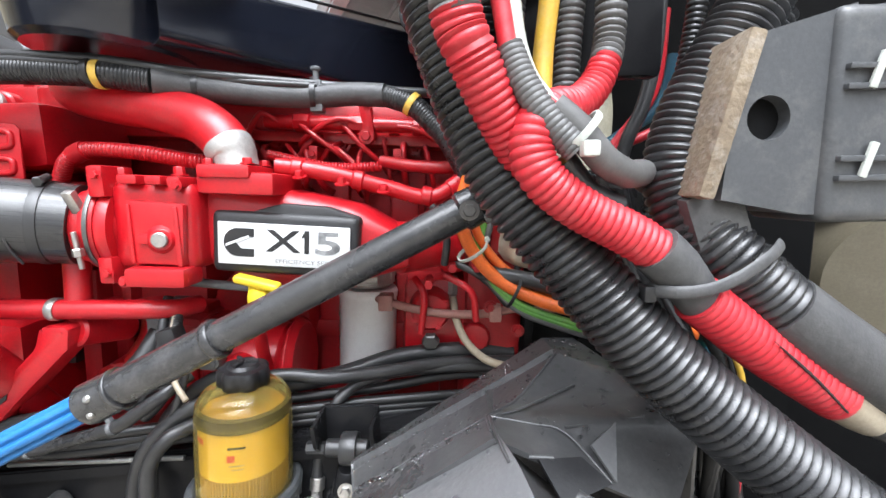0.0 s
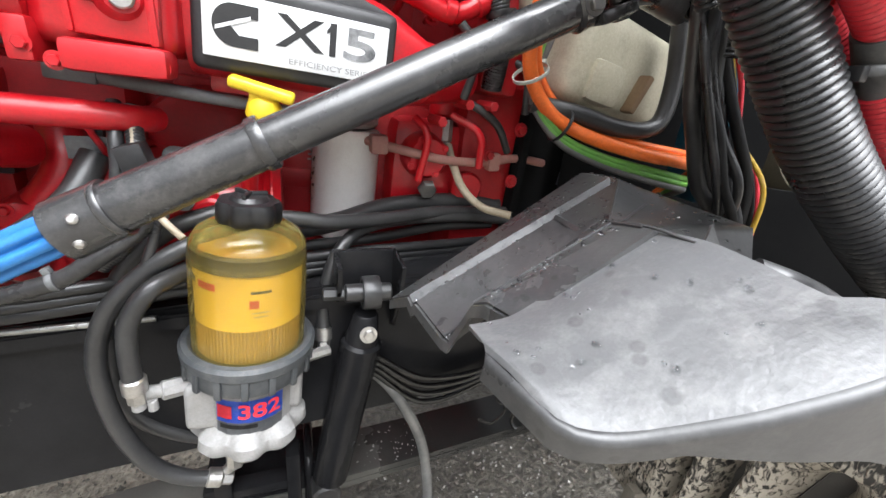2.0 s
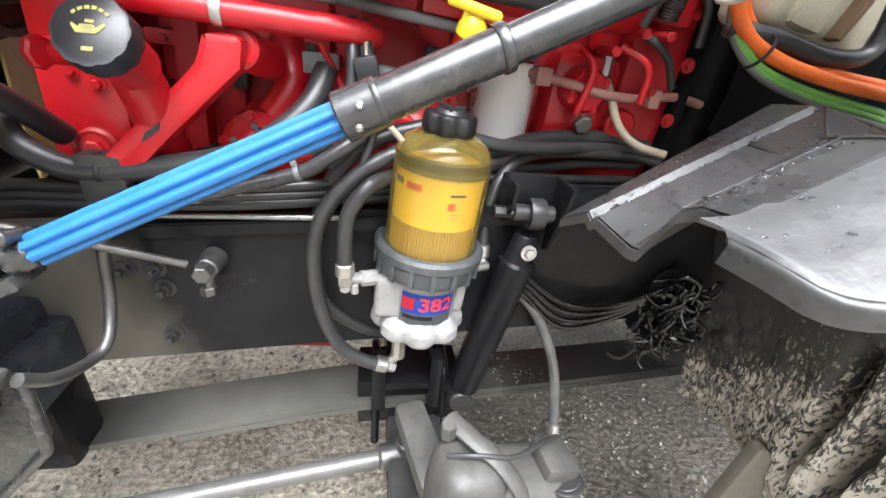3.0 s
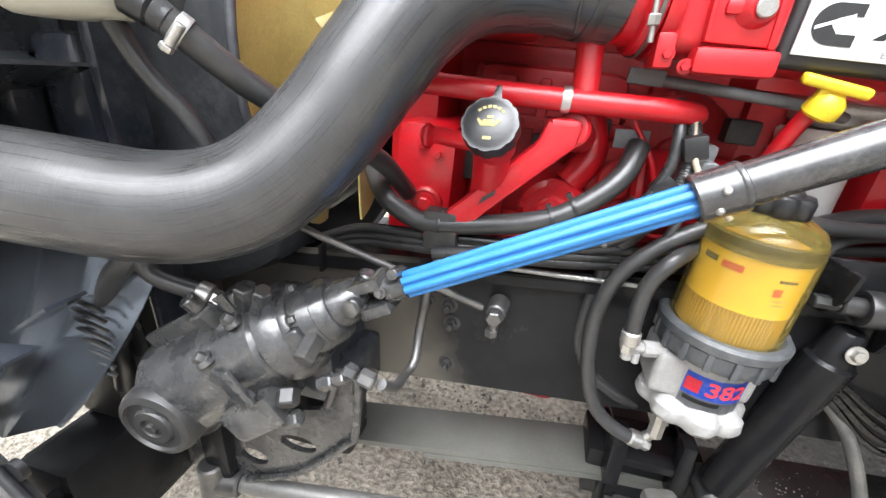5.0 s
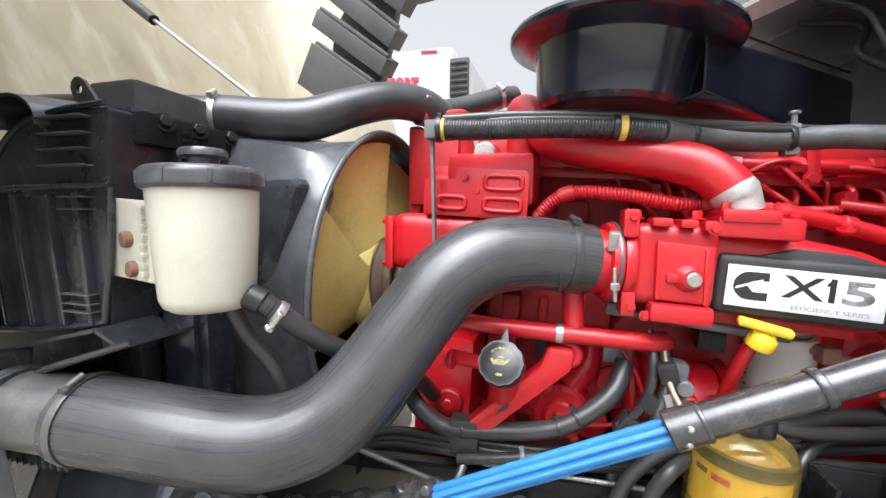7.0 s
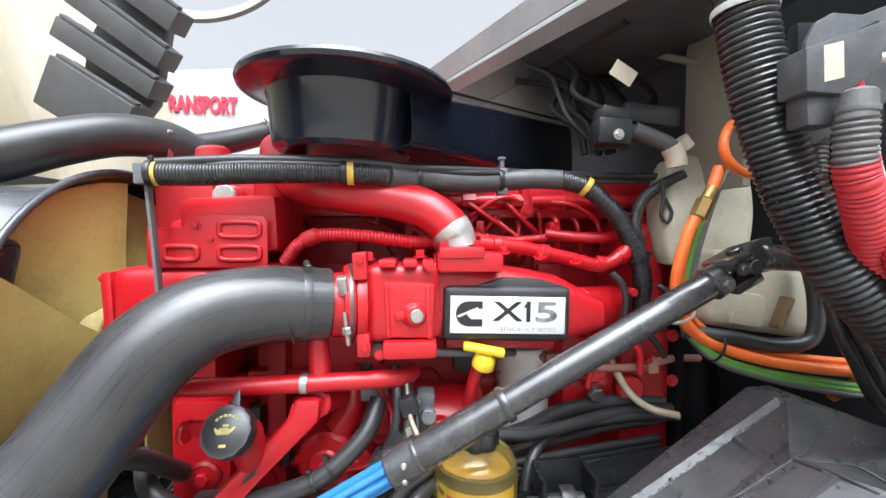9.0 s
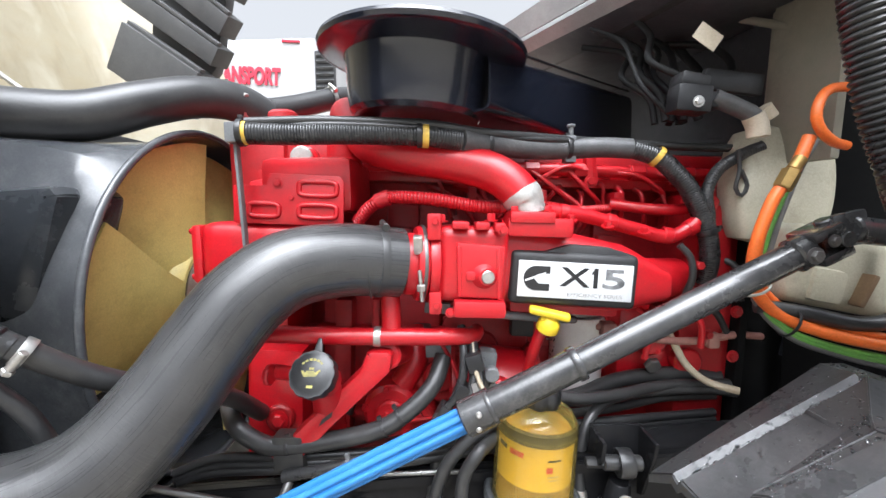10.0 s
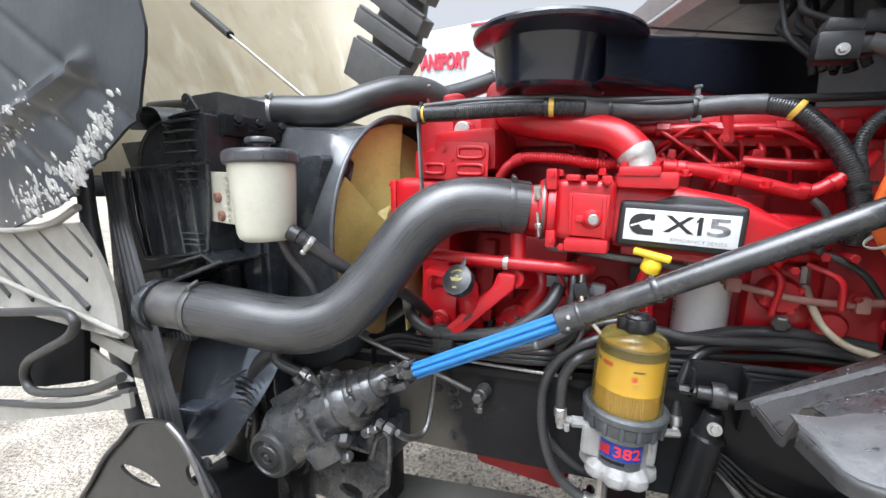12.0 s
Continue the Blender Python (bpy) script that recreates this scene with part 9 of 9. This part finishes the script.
part("tape_wrap", tube([(0.150, 0.290, 1.457, 0.0182), (0.166, 0.292, 1.443, 0.018), (0.180, 0.294, 1.427, 0.0165), (0.190, 0.295, 1.415, 0.016)], None, 20), TAPE, rl2, "grey tape wrap")
part("conduit", tube([(0.186, 0.295, 1.419), (0.210, 0.297, 1.400), (0.243, 0.299, 1.375), (0.281, 0.301, 1.350), (0.303, 0.301, 1.336)], 0.0190, 24, ridge=(0.0062, 0.0010)), RED_LOOM, rl2, "split red sleeve")
part("sleeve_slit", tube([(0.232, 0.2790, 1.3915, 0.0002), (0.246, 0.2800, 1.3795, 0.0010), (0.27, 0.2815, 1.3585, 0.0012), (0.296, 0.2835, 1.3330, 0.0008)], None, 6), INK, rl2, "dark slit")
part("white_end", tube([(0.299, 0.301, 1.3385, 0.0180), (0.306, 0.301, 1.334, 0.0172), (0.322, 0.301, 1.323, 0.0155), (0.333, 0.301, 1.316, 0.0130)], None, 20), CREAMHOSE, rl2, "white end collar")
part("inner_cable", tube([(0.328, 0.301, 1.319), (0.36, 0.297, 1.30), (0.42, 0.29, 1.26)], 0.011, 12), RUBBER, rl2)

bk = thing("black_loom", (0.2, 0.35, 1.5), "black corrugated loom strapped to the battery cables", "wiring loom")
part("conduit", tube([(0.255, 0.345, 1.66), (0.235, 0.346, 1.62), (0.210, 0.346, 1.575), (0.196, 0.344, 1.54), (0.190, 0.338, 1.505), (0.200, 0.326, 1.470), (0.225, 0.312, 1.440), (0.262, 0.305, 1.403), (0.31, 0.302, 1.370), (0.37, 0.30, 1.335)], 0.0265, 24, ridge=(0.0065, 0.0026)), LOOM, bk)
part("tape_wrap", tube([(0.255, 0.306, 1.409), (0.285, 0.303, 1.386), (0.32, 0.302, 1.362), (0.345, 0.301, 1.348)], 0.0275, 22), TAPE, bk, "grey cloth tape")


def torn_tape(u, v):
    """A loose flap of tape lifted off the loom, with a ragged lower edge."""
    a, b = V(0.186, 0.318, 1.500), V(0.228, 0.318, 1.488)
    c, d = V(0.186, 0.310, 1.480 - 0.006 * math.sin(9 * u)), V(0.229, 0.312, 1.462 + 0.005 * math.sin(14 * u))
    return a.lerp(b, u).lerp(c.lerp(d, u), v) + V(0, -0.012 * math.sin(math.pi * u) - 0.006 * math.sin(math.pi * v) * math.cos(5 * u), 0)


part("torn_tape", sheet(torn_tape, 18, 10, 0.0012), TAPE, bk, "torn flap of grey tape")
bk2 = thing("black_loom", (0.24, 0.36, 1.5), "thinner black corrugated loom beside the box", "wiring loom")
part("conduit", tube([(0.275, 0.36, 1.64), (0.255, 0.362, 1.60), (0.235, 0.362, 1.55), (0.222, 0.360, 1.50), (0.220, 0.355, 1.45)], 0.0165, 20, ridge=(0.006, 0.002)), LOOM, bk2)
bk3 = thing("black_loom", (0.06, 0.36, 1.7), "slim black corrugated loom behind the battery cables", "wiring loom")
part("conduit", tube([(0.045, 0.40, 1.72), (0.04, 0.40, 1.66), (0.05, 0.41, 1.60), (0.08, 0.42, 1.54), (0.12, 0.42, 1.48)], 0.012, 18, ridge=(0.006, 0.002)), LOOM, bk3)
strapt = thing("rubber_strap", (0.19, 0.27, 1.43), "grey rubber cable strap", "strap")
part("band", tube([(0.145, 0.300, 1.425), (0.160, 0.276, 1.428), (0.182, 0.275, 1.430), (0.205, 0.278, 1.438), (0.228, 0.282, 1.452), (0.245, 0.296, 1.458)], 0.0019, 12, flat=2.4), TAPE, strapt)
part("buckle", block((0.143, 0.286, 1.418), (0.152, 0.297, 1.430), 0.002), PLASTIC, strapt)

wc = thing("battery_cable_set", (0.09, 0.28, 1.52), "pink, white and grey battery cables tied together", "cables")
part("white_cable", tube([(0.045, 0.305, 1.68), (0.048, 0.305, 1.64), (0.053, 0.302, 1.60), (0.063, 0.297, 1.572), (0.078, 0.29, 1.553)], 0.007, 12), CABLEWHITE, wc, "off-white cable")
part("pink_cable", tube([(0.028, 0.30, 1.70), (0.036, 0.30, 1.655), (0.042, 0.298, 1.62), (0.047, 0.295, 1.59), (0.055, 0.29, 1.57)], 0.0065, 12), RED_LOOM, wc, "pink cable")
part("grey_sleeve", tube([(0.046, 0.293, 1.595), (0.056, 0.288, 1.570), (0.072, 0.283, 1.545), (0.090, 0.28, 1.525)], 0.010, 16, ridge=(0.004, 0.0008)), LOOM_GREY, wc, "grey sleeve")
part("grey_sleeve", tube([(0.075, 0.288, 1.555), (0.092, 0.286, 1.540), (0.110, 0.288, 1.520), (0.135, 0.305, 1.510), (0.16, 0.335, 1.512), (0.185, 0.38, 1.505)], 0.0105, 16), LOOM_GREY, wc, "grey sleeve")
part("grey_sleeve", tube([(0.085, 0.30, 1.52), (0.105, 0.305, 1.497), (0.13, 0.31, 1.485)], 0.011, 16), LOOM, wc)
part("cable_tie", join(ring((0.093, 0.284, 1.537), (0.7, 0, -0.6), 0.016, 0.005, 0.0015, 20), box((0.011, 0.010, 0.010), pose(0.093, 0.265, 1.525), 0.002)), CABLEWHITE, wc, "white cable tie")
part("amber_cable", tube([(0.085, 0.34, 1.65), (0.08, 0.34, 1.60), (0.078, 0.33, 1.55), (0.082, 0.32, 1.50)], 0.008, 12), AMBER, wc, "amber cable")
for k, x in enumerate((0.055, 0.105)):
    part("grey_sleeve", tube([(x + 0.01, 0.37, 1.70), (x + 0.006, 0.37, 1.66), (x + 0.003, 0.37, 1.62), (x, 0.365, 1.57)], 0.012, 16, ridge=(0.0055, 0.0018)), LOOM_GREY, wc, "dusty grey sleeve")
    part("terminal", join(rod((x + 0.01, 0.37, 1.69), (x + 0.012, 0.37, 1.72), 0.012), rod((x + 0.012, 0.37, 1.715), (x + 0.013, 0.37, 1.745), 0.016, seg=8)), LOOM_GREY, wc)

# grey electrical box with a felt edge
eb = thing("electrical_box", (0.25, 0.30, 1.49), "grey moulded electrical box with a round hole", "electrical box")


def box_front():
    bm = prism([(-0.04, -0.055), (0.016, -0.070), (0.13, -0.078), (0.13, 0.075), (0.06, 0.07), (-0.025, 0.052)], 0.068, pose(0.232, 0.372, 1.548, 90, 0, 0) @ pose(0, 0, 0, 0, 0, 4), 0.006)
    return bm


part("box_shell", box_front(), BOXGREY, eb)
part("front_plate", holed_plate([(-0.04, -0.055), (0.016, -0.070), (0.05, -0.073), (0.05, 0.068), (-0.025, 0.052)], [(-0.0076, -0.0015, 0.0150, 0.0150)], 0.012, pose(0.232, 0.298, 1.548, 90, 0, 0) @ pose(0, 0, 0, 0, 0, 4)), BOXGREY, eb)
part("end_cap", block((0.262, 0.286, 1.473), (0.37, 0.36, 1.618), 0.010, (0, 0, 0), 4), BOXGREY, eb, "smooth rounded end cap")
# Shade inside the hole is painted with a black disc.
part("hole", lathe([(0, 0.0), (0.0155, 0.0), (0.0155, 0.0015), (0, 0.0015)], facing((0.2245, 0.3040, 1.546), (0, -1, 0)), 28), VOID, eb, "black disc painted as the dark depth of the hole")
part("felt_strip", block((0.191, 0.287, 1.490), (0.203, 0.338, 1.605), 0.003, (0, 14, 0)), FELT, eb, "frayed brown felt edge strip")
for k, z in enumerate((1.575, 1.562, 1.535 - 0.02, 1.502)):
    part("box_rib", block((0.268, 0.282, z), (0.37, 0.290, z + 0.004), 0.001), BOXGREY, eb)
for z in (1.574, 1.516):
    part("print_bar", block((0.284, 0.2810, z - 0.012), (0.289, 0.2835, z + 0.012), 0.0005, (0, 16, 0)), CABLEWHITE, eb, "white paint mark")
part("lower_wrap", block((0.182, 0.30, 1.45), (0.225, 0.34, 1.50), 0.008, (0, -20, 0)), TAPE, eb, "torn grey wrap")

jb = thing("junction_box", (0.02, 0.30, 1.69), "grey metal junction box with a blank label", "junction box")
part("cover", join(prism([(-0.028, 1.686), (0.010, 1.682), (0.048, 1.706), (0.056, 1.752), (-0.028, 1.727)], 0.034, pose(0, 0.326, 0, 90, 0, 0), 0.003), block((-0.020, 0.300, 1.655), (0.015, 0.326, 1.688), 0.006)), BOXGREY, jb)
part("side_wall", join(block((0.050, 0.296, 1.752), (0.100, 0.345, 1.757), 0.0015, (0, -8, 0)), block((0.050, 0.340, 1.700), (0.100, 0.345, 1.755), 0.0015)), BOXGREY, jb, "open grey end of the box")
part("back_bracket", prism([(0.022, 1.640), (0.020, 1.72), (0.024, 1.755), (0.036, 1.776), (0.056, 1.786), (0.09, 1.783), (0.14, 1.80), (0.14, 1.70), (0.06, 1.66)], 0.006, pose(0, 0.350, 0, 90, 0, 0), 0.002), BOXGREY, jb, "rounded grey mounting bracket")
part("blank_label", prism([(-0.010, -0.018), (0.010, -0.014), (0.010, 0.020), (-0.010, 0.016)], 0.001, pose(-0.001, 0.2925, 1.712, 90, 0, 0), 0), WOODTAG, jb, "blank yellowed label")
part("cover_bolt", join(rod((0.050, 0.300, 1.717), (0.064, 0.294, 1.717), 0.0055), bolt((0.064, 0.294, 1.717), (0.9, -0.4, 0), 0.0075, 0.006)), STEEL, jb, "bright bolt")
part("back_plate", block((0.06, 0.39, 1.60), (0.20, 0.41, 1.80), 0.006), BLACK, jb)

# ---------------------------------------------------------------- neighbouring truck
nt = thing("neighbour_truck", (-3.0, 6.0, 0), "white truck cab parked beyond, red lettering on its side", "truck")
part("sleeper_body", join(block((-5.6, 5.02, 0.9), (-2.02, 7.4, 3.70), 0.10, segs=4), block((-2.3, 5.03, 0.9), (-1.79, 7.3, 3.545), 0.06, segs=4)), TRUCKWHITE, nt)
part("skirt", block((-5.6, 5.05, 0.35), (-1.7, 5.2, 0.95), 0.05), TRUCKWHITE, nt)
part("side_lettering", lettering("TRANSPORT", 0.27, pose(-2.92, 5.005, 3.245, 90, 0, 0) @ pose(0, 0, 0, 0, 0, -4), 0.006, 0.012, 0.58), SIGNRED, nt, "bold red lettering")
part("red_mark", block((-2.44, 5.0, 3.625), (-2.22, 5.022, 3.655), 0.005, (0, 3, 0)), SIGNRED, nt)
vent = part("side_vent", block((-2.05, 4.99, 3.04), (-1.80, 5.03, 3.52), 0.02), surface("black_vent", (0.03, 0.03, 0.032), (0.05, 0.05, 0.05), 8, 0.6), nt, "black louvred side vent")
for i in range(6):
    part("vent_slat", block((-2.03, 4.965, 3.07 + 0.075 * i), (-1.82, 4.995, 3.10 + 0.075 * i), 0.006, (30, 0, 0)), BOXGREY, vent)
for x in (-4.8, -3.3):
    part("wheel", join(rod((x, 5.05, 0.5), (x, 5.35, 0.5), 0.5, seg=36)), RUBBER, nt)
